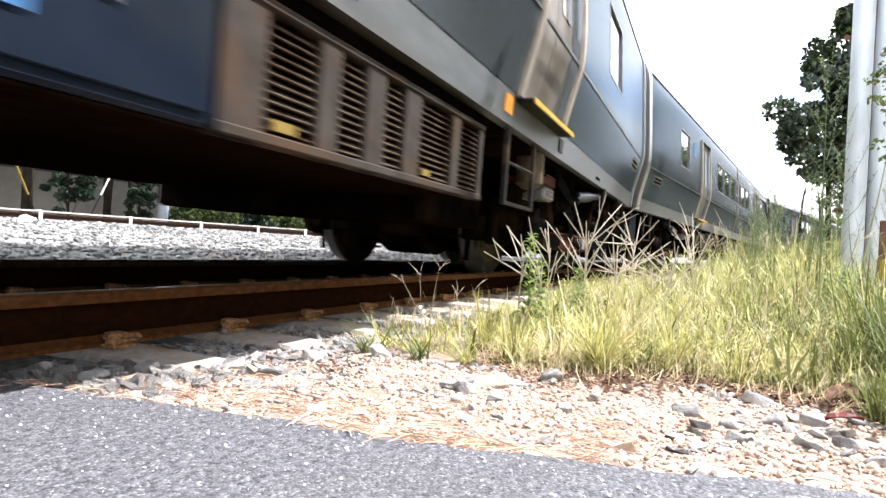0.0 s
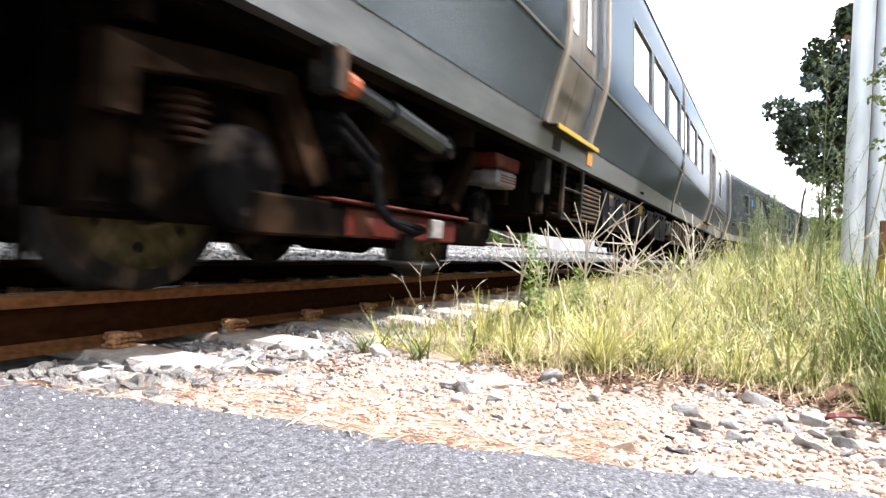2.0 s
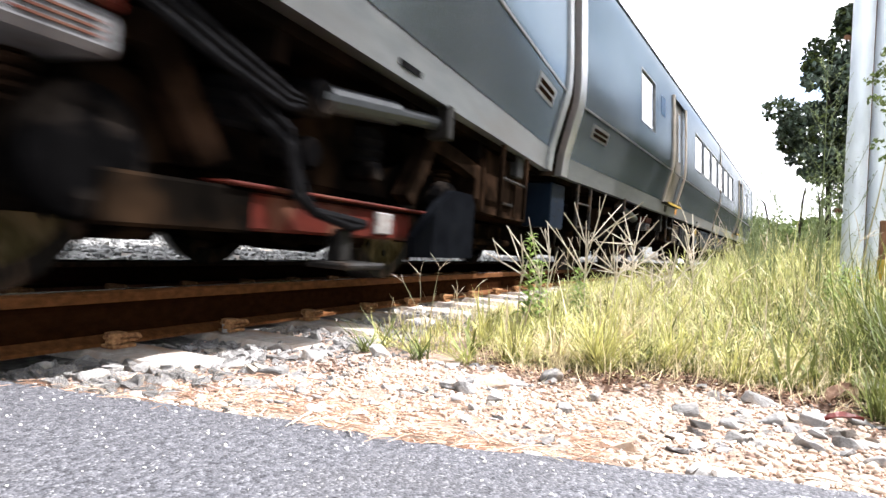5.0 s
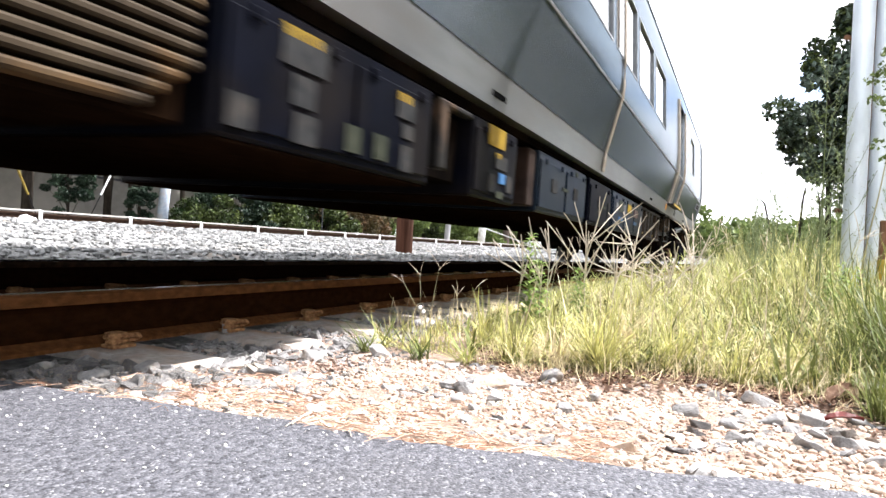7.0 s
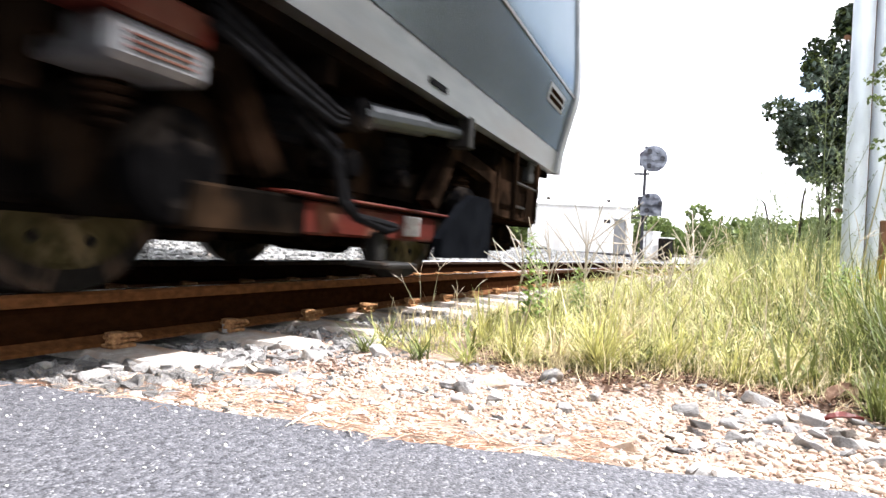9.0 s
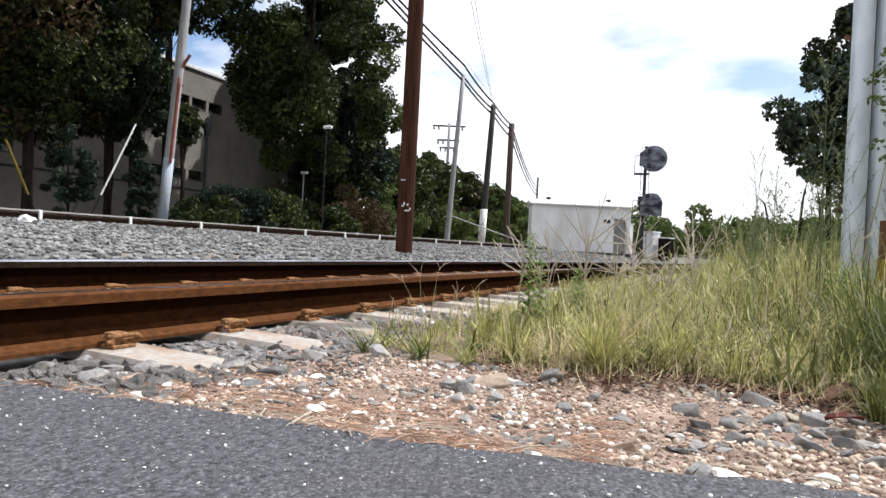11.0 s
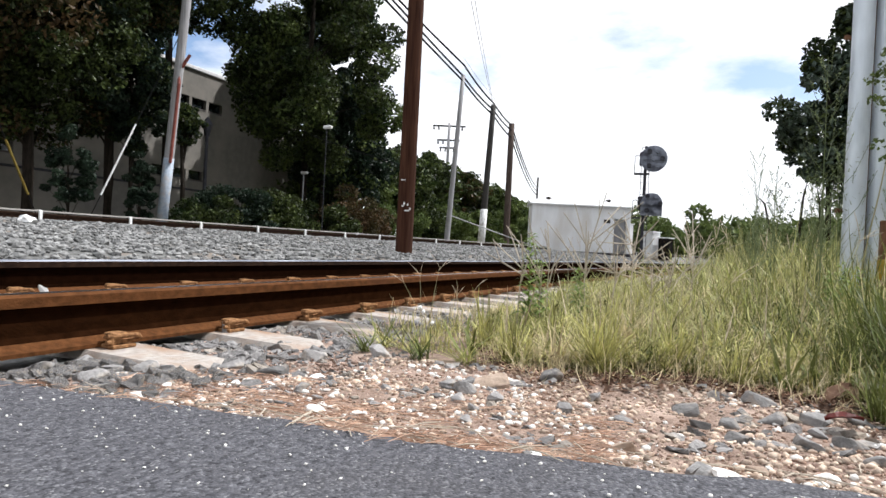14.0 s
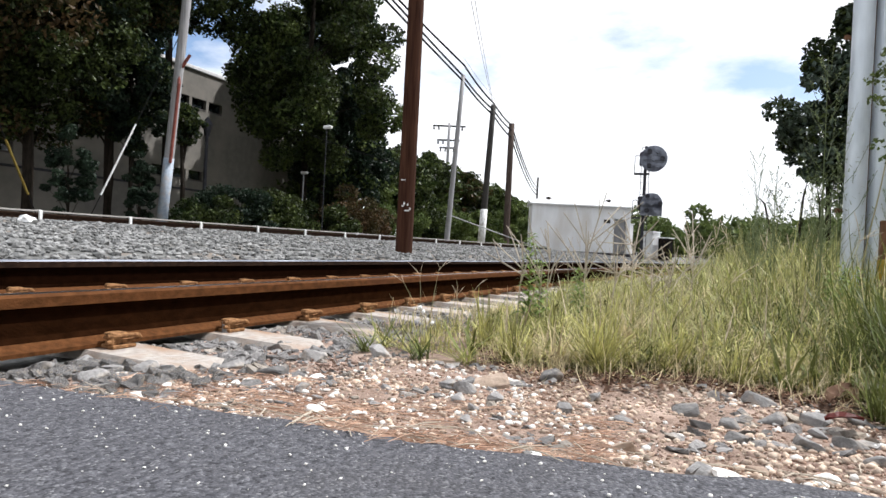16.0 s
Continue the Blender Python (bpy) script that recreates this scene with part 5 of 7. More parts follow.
    box(bm, -3.62, -3.22, -1.43, -1.37, 0.93, 0.96, 0.008)
    part("recess_frame", bm, M["grey_metal"], car)
    equipment_box(car, -3.60, -3.22, "under", 0.58, 0.93, -1.34, 1.2, lid=False)
    b2 = equipment_box(car, -3.18, -2.45, "dark_box", label="dark navy case with a yellow warning label")
    labels(b2, ((-2.98, -2.72, 0.84, 0.955, "yellow"), (-2.86, -2.66, 0.72, 0.80, "sticker"), (-2.86, -2.76, 0.78, 0.81, "yellow"), (-2.95, -2.85, 0.58, 0.68, "sticker"), (-2.66, -2.56, 0.60, 0.70, "sticker"),
                (-2.82, -2.70, 0.55, 0.59, "sticker_olive"), (-2.78, -2.68, 0.64, 0.70, "sticker_blue")))
    bm = bm_()
    box(bm, -2.42 if kind == "dark" else -2.13, -2.22 if kind == "dark" else -1.97, -1.40, 1.2, 0.56, 0.96, 0.01)
    part("divider", bm, M["rust_plate"], car, "rusty divider plate")
    if kind == "blue":
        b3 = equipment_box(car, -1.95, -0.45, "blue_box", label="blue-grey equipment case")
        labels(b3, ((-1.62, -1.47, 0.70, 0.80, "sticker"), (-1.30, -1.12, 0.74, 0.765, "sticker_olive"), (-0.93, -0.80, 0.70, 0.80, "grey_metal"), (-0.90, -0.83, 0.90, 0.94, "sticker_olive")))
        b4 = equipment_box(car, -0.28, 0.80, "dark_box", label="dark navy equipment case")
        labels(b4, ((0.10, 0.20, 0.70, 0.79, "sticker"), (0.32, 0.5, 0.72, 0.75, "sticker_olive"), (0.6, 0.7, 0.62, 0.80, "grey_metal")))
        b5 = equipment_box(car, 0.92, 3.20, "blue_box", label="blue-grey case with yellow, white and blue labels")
        labels(b5, ((1.06, 1.22, 0.74, 0.85, "sticker_clean"), (1.28, 1.52, 0.76, 0.89, "sticker_olive"), (1.28, 1.54, 0.66, 0.70, "sticker_blue"), (1.58, 1.72, 0.74, 0.86, "sticker_clean"), (1.88, 2.16, 0.79, 0.89, "yellow"),
                    (2.20, 2.30, 0.76, 0.85, "sticker_clean"), (2.42, 2.70, 0.76, 0.86, "sticker_pink"), (2.76, 2.86, 0.75, 0.85, "sticker_clean"), (2.42, 2.66, 0.66, 0.70, "sticker_blue")))
        louvre_box(car, 3.23, 5.47)
        stirrup(car, 5.82, 6.50)
    else:
        b3 = equipment_box(car, -2.2, -1.55, "dark_box", 0.60, 0.94, label="dark equipment case")
        b4 = equipment_box(car, -1.50, -0.28, "dark_box", label="dark equipment case with one label")
        labels(b4, ((-1.02, -0.86, 0.72, 0.84, "sticker_olive"),))
        b5 = equipment_box(car, -0.18, 0.56, "grey_metal", 0.66, 0.90, label="pale grey valve panel")
        labels(b5, ((0.0, 0.2, 0.74, 0.84, "sticker"),))
        bm = bm_()
        rod(bm, (-2.1, -1.36, 0.56), (0.5, -1.36, 0.56), 0.06, n=12)
        part("air_pipe", bm, M["bogie"], car)
        louvre_box(car, 0.70, 3.02, 0.515)
        equipment_box(car, 3.10, 3.55, "louvre", 0.68, 0.97, -1.40, 1.2, "drab valve case", lid=False)
        b6 = equipment_box(car, 3.75, 4.15, "grey_metal", 0.66, 0.95, -1.40, 1.2, lid=False)
        equipment_box(car, 4.25, 5.45, "under", 0.62, 0.95, -1.25, 1.2, lid=False)
        stirrup(car, 5.82, 6.50)
    # Added black box: keeps the space between case and bogie dark.
    equipment_box(car, 5.56, 6.80, "under", 0.40, 0.97, -0.95, 1.2, "near-black box added to close the gap before the bogie", lid=False)
    bm = bm_()
    rod(bm, (6.88, -1.32, 0.78), (6.88, -1.32, 1.02), 0.11, n=16)
    rod(bm, (6.88, -1.32, 0.74), (6.88, -1.32, 0.78), 0.06, 0.11, n=16)
    part("filter_bowl", bm, M["filter"], car, "tan filter bowl")
    bm = bm_()
    box(bm, 7.24, 7.74, -1.34, -1.0, 0.825, 0.925, 0.012)
    part("fuse_box", bm, M["shoe_beam"], car, "red fuse box lid")
    bm = bm_()
    box(bm, 7.36, 7.74, -1.33, -1.02, 0.70, 0.823, 0.02)
    fb = part("fuse_case", bm, M["fuse"], car, "silvery fuse case with thin red stripes")
    labels(fb, [(7.42, 7.68, z, z + 0.007, "shoe_beam") for z in (0.735, 0.755, 0.775)], -1.332)
    for k in range(3):
        bm = tube(bm_(), [(7.7, -1.36, 0.98 - k * 0.04), (8.1, -1.36, 0.88 - k * 0.04), (8.5, -1.34, 0.80 - k * 0.03), (8.75, -1.30, 0.80)], 0.018, 6)
        part("cable", bm, M["rubber"], car)
    case = equipment_box(car, 10.95, 12.35, "bogie_brown", 0.50, 0.985, -1.34, 1.25, "rust-brown end case", lid=False)
    for x in (10.97, 11.42, 11.9):
        part("rib", box(bm_(), x, x + 0.05, -1.356, -1.338, 0.51, 0.98, 0.004), M["bogie_brown"], case)
    part("latch", rod(bm_(), (11.5, -1.36, 0.62), (11.8, -1.36, 0.62), 0.012, n=6), M["grey_metal"], case)
    stirrup(car, 11.15, 11.9, 0.49, 1.03, key="bogie_brown")
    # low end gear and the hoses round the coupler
    # Near-black blocks added here so that the car joint stays dark.
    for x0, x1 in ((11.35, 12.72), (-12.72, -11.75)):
        gear = part("end_gear", box(bm_(), x0, x1, -1.02, 1.02, 0.22, 0.495, 0.03), M["under"], car, "near-black low end gear, darkened for the car joint's shade")
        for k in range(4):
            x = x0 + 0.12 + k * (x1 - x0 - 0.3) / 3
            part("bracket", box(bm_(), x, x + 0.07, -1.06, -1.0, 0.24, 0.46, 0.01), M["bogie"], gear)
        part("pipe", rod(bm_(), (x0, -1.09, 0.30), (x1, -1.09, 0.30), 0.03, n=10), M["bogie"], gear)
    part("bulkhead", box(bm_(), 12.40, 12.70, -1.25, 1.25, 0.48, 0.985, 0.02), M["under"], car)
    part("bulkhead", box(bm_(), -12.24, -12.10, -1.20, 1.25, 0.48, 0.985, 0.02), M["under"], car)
    bm = bm_()
    box(bm, 11.75, 11.95, -1.40, -1.25, 0.86, 1.04, 0.01)
    part("valve", bm, M["sticker"], car)
    return car


CARS = [build_car("blue"), build_car("dark")]
CARS.append(copy_thing(CARS[0], Matrix()))


# ---- grass and weeds ----
def blades(name, roots, lengths, widths, leans, material, label, rng, category="grass", heading=None, slant=None):
    """Arching tapering blades as one mesh: each leaves the ground at its own slant and droops along its length."""
    n = len(roots)
    p = np.asarray(roots, float)
    L, W, B = np.asarray(lengths, float), np.asarray(widths, float), np.asarray(leans, float)
    a = rng.uniform(0, math.tau, n) if heading is None else np.asarray(heading)
    turn = rng.normal(0, 0.8, n) if heading is None else np.zeros(n)
    slant = 0.05 + 0.52 * B * rng.uniform(0.15, 1.5, n) if slant is None else np.asarray(slant)
    droop = 0.55 * B * rng.uniform(0.3, 1.8, n)
    steps, rows, c = 4, [], p.copy()
    for k in range(steps + 1):
        q = k / steps
        w = (1.0, 1.0, 0.85, 0.55, 0.0)[k]
        az, th = a + turn * q, np.minimum(slant + droop * q ** 1.5, 2.2)
        side = np.stack([-np.sin(az), np.cos(az), np.zeros(n)], 1) * (W * w * 0.5)[:, None]
        rows += [c - side, c + side] if w else [c]
        step = np.stack([np.sin(th) * np.cos(az), np.sin(th) * np.sin(az), np.cos(th)], 1) * (L / steps)[:, None]
        c = c + step
        c[:, 2] = np.maximum(c[:, 2], -0.225)
    v = np.stack(rows, 1)
    b = (np.arange(n) * 9)[:, None]
    f = []
    for k in range(3):
        f.append(np.concatenate([b + 2 * k, b + 2 * k + 1, b + 2 * k + 3, b + 2 * k + 2], 1).tolist())
    tips = np.concatenate([b + 6, b + 7, b + 8], 1).tolist()
    return tagged(mesh(name, v.reshape(-1, 3).tolist(), sum(f, []) + tips, material), label, category, kind="stuff")


def grass_edge(y):
    """x at which the grass begins, for a given y."""
    return np.interp(y, (-3, -0.8, -0.44, -0.19, 0.13, 0.4, 0.55, 0.71, 0.9, 1.2, 1.45, 1.6), (2.2, 2.45, 2.60, 2.76, 2.70, 2.54, 2.50, 2.56, 2.85, 3.60, 4.4, 5.0))


def build_grass():
    rng = np.random.default_rng(5)

    def tufts(k, x0, x1, y0, y1, power=1.0):
        """Tuft places within the verge: they keep off the track and thin out at the edge."""
        y = rng.uniform(y0, y1, k)
        e = np.maximum(grass_edge(y) + 0.16 * np.array([noise.noise((float(b) * 5, 0, 7)) for b in y]), x0)
        x = e + (x1 - e) * rng.uniform(0, 1, k) ** power
        y = np.minimum(y, np.array([near_y(float(q)) for q in x]) - rng.uniform(0.70, 1.05, k))
        return x, y, x - e

    def sward(name, k, per, x0, x1, y0, y1, l0, l1, w, wide, key, label, power=1.0):
        x, y, deep = tufts(k, x0, x1, y0, y1, power)
        tall = rng.uniform(0.6, 1.35, k) * np.array([0.7 + 0.65 * (0.5 + 0.5 * noise.noise((float(a) * 1.9, float(b) * 1.9, 2))) for a, b in zip(x, y)])
        tall *= np.clip(0.5 + deep * 0.55, 0.45, 1.1) * np.clip(1.0 - (y - 0.22) * 0.72, 0.34, 1.0)
        pick = rng.integers(0, k, k * per)
        spread = wide * rng.uniform(0, 1, k * per) ** 0.7
        a = rng.uniform(0, math.tau, k * per)
        px, py = x[pick] + spread * np.cos(a), y[pick] + spread * np.sin(a)
        n = len(px)
        lean = rng.uniform(0.2, 2.7, n)
        blades(name, on_ground(px, py, -0.012), rng.uniform(l0, l1, n) * tall[pick], w * rng.uniform(0.5, 1.3, n), lean, M[key], label, rng, slant=np.abs(rng.normal(0.32, 0.36, n)))

    def leafy(k, per, x0, x1, y0, y1, h0, h1, l0, l1, w, key, label, power=1.0):
        """Slanting stems of creeping grass, each with short blades set along it at all angles."""
        x, y, deep = tufts(k, x0, x1, y0, y1, power)
        h = rng.uniform(h0, h1, k) * np.clip(0.55 + deep * 0.5, 0.45, 1.15) * np.clip(1.0 - (y - 0.22) * 0.66, 0.36, 1.0)
        az, th = rng.uniform(0, math.tau, k), np.abs(rng.normal(0.45, 0.4, k))
        base = np.asarray(on_ground(x, y, -0.006))
        line = np.stack([np.sin(th) * np.cos(az), np.sin(th) * np.sin(az), np.cos(th)], 1)
        blades("grass_stems", base, h, np.full(k, 0.0026), np.zeros(k), M["stalk"], "slanting stems of creeping grass", rng, heading=az, slant=th)
        pick = rng.integers(0, k, k * per)
        q = rng.uniform(0.12, 1.0, k * per)
        roots = base[pick] + line[pick] * (h[pick] * q)[:, None]
        n = k * per
        blades("grass", roots, rng.uniform(l0, l1, n), w * rng.uniform(0.6, 1.3, n), rng.uniform(0.3, 1.8, n), M[key], label, rng, slant=rng.uniform(0.35, 1.75, n))

    leafy(620, 15, 0, 4.2, -1.6, 1.45, 0.10, 0.34, 0.04, 0.12, 0.0052, "grass", "yellow-green blades of creeping grass", 1.15)
    leafy(420, 15, 0, 4.2, -1.6, 1.45, 0.10, 0.34, 0.04, 0.12, 0.0048, "grass_tall", "pale green blades of creeping grass", 1.1)
    leafy(260, 13, 0, 4.2, -1.6, 1.45, 0.08, 0.30, 0.03, 0.11, 0.0045, "grass_dry", "withered blades of creeping grass", 1.0)
    leafy(200, 15, 0, 4.2, -1.6, 1.2, 0.08, 0.30, 0.04, 0.11, 0.0058, "grass_deep", "deep green blades of creeping grass", 1.0)
    leafy(760, 16, 3.6, 8.5, -2.6, 1.4, 0.20, 0.52, 0.06, 0.16, 0.0068, "grass", "yellow-green leafy grass behind the verge edge")
    leafy(420, 15, 3.6, 8.5, -2.6, 1.4, 0.20, 0.55, 0.06, 0.16, 0.0062, "grass_tall", "pale leafy grass behind the verge edge")
    sward("grass", 380, 18, 0, 4.4, -2.2, 1.5, 0.06, 0.27, 0.0050, 0.10, "grass", "tufts of rough yellow-green verge grass", 1.15)
    sward("grass", 240, 18, 0, 4.4, -2.2, 1.5, 0.06, 0.26, 0.0042, 0.13, "grass_tall", "fine pale green verge grass", 1.1)
    sward("grass", 300, 18, 0, 4.4, -2.2, 1.5, 0.06, 0.30, 0.0038, 0.11, "grass_dry", "tufts of dry straw-coloured verge grass", 1.1)
    sward("grass", 400, 20, 3.4, 9.0, -3.2, 1.5, 0.14, 0.42, 0.0070, 0.14, "grass", "taller yellow-green verge grass")
    sward("grass", 300, 18, 3.4, 9.0, -3.2, 1.5, 0.14, 0.40, 0.0058, 0.15, "grass_dry", "taller dry verge grass")
    sward("grass", 420, 20, 8.0, 28.0, -10, 0.7, 0.28, 0.60, 0.016, 0.2, "grass", "distant rough verge grass", 0.8)
    sward("grass", 110, 18, 2.7, 4.6, -1.6, -0.1, 0.12, 0.36, 0.007, 0.09, "grass_deep", "tall deep green grass by the crossing mast", 1.0)
    sward("grass", 420, 16, 0, 3.6, -1.0, 1.4, 0.05, 0.20, 0.0042, 0.12, "grass_deep", "short dark green grass at the verge edge", 1.5)
    # big tufts that spread from one root
    for x, y, k, long, key in ((2.55, 0.40, 170, 0.40, "grass"), (2.6, 0.76, 110, 0.30, "grass"), (2.8, 0.15, 120, 0.32, "grass"), (2.7, -0.1, 90, 0.26, "grass"), (2.9, 0.98, 90, 0.34, "grass"), (2.62, 0.58, 80, 0.26, "grass_dry"), (2.95, -0.5, 120, 0.36, "grass_deep"), (2.42, -0.57, 70, 0.24, "grass_deep"), (2.62, -0.62, 80, 0.28, "grass_deep"), (2.22, -0.55, 50, 0.18, "grass_deep"), (3.05, 0.7, 90, 0.3, "grass"), (3.0, 0.35, 100, 0.34, "grass_dry")):
        a, q = rng.uniform(0, math.tau, k), rng.uniform(0, 0.05, k)
        blades("grass_tuft", on_ground(x + q * np.cos(a), y + q * np.sin(a), -0.005), rng.uniform(0.35, 1, k) * long, rng.uniform(0.004, 0.0085, k), rng.uniform(0.3, 2.6, k), M[key], "spreading tuft of coarse verge grass", rng)
    # a few broad green blades
    for x, y in ((2.66, -0.25), (2.72, -0.34), (2.9, 0.2), (3.1, -0.45), (2.6, 0.95)):
        blades("grass_tuft", on_ground(x + rng.normal(0, 0.01, 9), y + rng.normal(0, 0.01, 9), -0.004), rng.uniform(0.14, 0.3, 9), rng.uniform(0.012, 0.022, 9), rng.uniform(0.5, 2.0, 9), M["grass_deep"], "broad green grass blades", rng)
    sward("grass", 520, 20, 6.2, 13.0, -3.2, 0.0, 0.34, 0.82, 0.011, 0.16, "grass_tall", "tall pale green grass behind the verge", 1.0)
    # rank green grass beside the road, beyond the mast's foot
    k = 2300
    x, y = rng.uniform(2.65, 3.7, k), rng.uniform(-1.25, -0.58, k)
    blades("grass", on_ground(x, y, -0.01), rng.uniform(0.15, 0.62, k), rng.uniform(0.005, 0.010, k), rng.uniform(0.3, 2.4, k), M["grass_deep"], "rank deep green grass beside the road", rng)
    k = 420
    x, y = rng.uniform(2.28, 2.66, k), rng.uniform(-0.82, -0.46, k)
    blades("grass", on_ground(x, y, -0.01), rng.uniform(0.06, 0.24, k), rng.uniform(0.006, 0.012, k), rng.uniform(0.3, 2.2, k), M["grass_deep"], "dark green grass at the corner of the verge", rng)
    # thin tufts and low weeds creeping over the ballast
    k = 26
    x = rng.uniform(2.35, 3.6, k)
    y = 1.05 + (x - 2.3) * 0.30 + rng.normal(0, 0.13, k)
    pick = rng.integers(0, k, k * 14)
    px, py = x[pick] + rng.normal(0, 0.02, k * 14), y[pick] + rng.normal(0, 0.02, k * 14)
    blades("grass", on_ground(px, py, -0.005), rng.uniform(0.04, 0.15, k * 14), rng.uniform(0.003, 0.006, k * 14), np.abs(rng.normal(0.8, 0.5, k * 14)), M["grass"], "thin green grass creeping over the ballast", rng)
    # tufts that sprawl flat over the ballast
    for x, y, key in ((2.38, 1.32, "grass_deep"), (2.52, 1.18, "grass"), (2.34, 1.06, "grass_deep"), (2.62, 1.36, "grass"), (2.44, 0.92, "grass"), (2.75, 1.45, "grass_deep")):
        n = 34
        blades("grass_tuft", on_ground(x + rng.normal(0, 0.02, n), y + rng.normal(0, 0.02, n), 0.004), rng.uniform(0.08, 0.26, n), rng.uniform(0.004, 0.008, n), rng.uniform(0.1, 0.5, n), M[key], "tuft of grass sprawling over the ballast", rng, slant=rng.uniform(0.7, 1.45, n))
    # bleached broken blades that stand out of the grass
    k = 34
    x, y, _ = tufts(k, 2.9, 4.6, -0.7, 0.9)
    blades("straw", on_ground(x, y, 0.0), rng.uniform(0.22, 0.42, k), rng.uniform(0.006, 0.010, k), rng.uniform(0.0, 0.25, k), M["seed"], "bleached broken straw standing out of the grass", rng, "straw", slant=np.abs(rng.normal(0.15, 0.3, k)))
    # dry straw between the grass and the rail
    k = 230
    x = rng.uniform(3.0, 4.6, k)
    y = np.array([near_y(float(q)) for q in x]) - rng.uniform(0.45, 1.0, k)
    blades("straw", on_ground(x, y, 0.0), rng.uniform(0.06, 0.24, k), rng.uniform(0.003, 0.006, k), rng.uniform(0.2, 1.6, k), M["grass_dry"], "dry curled straw beside the rail", rng, "straw", slant=np.abs(rng.normal(0.5, 0.5, k)))
    # red-brown thatch along the foot of the grass
    k = 1500
    y = rng.uniform(-0.8, 1.0, k)
    x = grass_edge(y) + rng.normal(-0.03, 0.07, k)
    blades("thatch", on_ground(x, y, 0.004), rng.uniform(0.03, 0.12, k), rng.uniform(0.002, 0.004, k), rng.uniform(0.1, 0.6, k), M["needle"], "red-brown thatch at the foot of the grass", rng, "thatch", slant=rng.uniform(1.2, 1.6, k))
    # fallen straw at the grass edge
    y = rng.uniform(-1, 1.4, 1500)
    x = grass_edge(y) + rng.normal(0.0, 0.14, 1500)
    blades("straw", on_ground(x, y, 0.004), rng.uniform(0.05, 0.2, 1500), np.full(1500, 0.0025), rng.uniform(1.4, 2.4, 1500), M["grass_dry"], "dry straw at the foot of the grass", rng, "straw")
    # tall arching grass round the foot of the mast
    for k, key, label in ((42, "grass_deep", "deep green"), (50, "grass", "yellow-green"), (52, "grass_tall", "pale green"), (22, "grass_dry", "straw-coloured")):
        sward("grass", k, 14, 3.5, 5.25, -1.15, -0.52, 0.25, 0.62, 0.0075, 0.11, key, "tall arching " + label + " grass before the crossing mast")


build_grass()


def stalk_mesh(seed):
    """A seeding grass stalk with a few spread finger spikes."""
    r = random.Random(seed)
    stem, head = bm_(), bm_()
    lean = r.uniform(-0.12, 0.12)
    pts = [(lean * z * z * 1.6, 0.02 * math.sin(z * 5), z) for z in (0, 0.2, 0.4, 0.55, 0.66)]
    tube(stem, pts, [0.0024, 0.0022, 0.0018, 0.0015, 0.0012], 5)
    top = Vector(pts[-1])
    for k in range(r.choice((2, 3, 3, 4))):
        a, l = r.uniform(0, math.tau), r.uniform(0.09, 0.19)
        d = Vector((math.cos(a) * r.uniform(0.3, 0.75), math.sin(a) * r.uniform(0.3, 0.75), r.uniform(0.5, 1.0))).normalized()
        base = top - Vector((0, 0, 0.012 * k))
        tube(head, [base, base + d * l * 0.5, base + d * l + Vector((0, 0, -0.012))], [0.0012, 0.0018, 0.0009], 5)
    for _ in range(2):
        z = r.uniform(0.05, 0.25)
        a = r.uniform(0, math.tau)
        d = Vector((math.cos(a), math.sin(a), 0))
        b = Vector((0, 0, z))
        vs = [stem.verts.new(p) for p in (b - d.cross(Vector((0, 0, 1))) * 0.003, b + d.cross(Vector((0, 0, 1))) * 0.003, b + d * 0.08 + d.cross(Vector((0, 0, 1))) * 0.002 + Vector((0, 0, 0.09)), b + d * 0.08 - d.cross(Vector((0, 0, 1))) * 0.002 + Vector((0, 0, 0.09)), b + d * 0.16 + Vector((0, 0, 0.09)))]
        stem.faces.new((vs[0], vs[1], vs[2], vs[3]))
        stem.faces.new((vs[3], vs[2], vs[4]))
    return stem, head


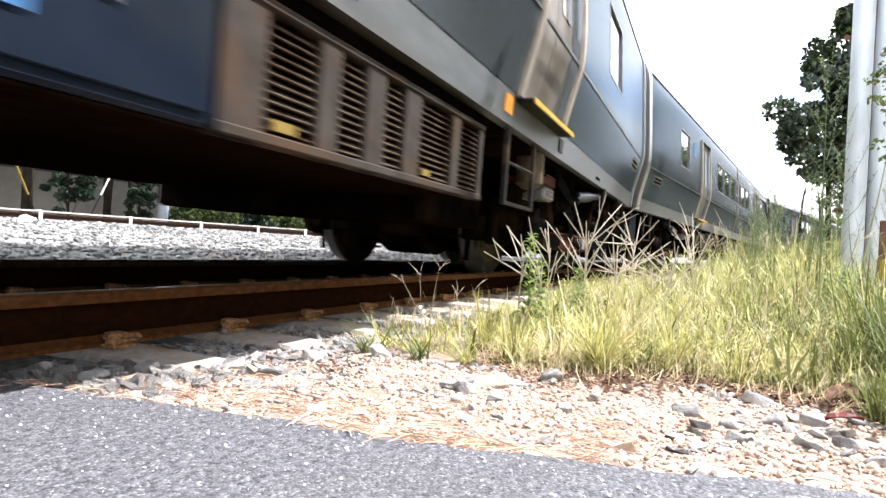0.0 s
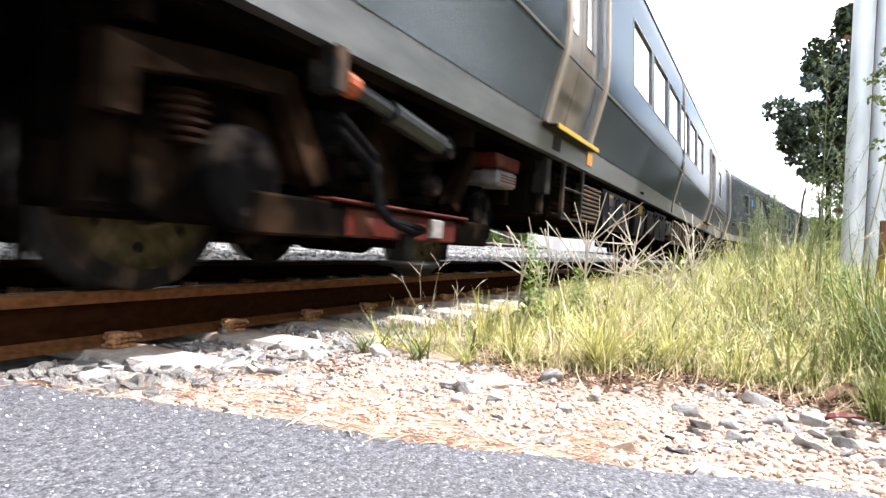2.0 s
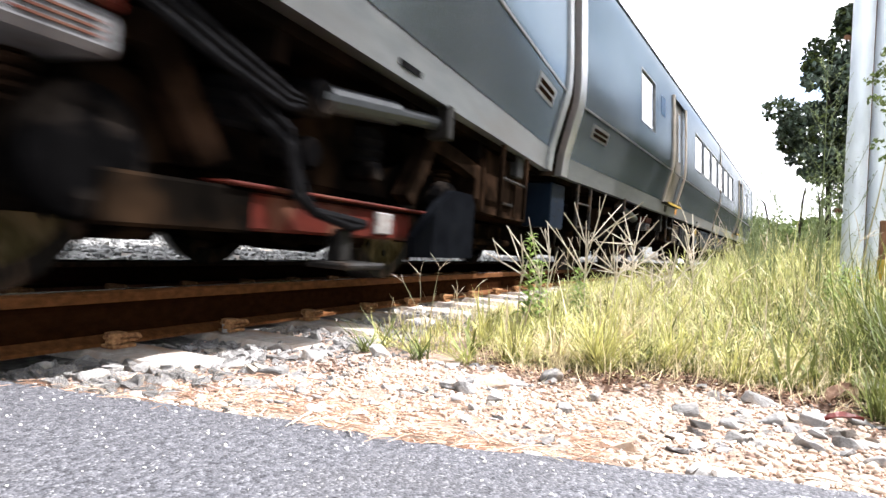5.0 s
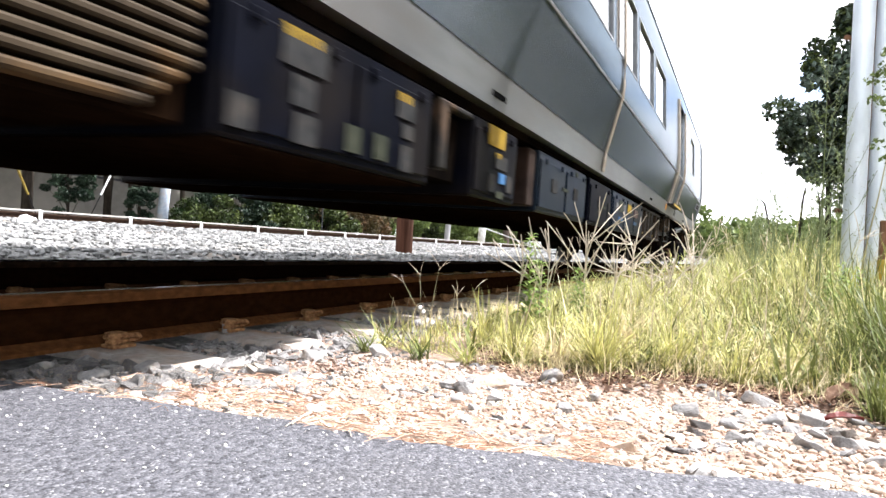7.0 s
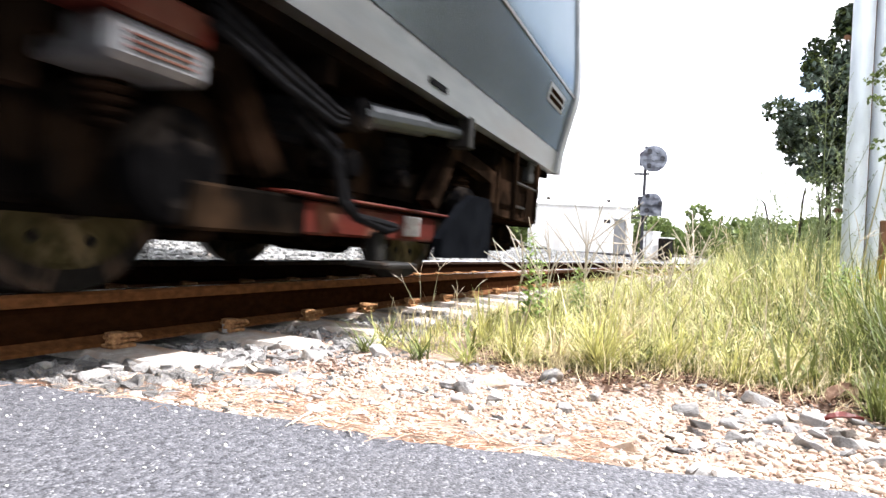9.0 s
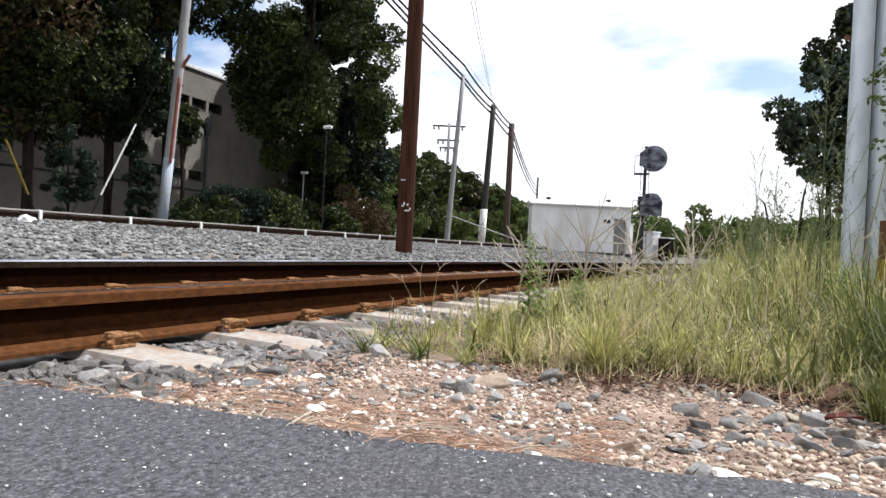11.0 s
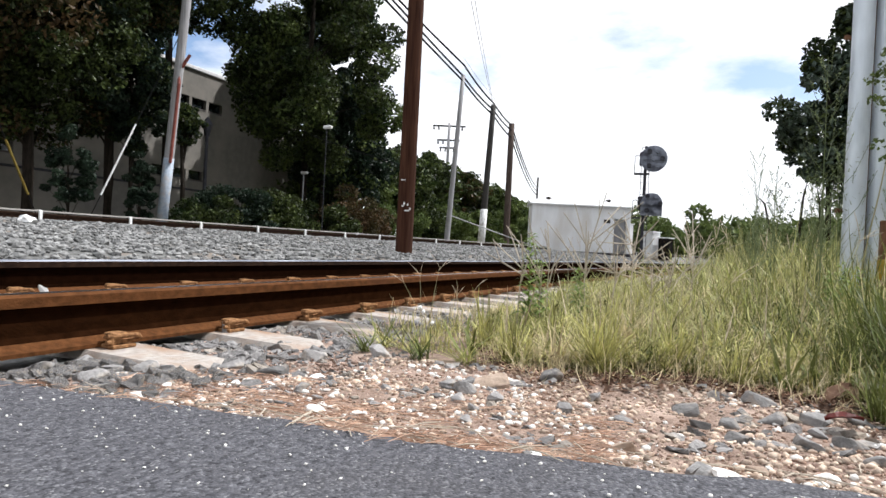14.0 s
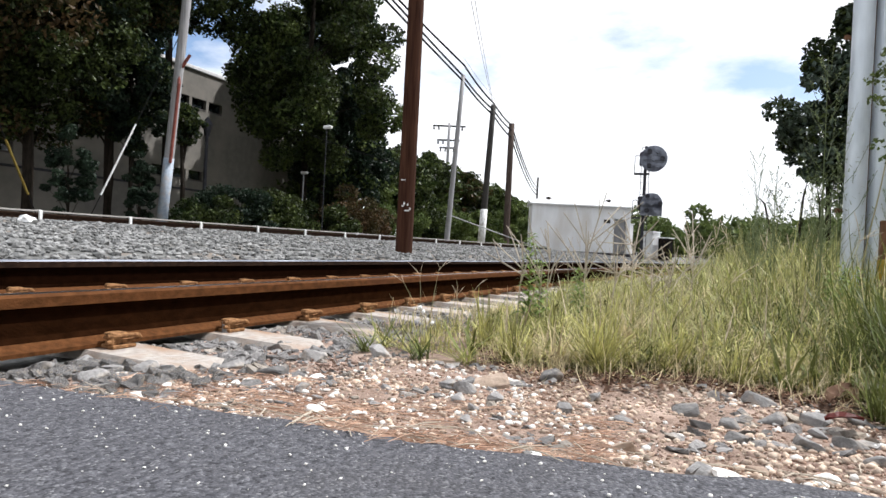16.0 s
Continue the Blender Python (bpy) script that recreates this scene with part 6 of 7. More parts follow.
def build_stalks():
    r = random.Random(4)
    kinds = []
    for k in range(5):
        stem, head = stalk_mesh(k)
        base = tagged(part("seed_stalk", stem, M["stalk"]), "tall dry grass stalk with spread seed spikes", "grass stalk", "seed stalks in the verge grass")
        part("seed_head", head, M["seed"], base)
        kinds.append(base)
    spots = []
    for _ in range(22):
        x = r.uniform(2.8, 5.2)
        spots.append((x, r.uniform(0.10, 0.95) + 0.05 * (x - 2.8), r.uniform(0.55, 0.95)))
    for _ in range(36):
        x = r.uniform(3.0, 7.5)
        spots.append((x, r.uniform(-1.2, 0.3), r.uniform(0.65, 1.1)))
    # leaning stalks in front of the rail
    spots += [(2.75, 1.22, 0.58), (2.84, 1.25, 0.52), (2.7, 1.16, 0.46), (2.80, 1.17, 0.55), (2.9, 1.2, 0.5)]
    for i, (x, y, s) in enumerate(spots):
        m = pose(x, y, ground_z(x, y) - 0.01, r.uniform(-26, 26), r.uniform(-26, 26), r.uniform(0, 360)) @ Matrix.Diagonal((s, s, s, 1))
        k = kinds[i % 5]
        if i < 5:
            k.matrix_basis = m
        else:
            c = copy_thing(k, Matrix())
            c.matrix_basis = m
    # leafy upright weed
    for x, y, h, n in ((3.5, 0.95, 0.55, 64), (3.62, 0.92, 0.40, 44), (3.9, 0.75, 0.36, 30), (4.6, 0.9, 0.36, 34),
                       (4.50, -0.62, 0.44, 56), (4.62, -0.70, 0.50, 60), (4.75, -0.66, 0.42, 52), (4.40, -0.70, 0.40, 50), (4.55, -0.78, 0.48, 58), (4.85, -0.76, 0.46, 56), (4.30, -0.62, 0.34, 44)):
        bm, lv = bm_(), bm_()
        tube(bm, [(0, 0, 0), (0.01, 0, h * 0.5), (0, 0.01, h)], [0.004, 0.003, 0.001], 6)
        for k in range(n):
            z = h * (0.15 + 0.85 * k / n)
            a, l = k * 2.4, 0.095 * (1.15 - 0.6 * k / n)
            d, s = Vector((math.cos(a), math.sin(a), 0)), Vector((-math.sin(a), math.cos(a), 0))
            b = Vector((0, 0, z))
            v = [lv.verts.new(q) for q in (b, b + d * l * 0.5 + s * l * 0.19 + Vector((0, 0, l * 0.3)), b + d * l + Vector((0, 0, l * 0.15)), b + d * l * 0.5 - s * l * 0.19 + Vector((0, 0, l * 0.3)))]
            lv.faces.new(v)
        w = tagged(part("weed", bm, M["weed"], m=pose(x, y, ground_z(x, y))), "upright green leafy weed among the grass", "weed", "weeds in the verge grass")
        part("foliage", lv, M["weed"], w)
    # small white flowers beside the rail
    for x, y, h in ((2.42, 1.10, 0.20), (2.50, 1.12, 0.18), (2.46, 1.06, 0.14)):
        bm, fl = bm_(), bm_()
        tube(bm, [(0, 0, 0), (0.012, 0, h * 0.6), (0.0, 0.008, h)], [0.0018, 0.0014, 0.001], 5)
        bmesh.ops.create_icosphere(fl, subdivisions=1, radius=0.009, matrix=Matrix.Translation((0, 0.008, h)))
        w = tagged(part("flower", bm, M["stalk"], m=pose(x, y, ground_z(x, y))), "small white wildflower on a thin stem", "flower", "wildflowers beside the rail")
        part("blossom", fl, M["flower"], w)


build_stalks()


def wispy(x, y, h, seed, label="tall feathery grey-green weed"):
    """A tall thin weed: a stem with many fine rising twigs."""
    r = random.Random(seed)
    bm, lv, twigs = bm_(), bm_(), []
    tube(bm, [(0, 0, 0), (r.uniform(-0.02, 0.02), 0.01, h * 0.5), (r.uniform(-0.05, 0.05), r.uniform(-0.05, 0.05), h)], [0.006, 0.004, 0.0015], 6)
    for k in range(26):
        z = h * (0.3 + 0.68 * k / 26)
        a, l = k * 2.4 + r.uniform(-0.4, 0.4), h * 0.22 * (1.2 - 0.9 * k / 26)
        b = Vector((0, 0, z))
        e = b + Vector((math.cos(a) * l * 0.6, math.sin(a) * l * 0.6, l))
        twigs.append([b, (b + e) / 2 + Vector((math.cos(a), math.sin(a), 0)) * l * 0.1, e])
        for q in range(9):
            c = b.lerp(e, 0.3 + 0.7 * q / 9)
            d = Vector((r.uniform(-1, 1), r.uniform(-1, 1), r.uniform(0, 1))).normalized() * r.uniform(0.015, 0.035)
            s = d.cross(Vector((r.uniform(-1, 1), r.uniform(-1, 1), 1))).normalized() * 0.004
            lv.faces.new([lv.verts.new(c + o) for o in (-s, d * 0.5, s)])
            lv.faces.new([lv.verts.new(c + o) for o in (s, d, -s)])
    w = tagged(part("tall_weed", bm, M["weed_grey"], m=pose(x, y, ground_z(x, y))), label, "weed", "tall weeds behind the grass")
    part("foliage", lv, M["weed_grey"], w)
    for q in twigs:
        part("twig", tube(bm_(), q, [0.002, 0.0016, 0.0008], 4), M["weed_grey"], w)


for i, (x, y, h) in enumerate(((5.2, -0.25, 0.85), (5.5, -0.40, 1.0), (5.99, -0.27, 1.38), (6.15, -0.42, 1.25), (5.0, -0.62, 0.95), (6.6, -0.35, 0.9), (6.0, -0.75, 1.2),
                               (5.4, -0.85, 1.3), (5.1, -1.05, 1.1), (7.2, -0.3, 0.9), (7.0, -0.8, 1.3), (6.5, -0.95, 1.5), (4.55, -0.58, 1.75))):
    wispy(x, y, h, i)


def dead_weed(x, y, joint, count, spread, l0, l1, seed, label="bleached dead weed with stiff forked stalks in the grass", lean=0.0):
    """A dead plant: a stem up to a joint, from which stiff stalks fan out, some of them forked."""
    r = random.Random(seed)
    top = Vector((0, 0, joint)) + RIGHT * lean
    bm = tube(bm_(), [(0, 0, -0.01), top * 0.5 + Vector((0.012, 0.01, 0)), top], [0.0050, 0.0042, 0.0036], 6)
    w = tagged(part("dead_weed", bm, M["twig"], m=pose(x, y, ground_z(x, y))), label, "weed", "dead weed stalks")
    ahead = Vector((math.cos(YAW), math.sin(YAW), 0))
    for k in range(count):
        tip = radians(spread[0] + (spread[1] - spread[0]) * (k + r.uniform(0.1, 0.9)) / count)
        depth = r.uniform(-0.5, 0.5)
        d = (RIGHT * math.sin(tip) + Vector((0, 0, math.cos(tip))) + ahead * depth).normalized()
        b = top * r.uniform(0.55, 1.0)
        l = r.uniform(l0, l1)
        sag = Vector((0, 0, -l * l * r.uniform(0.0, 0.35) * abs(math.sin(tip))))
        end = b + d * l + sag
        br = part("branch", tube(bm_(), [b, b.lerp(end, 0.5) - sag * 0.25, end], [0.0034, 0.0040, 0.0026], 5), M["twig"], w)
        if r.random() < 0.45:
            f = b.lerp(end, r.uniform(0.35, 0.75))
            out = (d + RIGHT * r.uniform(-0.8, 0.8) + Vector((0, 0, r.uniform(-0.2, 0.6)))).normalized()
            part("twig", tube(bm_(), [f, f + out * l * r.uniform(0.2, 0.45)], [0.0028, 0.0016], 4), M["twig"], br)


for i, (x, y, joint, count, spread, l0, l1, lean) in enumerate((
        (3.58, 0.90, 0.38, 5, (-62, -8), 0.26, 0.42, 0.0), (3.79, 0.91, 0.48, 6, (-55, 40), 0.14, 0.30, 0.0), (4.04, 0.73, 0.52, 11, (-48, 50), 0.20, 0.46, -0.02), (4.37, 0.50, 0.56, 10, (-95, 60), 0.16, 0.34, 0.0),
        (4.49, 0.28, 0.42, 9, (-70, 50), 0.15, 0.36, 0.0), (4.30, 0.62, 0.36, 8, (-75, 75), 0.18, 0.36, 0.03), (4.80, 0.15, 0.46, 7, (-50, 40), 0.16, 0.40, 0.0), (4.60, 0.40, 0.34, 8, (-75, 75), 0.16, 0.32, 0.0),
        (3.47, 1.00, 0.40, 3, (-30, 15), 0.12, 0.28, 0.02))):
    dead_weed(x, y, joint, count, spread, l0, l1, 60 + i, lean=lean)


# ---- trees and shrubs ----
def crown_mesh(clumps, leaves, size, rng, name, material, parent):
    """Leaves in clumps: each leaf is a small folded four-point piece."""
    k = len(clumps)
    per = rng.integers(0, k, leaves)
    c = np.array([q[:3] for q in clumps])[per]
    r = np.array([q[3] for q in clumps])[per][:, None]
    d = rng.normal(0, 1, (leaves, 3))
    d /= np.linalg.norm(d, axis=1)[:, None]
    p = c + d * r * rng.uniform(0.35, 1.0, (leaves, 1)) ** 0.6 * np.array([1, 1, 0.75])
    u = rng.normal(0, 1, (leaves, 3))
    u /= np.linalg.norm(u, axis=1)[:, None]
    w = np.cross(u, rng.normal(0, 1, (leaves, 3)))
    w /= np.linalg.norm(w, axis=1)[:, None]
    s = size * rng.uniform(0.6, 1.3, (leaves, 1))
    h = np.cross(u, w) * s * 0.12
    v = np.stack([p - u * s * 0.5, p + w * s * 0.32 + h, p + u * s * 0.5, p - w * s * 0.32 + h], 1)
    f = np.arange(leaves * 4).reshape(-1, 4)
    f = np.concatenate([f[:, [0, 1, 2]], f[:, [0, 2, 3]]])
    return mesh(name, v.reshape(-1, 3).tolist(), f.tolist(), material, parent)


def tree(x, y, height, spread, low, leaves, size, key, label, seed, trunk=0.15, count=60, extra=None, name="tree", clump=1.0):
    """Tapered trunk with limbs to uneven leaf clumps; low is where the crown begins."""
    rng = np.random.default_rng(seed)
    z = ground_z(x, y)
    thing = root(name, pose(x, y, z), label, "tree")
    clumps, mid = [], (height + low) / 2
    while len(clumps) < count:
        q = rng.uniform(-1, 1, 3)
        n = np.linalg.norm(q)
        if n > 1 or n < 0.35:
            continue
        wide = spread * (1.0 if q[2] < 0.2 else 1.0 - 0.45 * (q[2] - 0.2))
        wob = 1 + 0.28 * noise.noise(Vector((q[0] * 1.7, q[1] * 1.7, q[2] * 1.7 + seed)))
        clumps.append((q[0] * wide * wob, q[1] * wide * wob, mid + q[2] * (height - low) / 2, rng.uniform(0.16, 0.30) * spread * clump))
    bm = bm_()
    bend = rng.normal(0, 0.15, 2)
    tube(bm, [(0, 0, -0.2), (0, 0, low * 0.5), (bend[0], bend[1], mid), (bend[0] * 2, bend[1] * 2, height * 0.9)], [trunk * 1.25, trunk, trunk * 0.7, trunk * 0.12], 9)
    part("trunk", bm, M["bark"], thing, smooth=True)
    for i in range(0, len(clumps), 5):
        bm = bm_()
        cx, cy, cz, _ = clumps[i]
        b = max(low * 0.7, cz - 0.35 * math.hypot(cx, cy) - 0.6)
        tube(bm, [(0, 0, b), (cx * 0.5, cy * 0.5, (b + cz) / 2 + 0.15), (cx, cy, cz)], [trunk * 0.3, trunk * 0.18, trunk * 0.05], 5)
        part("limb", bm, M["bark"], thing)
    crown_mesh(clumps, leaves, size, rng, "crown", M[key], thing)
    if extra:
        k2, share = extra
        some = [c for i, c in enumerate(clumps) if i % max(1, round(1 / share)) == 0]
        crown_mesh(some, int(leaves * share * 0.7), size, rng, "crown", M[k2], thing)
    return thing


def shrub(x, y, height, spread, leaves, size, key, seed, label="dense green shrub beyond the tracks", count=16):
    rng = np.random.default_rng(seed)
    thing = root("shrub", pose(x, y, ground_z(x, y)), label, "shrub", "shrubs beyond the tracks")
    clumps = []
    for _ in range(count):
        a, q = rng.uniform(0, math.tau), rng.uniform(0, 1) ** 0.5
        clumps.append((math.cos(a) * q * spread * 0.8, math.sin(a) * q * spread * 0.8, rng.uniform(0.12, 0.85) * height * (1.1 - 0.4 * q), rng.uniform(0.22, 0.36) * spread))
    for cx, cy, cz, _ in clumps[::2]:
        part("stem", tube(bm_(), [(0, 0, -0.05), (cx * 0.4, cy * 0.4, cz * 0.5), (cx, cy, cz)], [0.03, 0.02, 0.006], 5), M["bark"], thing)
    crown_mesh(clumps, leaves, size, rng, "crown", M[key], thing)


def spot(bearing, dist):
    """A place dist metres away, at an angle in degrees left of the track's direction."""
    return dist * math.cos(radians(bearing)), dist * math.sin(radians(bearing))


def build_trees():
    # before the beige building
    for ang, d, h, s, low, n, size, key, seed, extra, label in (
            (55.5, 22.5, 13.5, 3.9, 2.95, 56000, 0.16, "leaf", 1, ("leaf_warm", 0.30), "tall dense tree with a few turning russet leaves"),
            (61.5, 22.0, 13.0, 4.2, 2.95, 28000, 0.18, "leaf_warm", 2, ("leaf", 0.6), "tall dense tree with turning russet leaves"),
            (50.2, 24.0, 14.5, 2.5, 3.2, 36000, 0.16, "leaf_blue", 3, ("leaf", 0.4), "tall dark-leaved tree before the beige building"),
            (46.2, 28.5, 17.5, 3.8, 8.5, 27000, 0.19, "leaf", 6, ("leaf_blue", 0.5), "high-crowned dark tree before the beige building"),
            (48.6, 23.8, 7.0, 1.2, 2.5, 11000, 0.15, "leaf_blue", 16, ("leaf", 0.4), "slim dark tree before the beige building"),
            (44.8, 23.4, 4.4, 0.55, 3.0, 2600, 0.13, "leaf", 17, ("leaf_blue", 0.5), "small leafy tree beside the grey pole"),
            (35.2, 30.0, 15.6, 3.75, 3.1, 60000, 0.19, "leaf", 4, ("shrub", 0.34), "large dense dark green tree beyond the tracks"),
            (33.6, 37.0, 15.6, 2.7, 2.5, 22000, 0.28, "leaf_blue", 14, ("leaf", 0.5), "tall dense tree behind the big one"),
            (33.0, 41.0, 6.0, 3.6, 0.2, 9000, 0.28, "shrub", 15, ("leaf", 0.5), "bushy green understorey tree"),
            (31.4, 38.0, 9.4, 2.6, 1.6, 16000, 0.26, "leaf_blue", 5, ("shrub", 0.25), "dense dark green tree beyond the tracks"),
            (56.0, 30.0, 16.0, 4.2, 6.5, 14000, 0.32, "leaf_blue", 7, None, "tall dark-leaved tree behind the others"),
            (27.3, 44.0, 6.9, 2.6, 0.8, 9000, 0.28, "leaf", 8, ("shrub", 0.4), "mid-height green tree beyond the tracks"),
            (24.5, 52.0, 7.8, 3.0, 0.8, 9000, 0.32, "leaf", 9, ("shrub", 0.5), "mid-height green tree beyond the tracks"),
            (21.5, 56.0, 6.6, 3.0, 0.6, 8000, 0.34, "leaf", 10, ("leaf_warm", 0.4), "mid-height yellowing tree beyond the tracks"),
            (18.8, 58.0, 5.6, 2.8, 0.4, 7000, 0.34, "shrub", 11, ("leaf", 0.5), "low light-green tree beyond the tracks"),
            (16.6, 60.0, 4.6, 2.4, 0.4, 6000, 0.34, "shrub", 12, ("leaf", 0.4), "low light-green tree beyond the tracks")):
        x, y = spot(ang, d)
        tree(x, y, h, s, low, n, size, key, label, seed, extra=extra, count=110, trunk=0.15 if h > 7.5 else 0.07)
    for ang, d, h, s, seed in ((52.8, 20.8, 2.9, 0.62, 31), (47.9, 21.4, 2.5, 0.45, 32)):
        x, y = spot(ang, d)
        tree(x, y, h, s, 0.25, 4000, 0.11, "leaf_blue", "bushy dark sapling before the beige wall", seed, trunk=0.04, count=46, clump=1.25, name="sapling")
    # by the galvanised mast
    x, y = spot(-9.9, 13.0)
    tree(x, y, 4.4, 1.35, 1.2, 9500, 0.115, "leaf_pale", "dark-leaved tree beyond the tall weeds", 21, trunk=0.09, clump=0.75, count=90, extra=("leaf", 0.4))
    x, y = spot(-13.6, 14.0)
    tree(x, y, 11.0, 1.8, 2.3, 24000, 0.12, "leaf_pale", "tall dark-leaved tree behind the crossing mast", 22, trunk=0.12, clump=0.95, count=130, extra=("leaf", 0.4))
    x, y = spot(-10.6, 13.7)
    tree(x, y, 5.6, 1.1, 2.2, 9000, 0.115, "leaf", "leafy green tree beside the dark ones", 26, trunk=0.08, clump=0.95, count=60, extra=("leaf_blue", 0.5))
    x, y = spot(-7.6, 13.3)
    tree(x, y, 4.2, 0.62, 2.2, 3200, 0.115, "leaf_pale", "small leafy tree before the taller ones", 27, trunk=0.05, clump=1.1, count=30)
    for ang, h, seed in ((-4.1, 1.9, 23), (-5.6, 2.1, 24), (-7.2, 2.0, 25)):
        x, y = spot(ang, 12.4)
        tree(x, y, h, 0.30, 1.1, 90, 0.045, "shrub", "slender sapling at the end of the verge", seed, trunk=0.022, count=9, name="sapling")
    # woods behind the road, seen mirrored in the cars' sides
    for i in range(11):
        tree(-16 + 5.2 * i + 1.1 * math.sin(i * 2.3), -11.5 + 1.6 * math.sin(i * 1.7), 11.5 + 2.6 * math.sin(i * 1.9 + 1), 3.4, 0.9, 5000, 0.42, "leaf" if i % 2 else "shrub", "broad leafy tree across the road", 100 + i, count=45)
    for i in range(9):
        tree(41 + 5.4 * i, -13.5 - 0.55 * i + 0.8 * math.sin(i * 1.7), 12.0 + 2.2 * math.sin(i * 1.9), 3.6, 0.8, 3800, 0.55, "leaf" if i % 2 else "shrub", "broad leafy tree beyond the grassy verge", 130 + i, count=40)
    # shrubs along the far side
    for i, (ang, d, h, s, n, size, key) in enumerate(((43.2, 22.5, 1.7, 1.4, 5500, 0.11, "leaf"), (40.6, 23.5, 2.1, 1.5, 5500, 0.11, "leaf_blue"), (38.5, 24.5, 1.8, 1.6, 3500, 0.14, "leaf"), (36.0, 26, 2.3, 1.7, 5000, 0.12, "leaf"),
                                                     (33.6, 27.5, 1.9, 1.8, 3500, 0.16, "leaf"), (31.2, 29, 2.5, 1.8, 5000, 0.13, "leaf_warm"), (29.2, 31, 2.1, 1.8, 3500, 0.17, "leaf_warm"), (27.4, 33, 2.2, 1.9, 3500, 0.18, "shrub"),
                                                     (22.0, 44, 3.4, 2.2, 3500, 0.22, "shrub"), (19.6, 47, 3.2, 2.0, 3500, 0.22, "shrub"),
                                                     (17.2, 50, 3.6, 2.0, 3500, 0.24, "shrub"), (24.6, 40, 3.0, 2.0, 3500, 0.2, "leaf"))):
        x, y = spot(ang, d)
        shrub(x, y, h, s, n, size, key, 40 + i)
    # shrubs on the near side, at the end of the verge
    for i, (ang, d, h, s, n, size, key) in enumerate(((-7.5, 12, 1.0, 0.8, 1800, 0.06, "shrub_pale"), (-10.5, 9.5, 1.1, 0.8, 2400, 0.05, "shrub_pale"))):
        x, y = spot(ang, d)
        shrub(x, y, h, s, n, size, key, 70 + i, "low green shrub at the end of the grassy verge")
    # far line of woods
    rng = np.random.default_rng(77)
    clumps = []
    for i in range(170):
        ang, d = rng.uniform(-12, 19), rng.uniform(115, 150)
        x, y = spot(ang, d)
        h = rng.uniform(6.0, 10.0) * (0.8 + 0.4 * noise.noise((ang * 0.5, 0, 0)))
        for q in range(3):
            clumps.append((x + rng.normal(0, 1.5), y + rng.normal(0, 1.5), h * (0.25 + 0.3 * q), rng.uniform(1.6, 2.8)))
    tagged(crown_mesh(clumps, 52000, 1.1, rng, "far_woods", M["shrub"], None), "hazy far line of green woods", "woods", kind="stuff")


build_trees()


# ---- buildings beyond the tracks ----
def build_building():
    b = root("building", pose(0, 0, 0), "two-storey beige flat-roofed building behind trees", "building")
    y, x0, x1, top = 24.0, 6.0, 33.0, 8.25
    low, up = (2.90, 3.36), (6.44, 6.92)
    wins_low = [(13.9, 15.9)] + [(21.1 + 1.13 * k, 22.05 + 1.13 * k) for k in range(4)]
    wins_up = [(13.9, 15.9)] + [(21.1 + 1.13 * k, 22.05 + 1.13 * k) for k in range(5)]

    def wall_with_openings(name, holes):
        bm = bm_()
        xs = sorted({x0, x1, *[e for h in holes for e in h[:2]]})
        zs = sorted({-0.2, top, *[e for h in holes for e in h[2:]]})
        for a, c in zip(xs, xs[1:]):
            for z0, z1 in zip(zs, zs[1:]):
                if any(h[0] < (a + c) / 2 < h[1] and h[2] < (z0 + z1) / 2 < h[3] for h in holes):
                    continue
                box(bm, a, c, y, y + 0.3, z0, z1)
        bmesh.ops.remove_doubles(bm, verts=bm.verts, dist=1e-4)
        return part(name, bm, M["wall"], b)

    holes = [(a, c, *low) for a, c in wins_low] + [(a, c, *up) for a, c in wins_up]
    wall_with_openings("wall", holes)
    bm = bm_()
    box(bm, x0, x0 + 0.3, y + 0.3, y + 14, -0.2, top)
    box(bm, x1 - 0.3, x1, y + 0.3, y + 14, -0.2, top)
    box(bm, x0, x1, y + 14, y + 14.3, -0.2, top)
    part("wall", bm, M["wall"], b)
    bm = bm_()
    box(bm, x0 - 0.1, x1 + 0.1, y - 0.1, y + 14.4, top, top + 0.18, 0.02)
    part("roof", bm, M["hut_roof"], b, "pale roof edge")
    bm = bm_()
    box(bm, x0, x1, y - 0.03, y - 0.003, 2.34, 2.44)
    part("band", bm, M["signal_black"], b)
    for a, c, z0, z1 in holes:
        bm = bm_()
        box(bm, a, c, y + 0.16, y + 0.19, z0, z1)
        w = part("window", bm, M["glass"], b)
        bm = bm_()
        box(bm, a, c, y - 0.02, y + 0.15, z0 - 0.06, z0 + 0.01)
        box(bm, a, a + 0.06, y + 0.10, y + 0.158, z0 + 0.01, z1)
        box(bm, c - 0.06, c, y + 0.10, y + 0.158, z0 + 0.01, z1)
        part("frame", bm, M["wall_trim"], w)
    # lantern on a post in front
    lp = root("lamp_post", pose(20.0, 18.75, ground_z(20.0, 18.75)), "black lamp post with a small lantern", "lamp post")
    bm = bm_()
    rod(bm, (0, 0, 0), (0, 0, 4.0), 0.085, 0.06)
    rod(bm, (0, 0, 0), (0, 0, 0.5), 0.1, 0.07)
    part("post", bm, M["signal_black"], lp)
    bm = bm_()
    rod(bm, (0, 0, 4.0), (0, 0, 4.42), 0.10, 0.18, 6)
    rod(bm, (0, 0, 4.42), (0, 0, 4.52), 0.22, 0.20, 6)
    rod(bm, (0, 0, 4.52), (0, 0, 4.75), 0.19, 0.03, 6)
    part("lantern", bm, M["signal_black"], lp)


build_building()


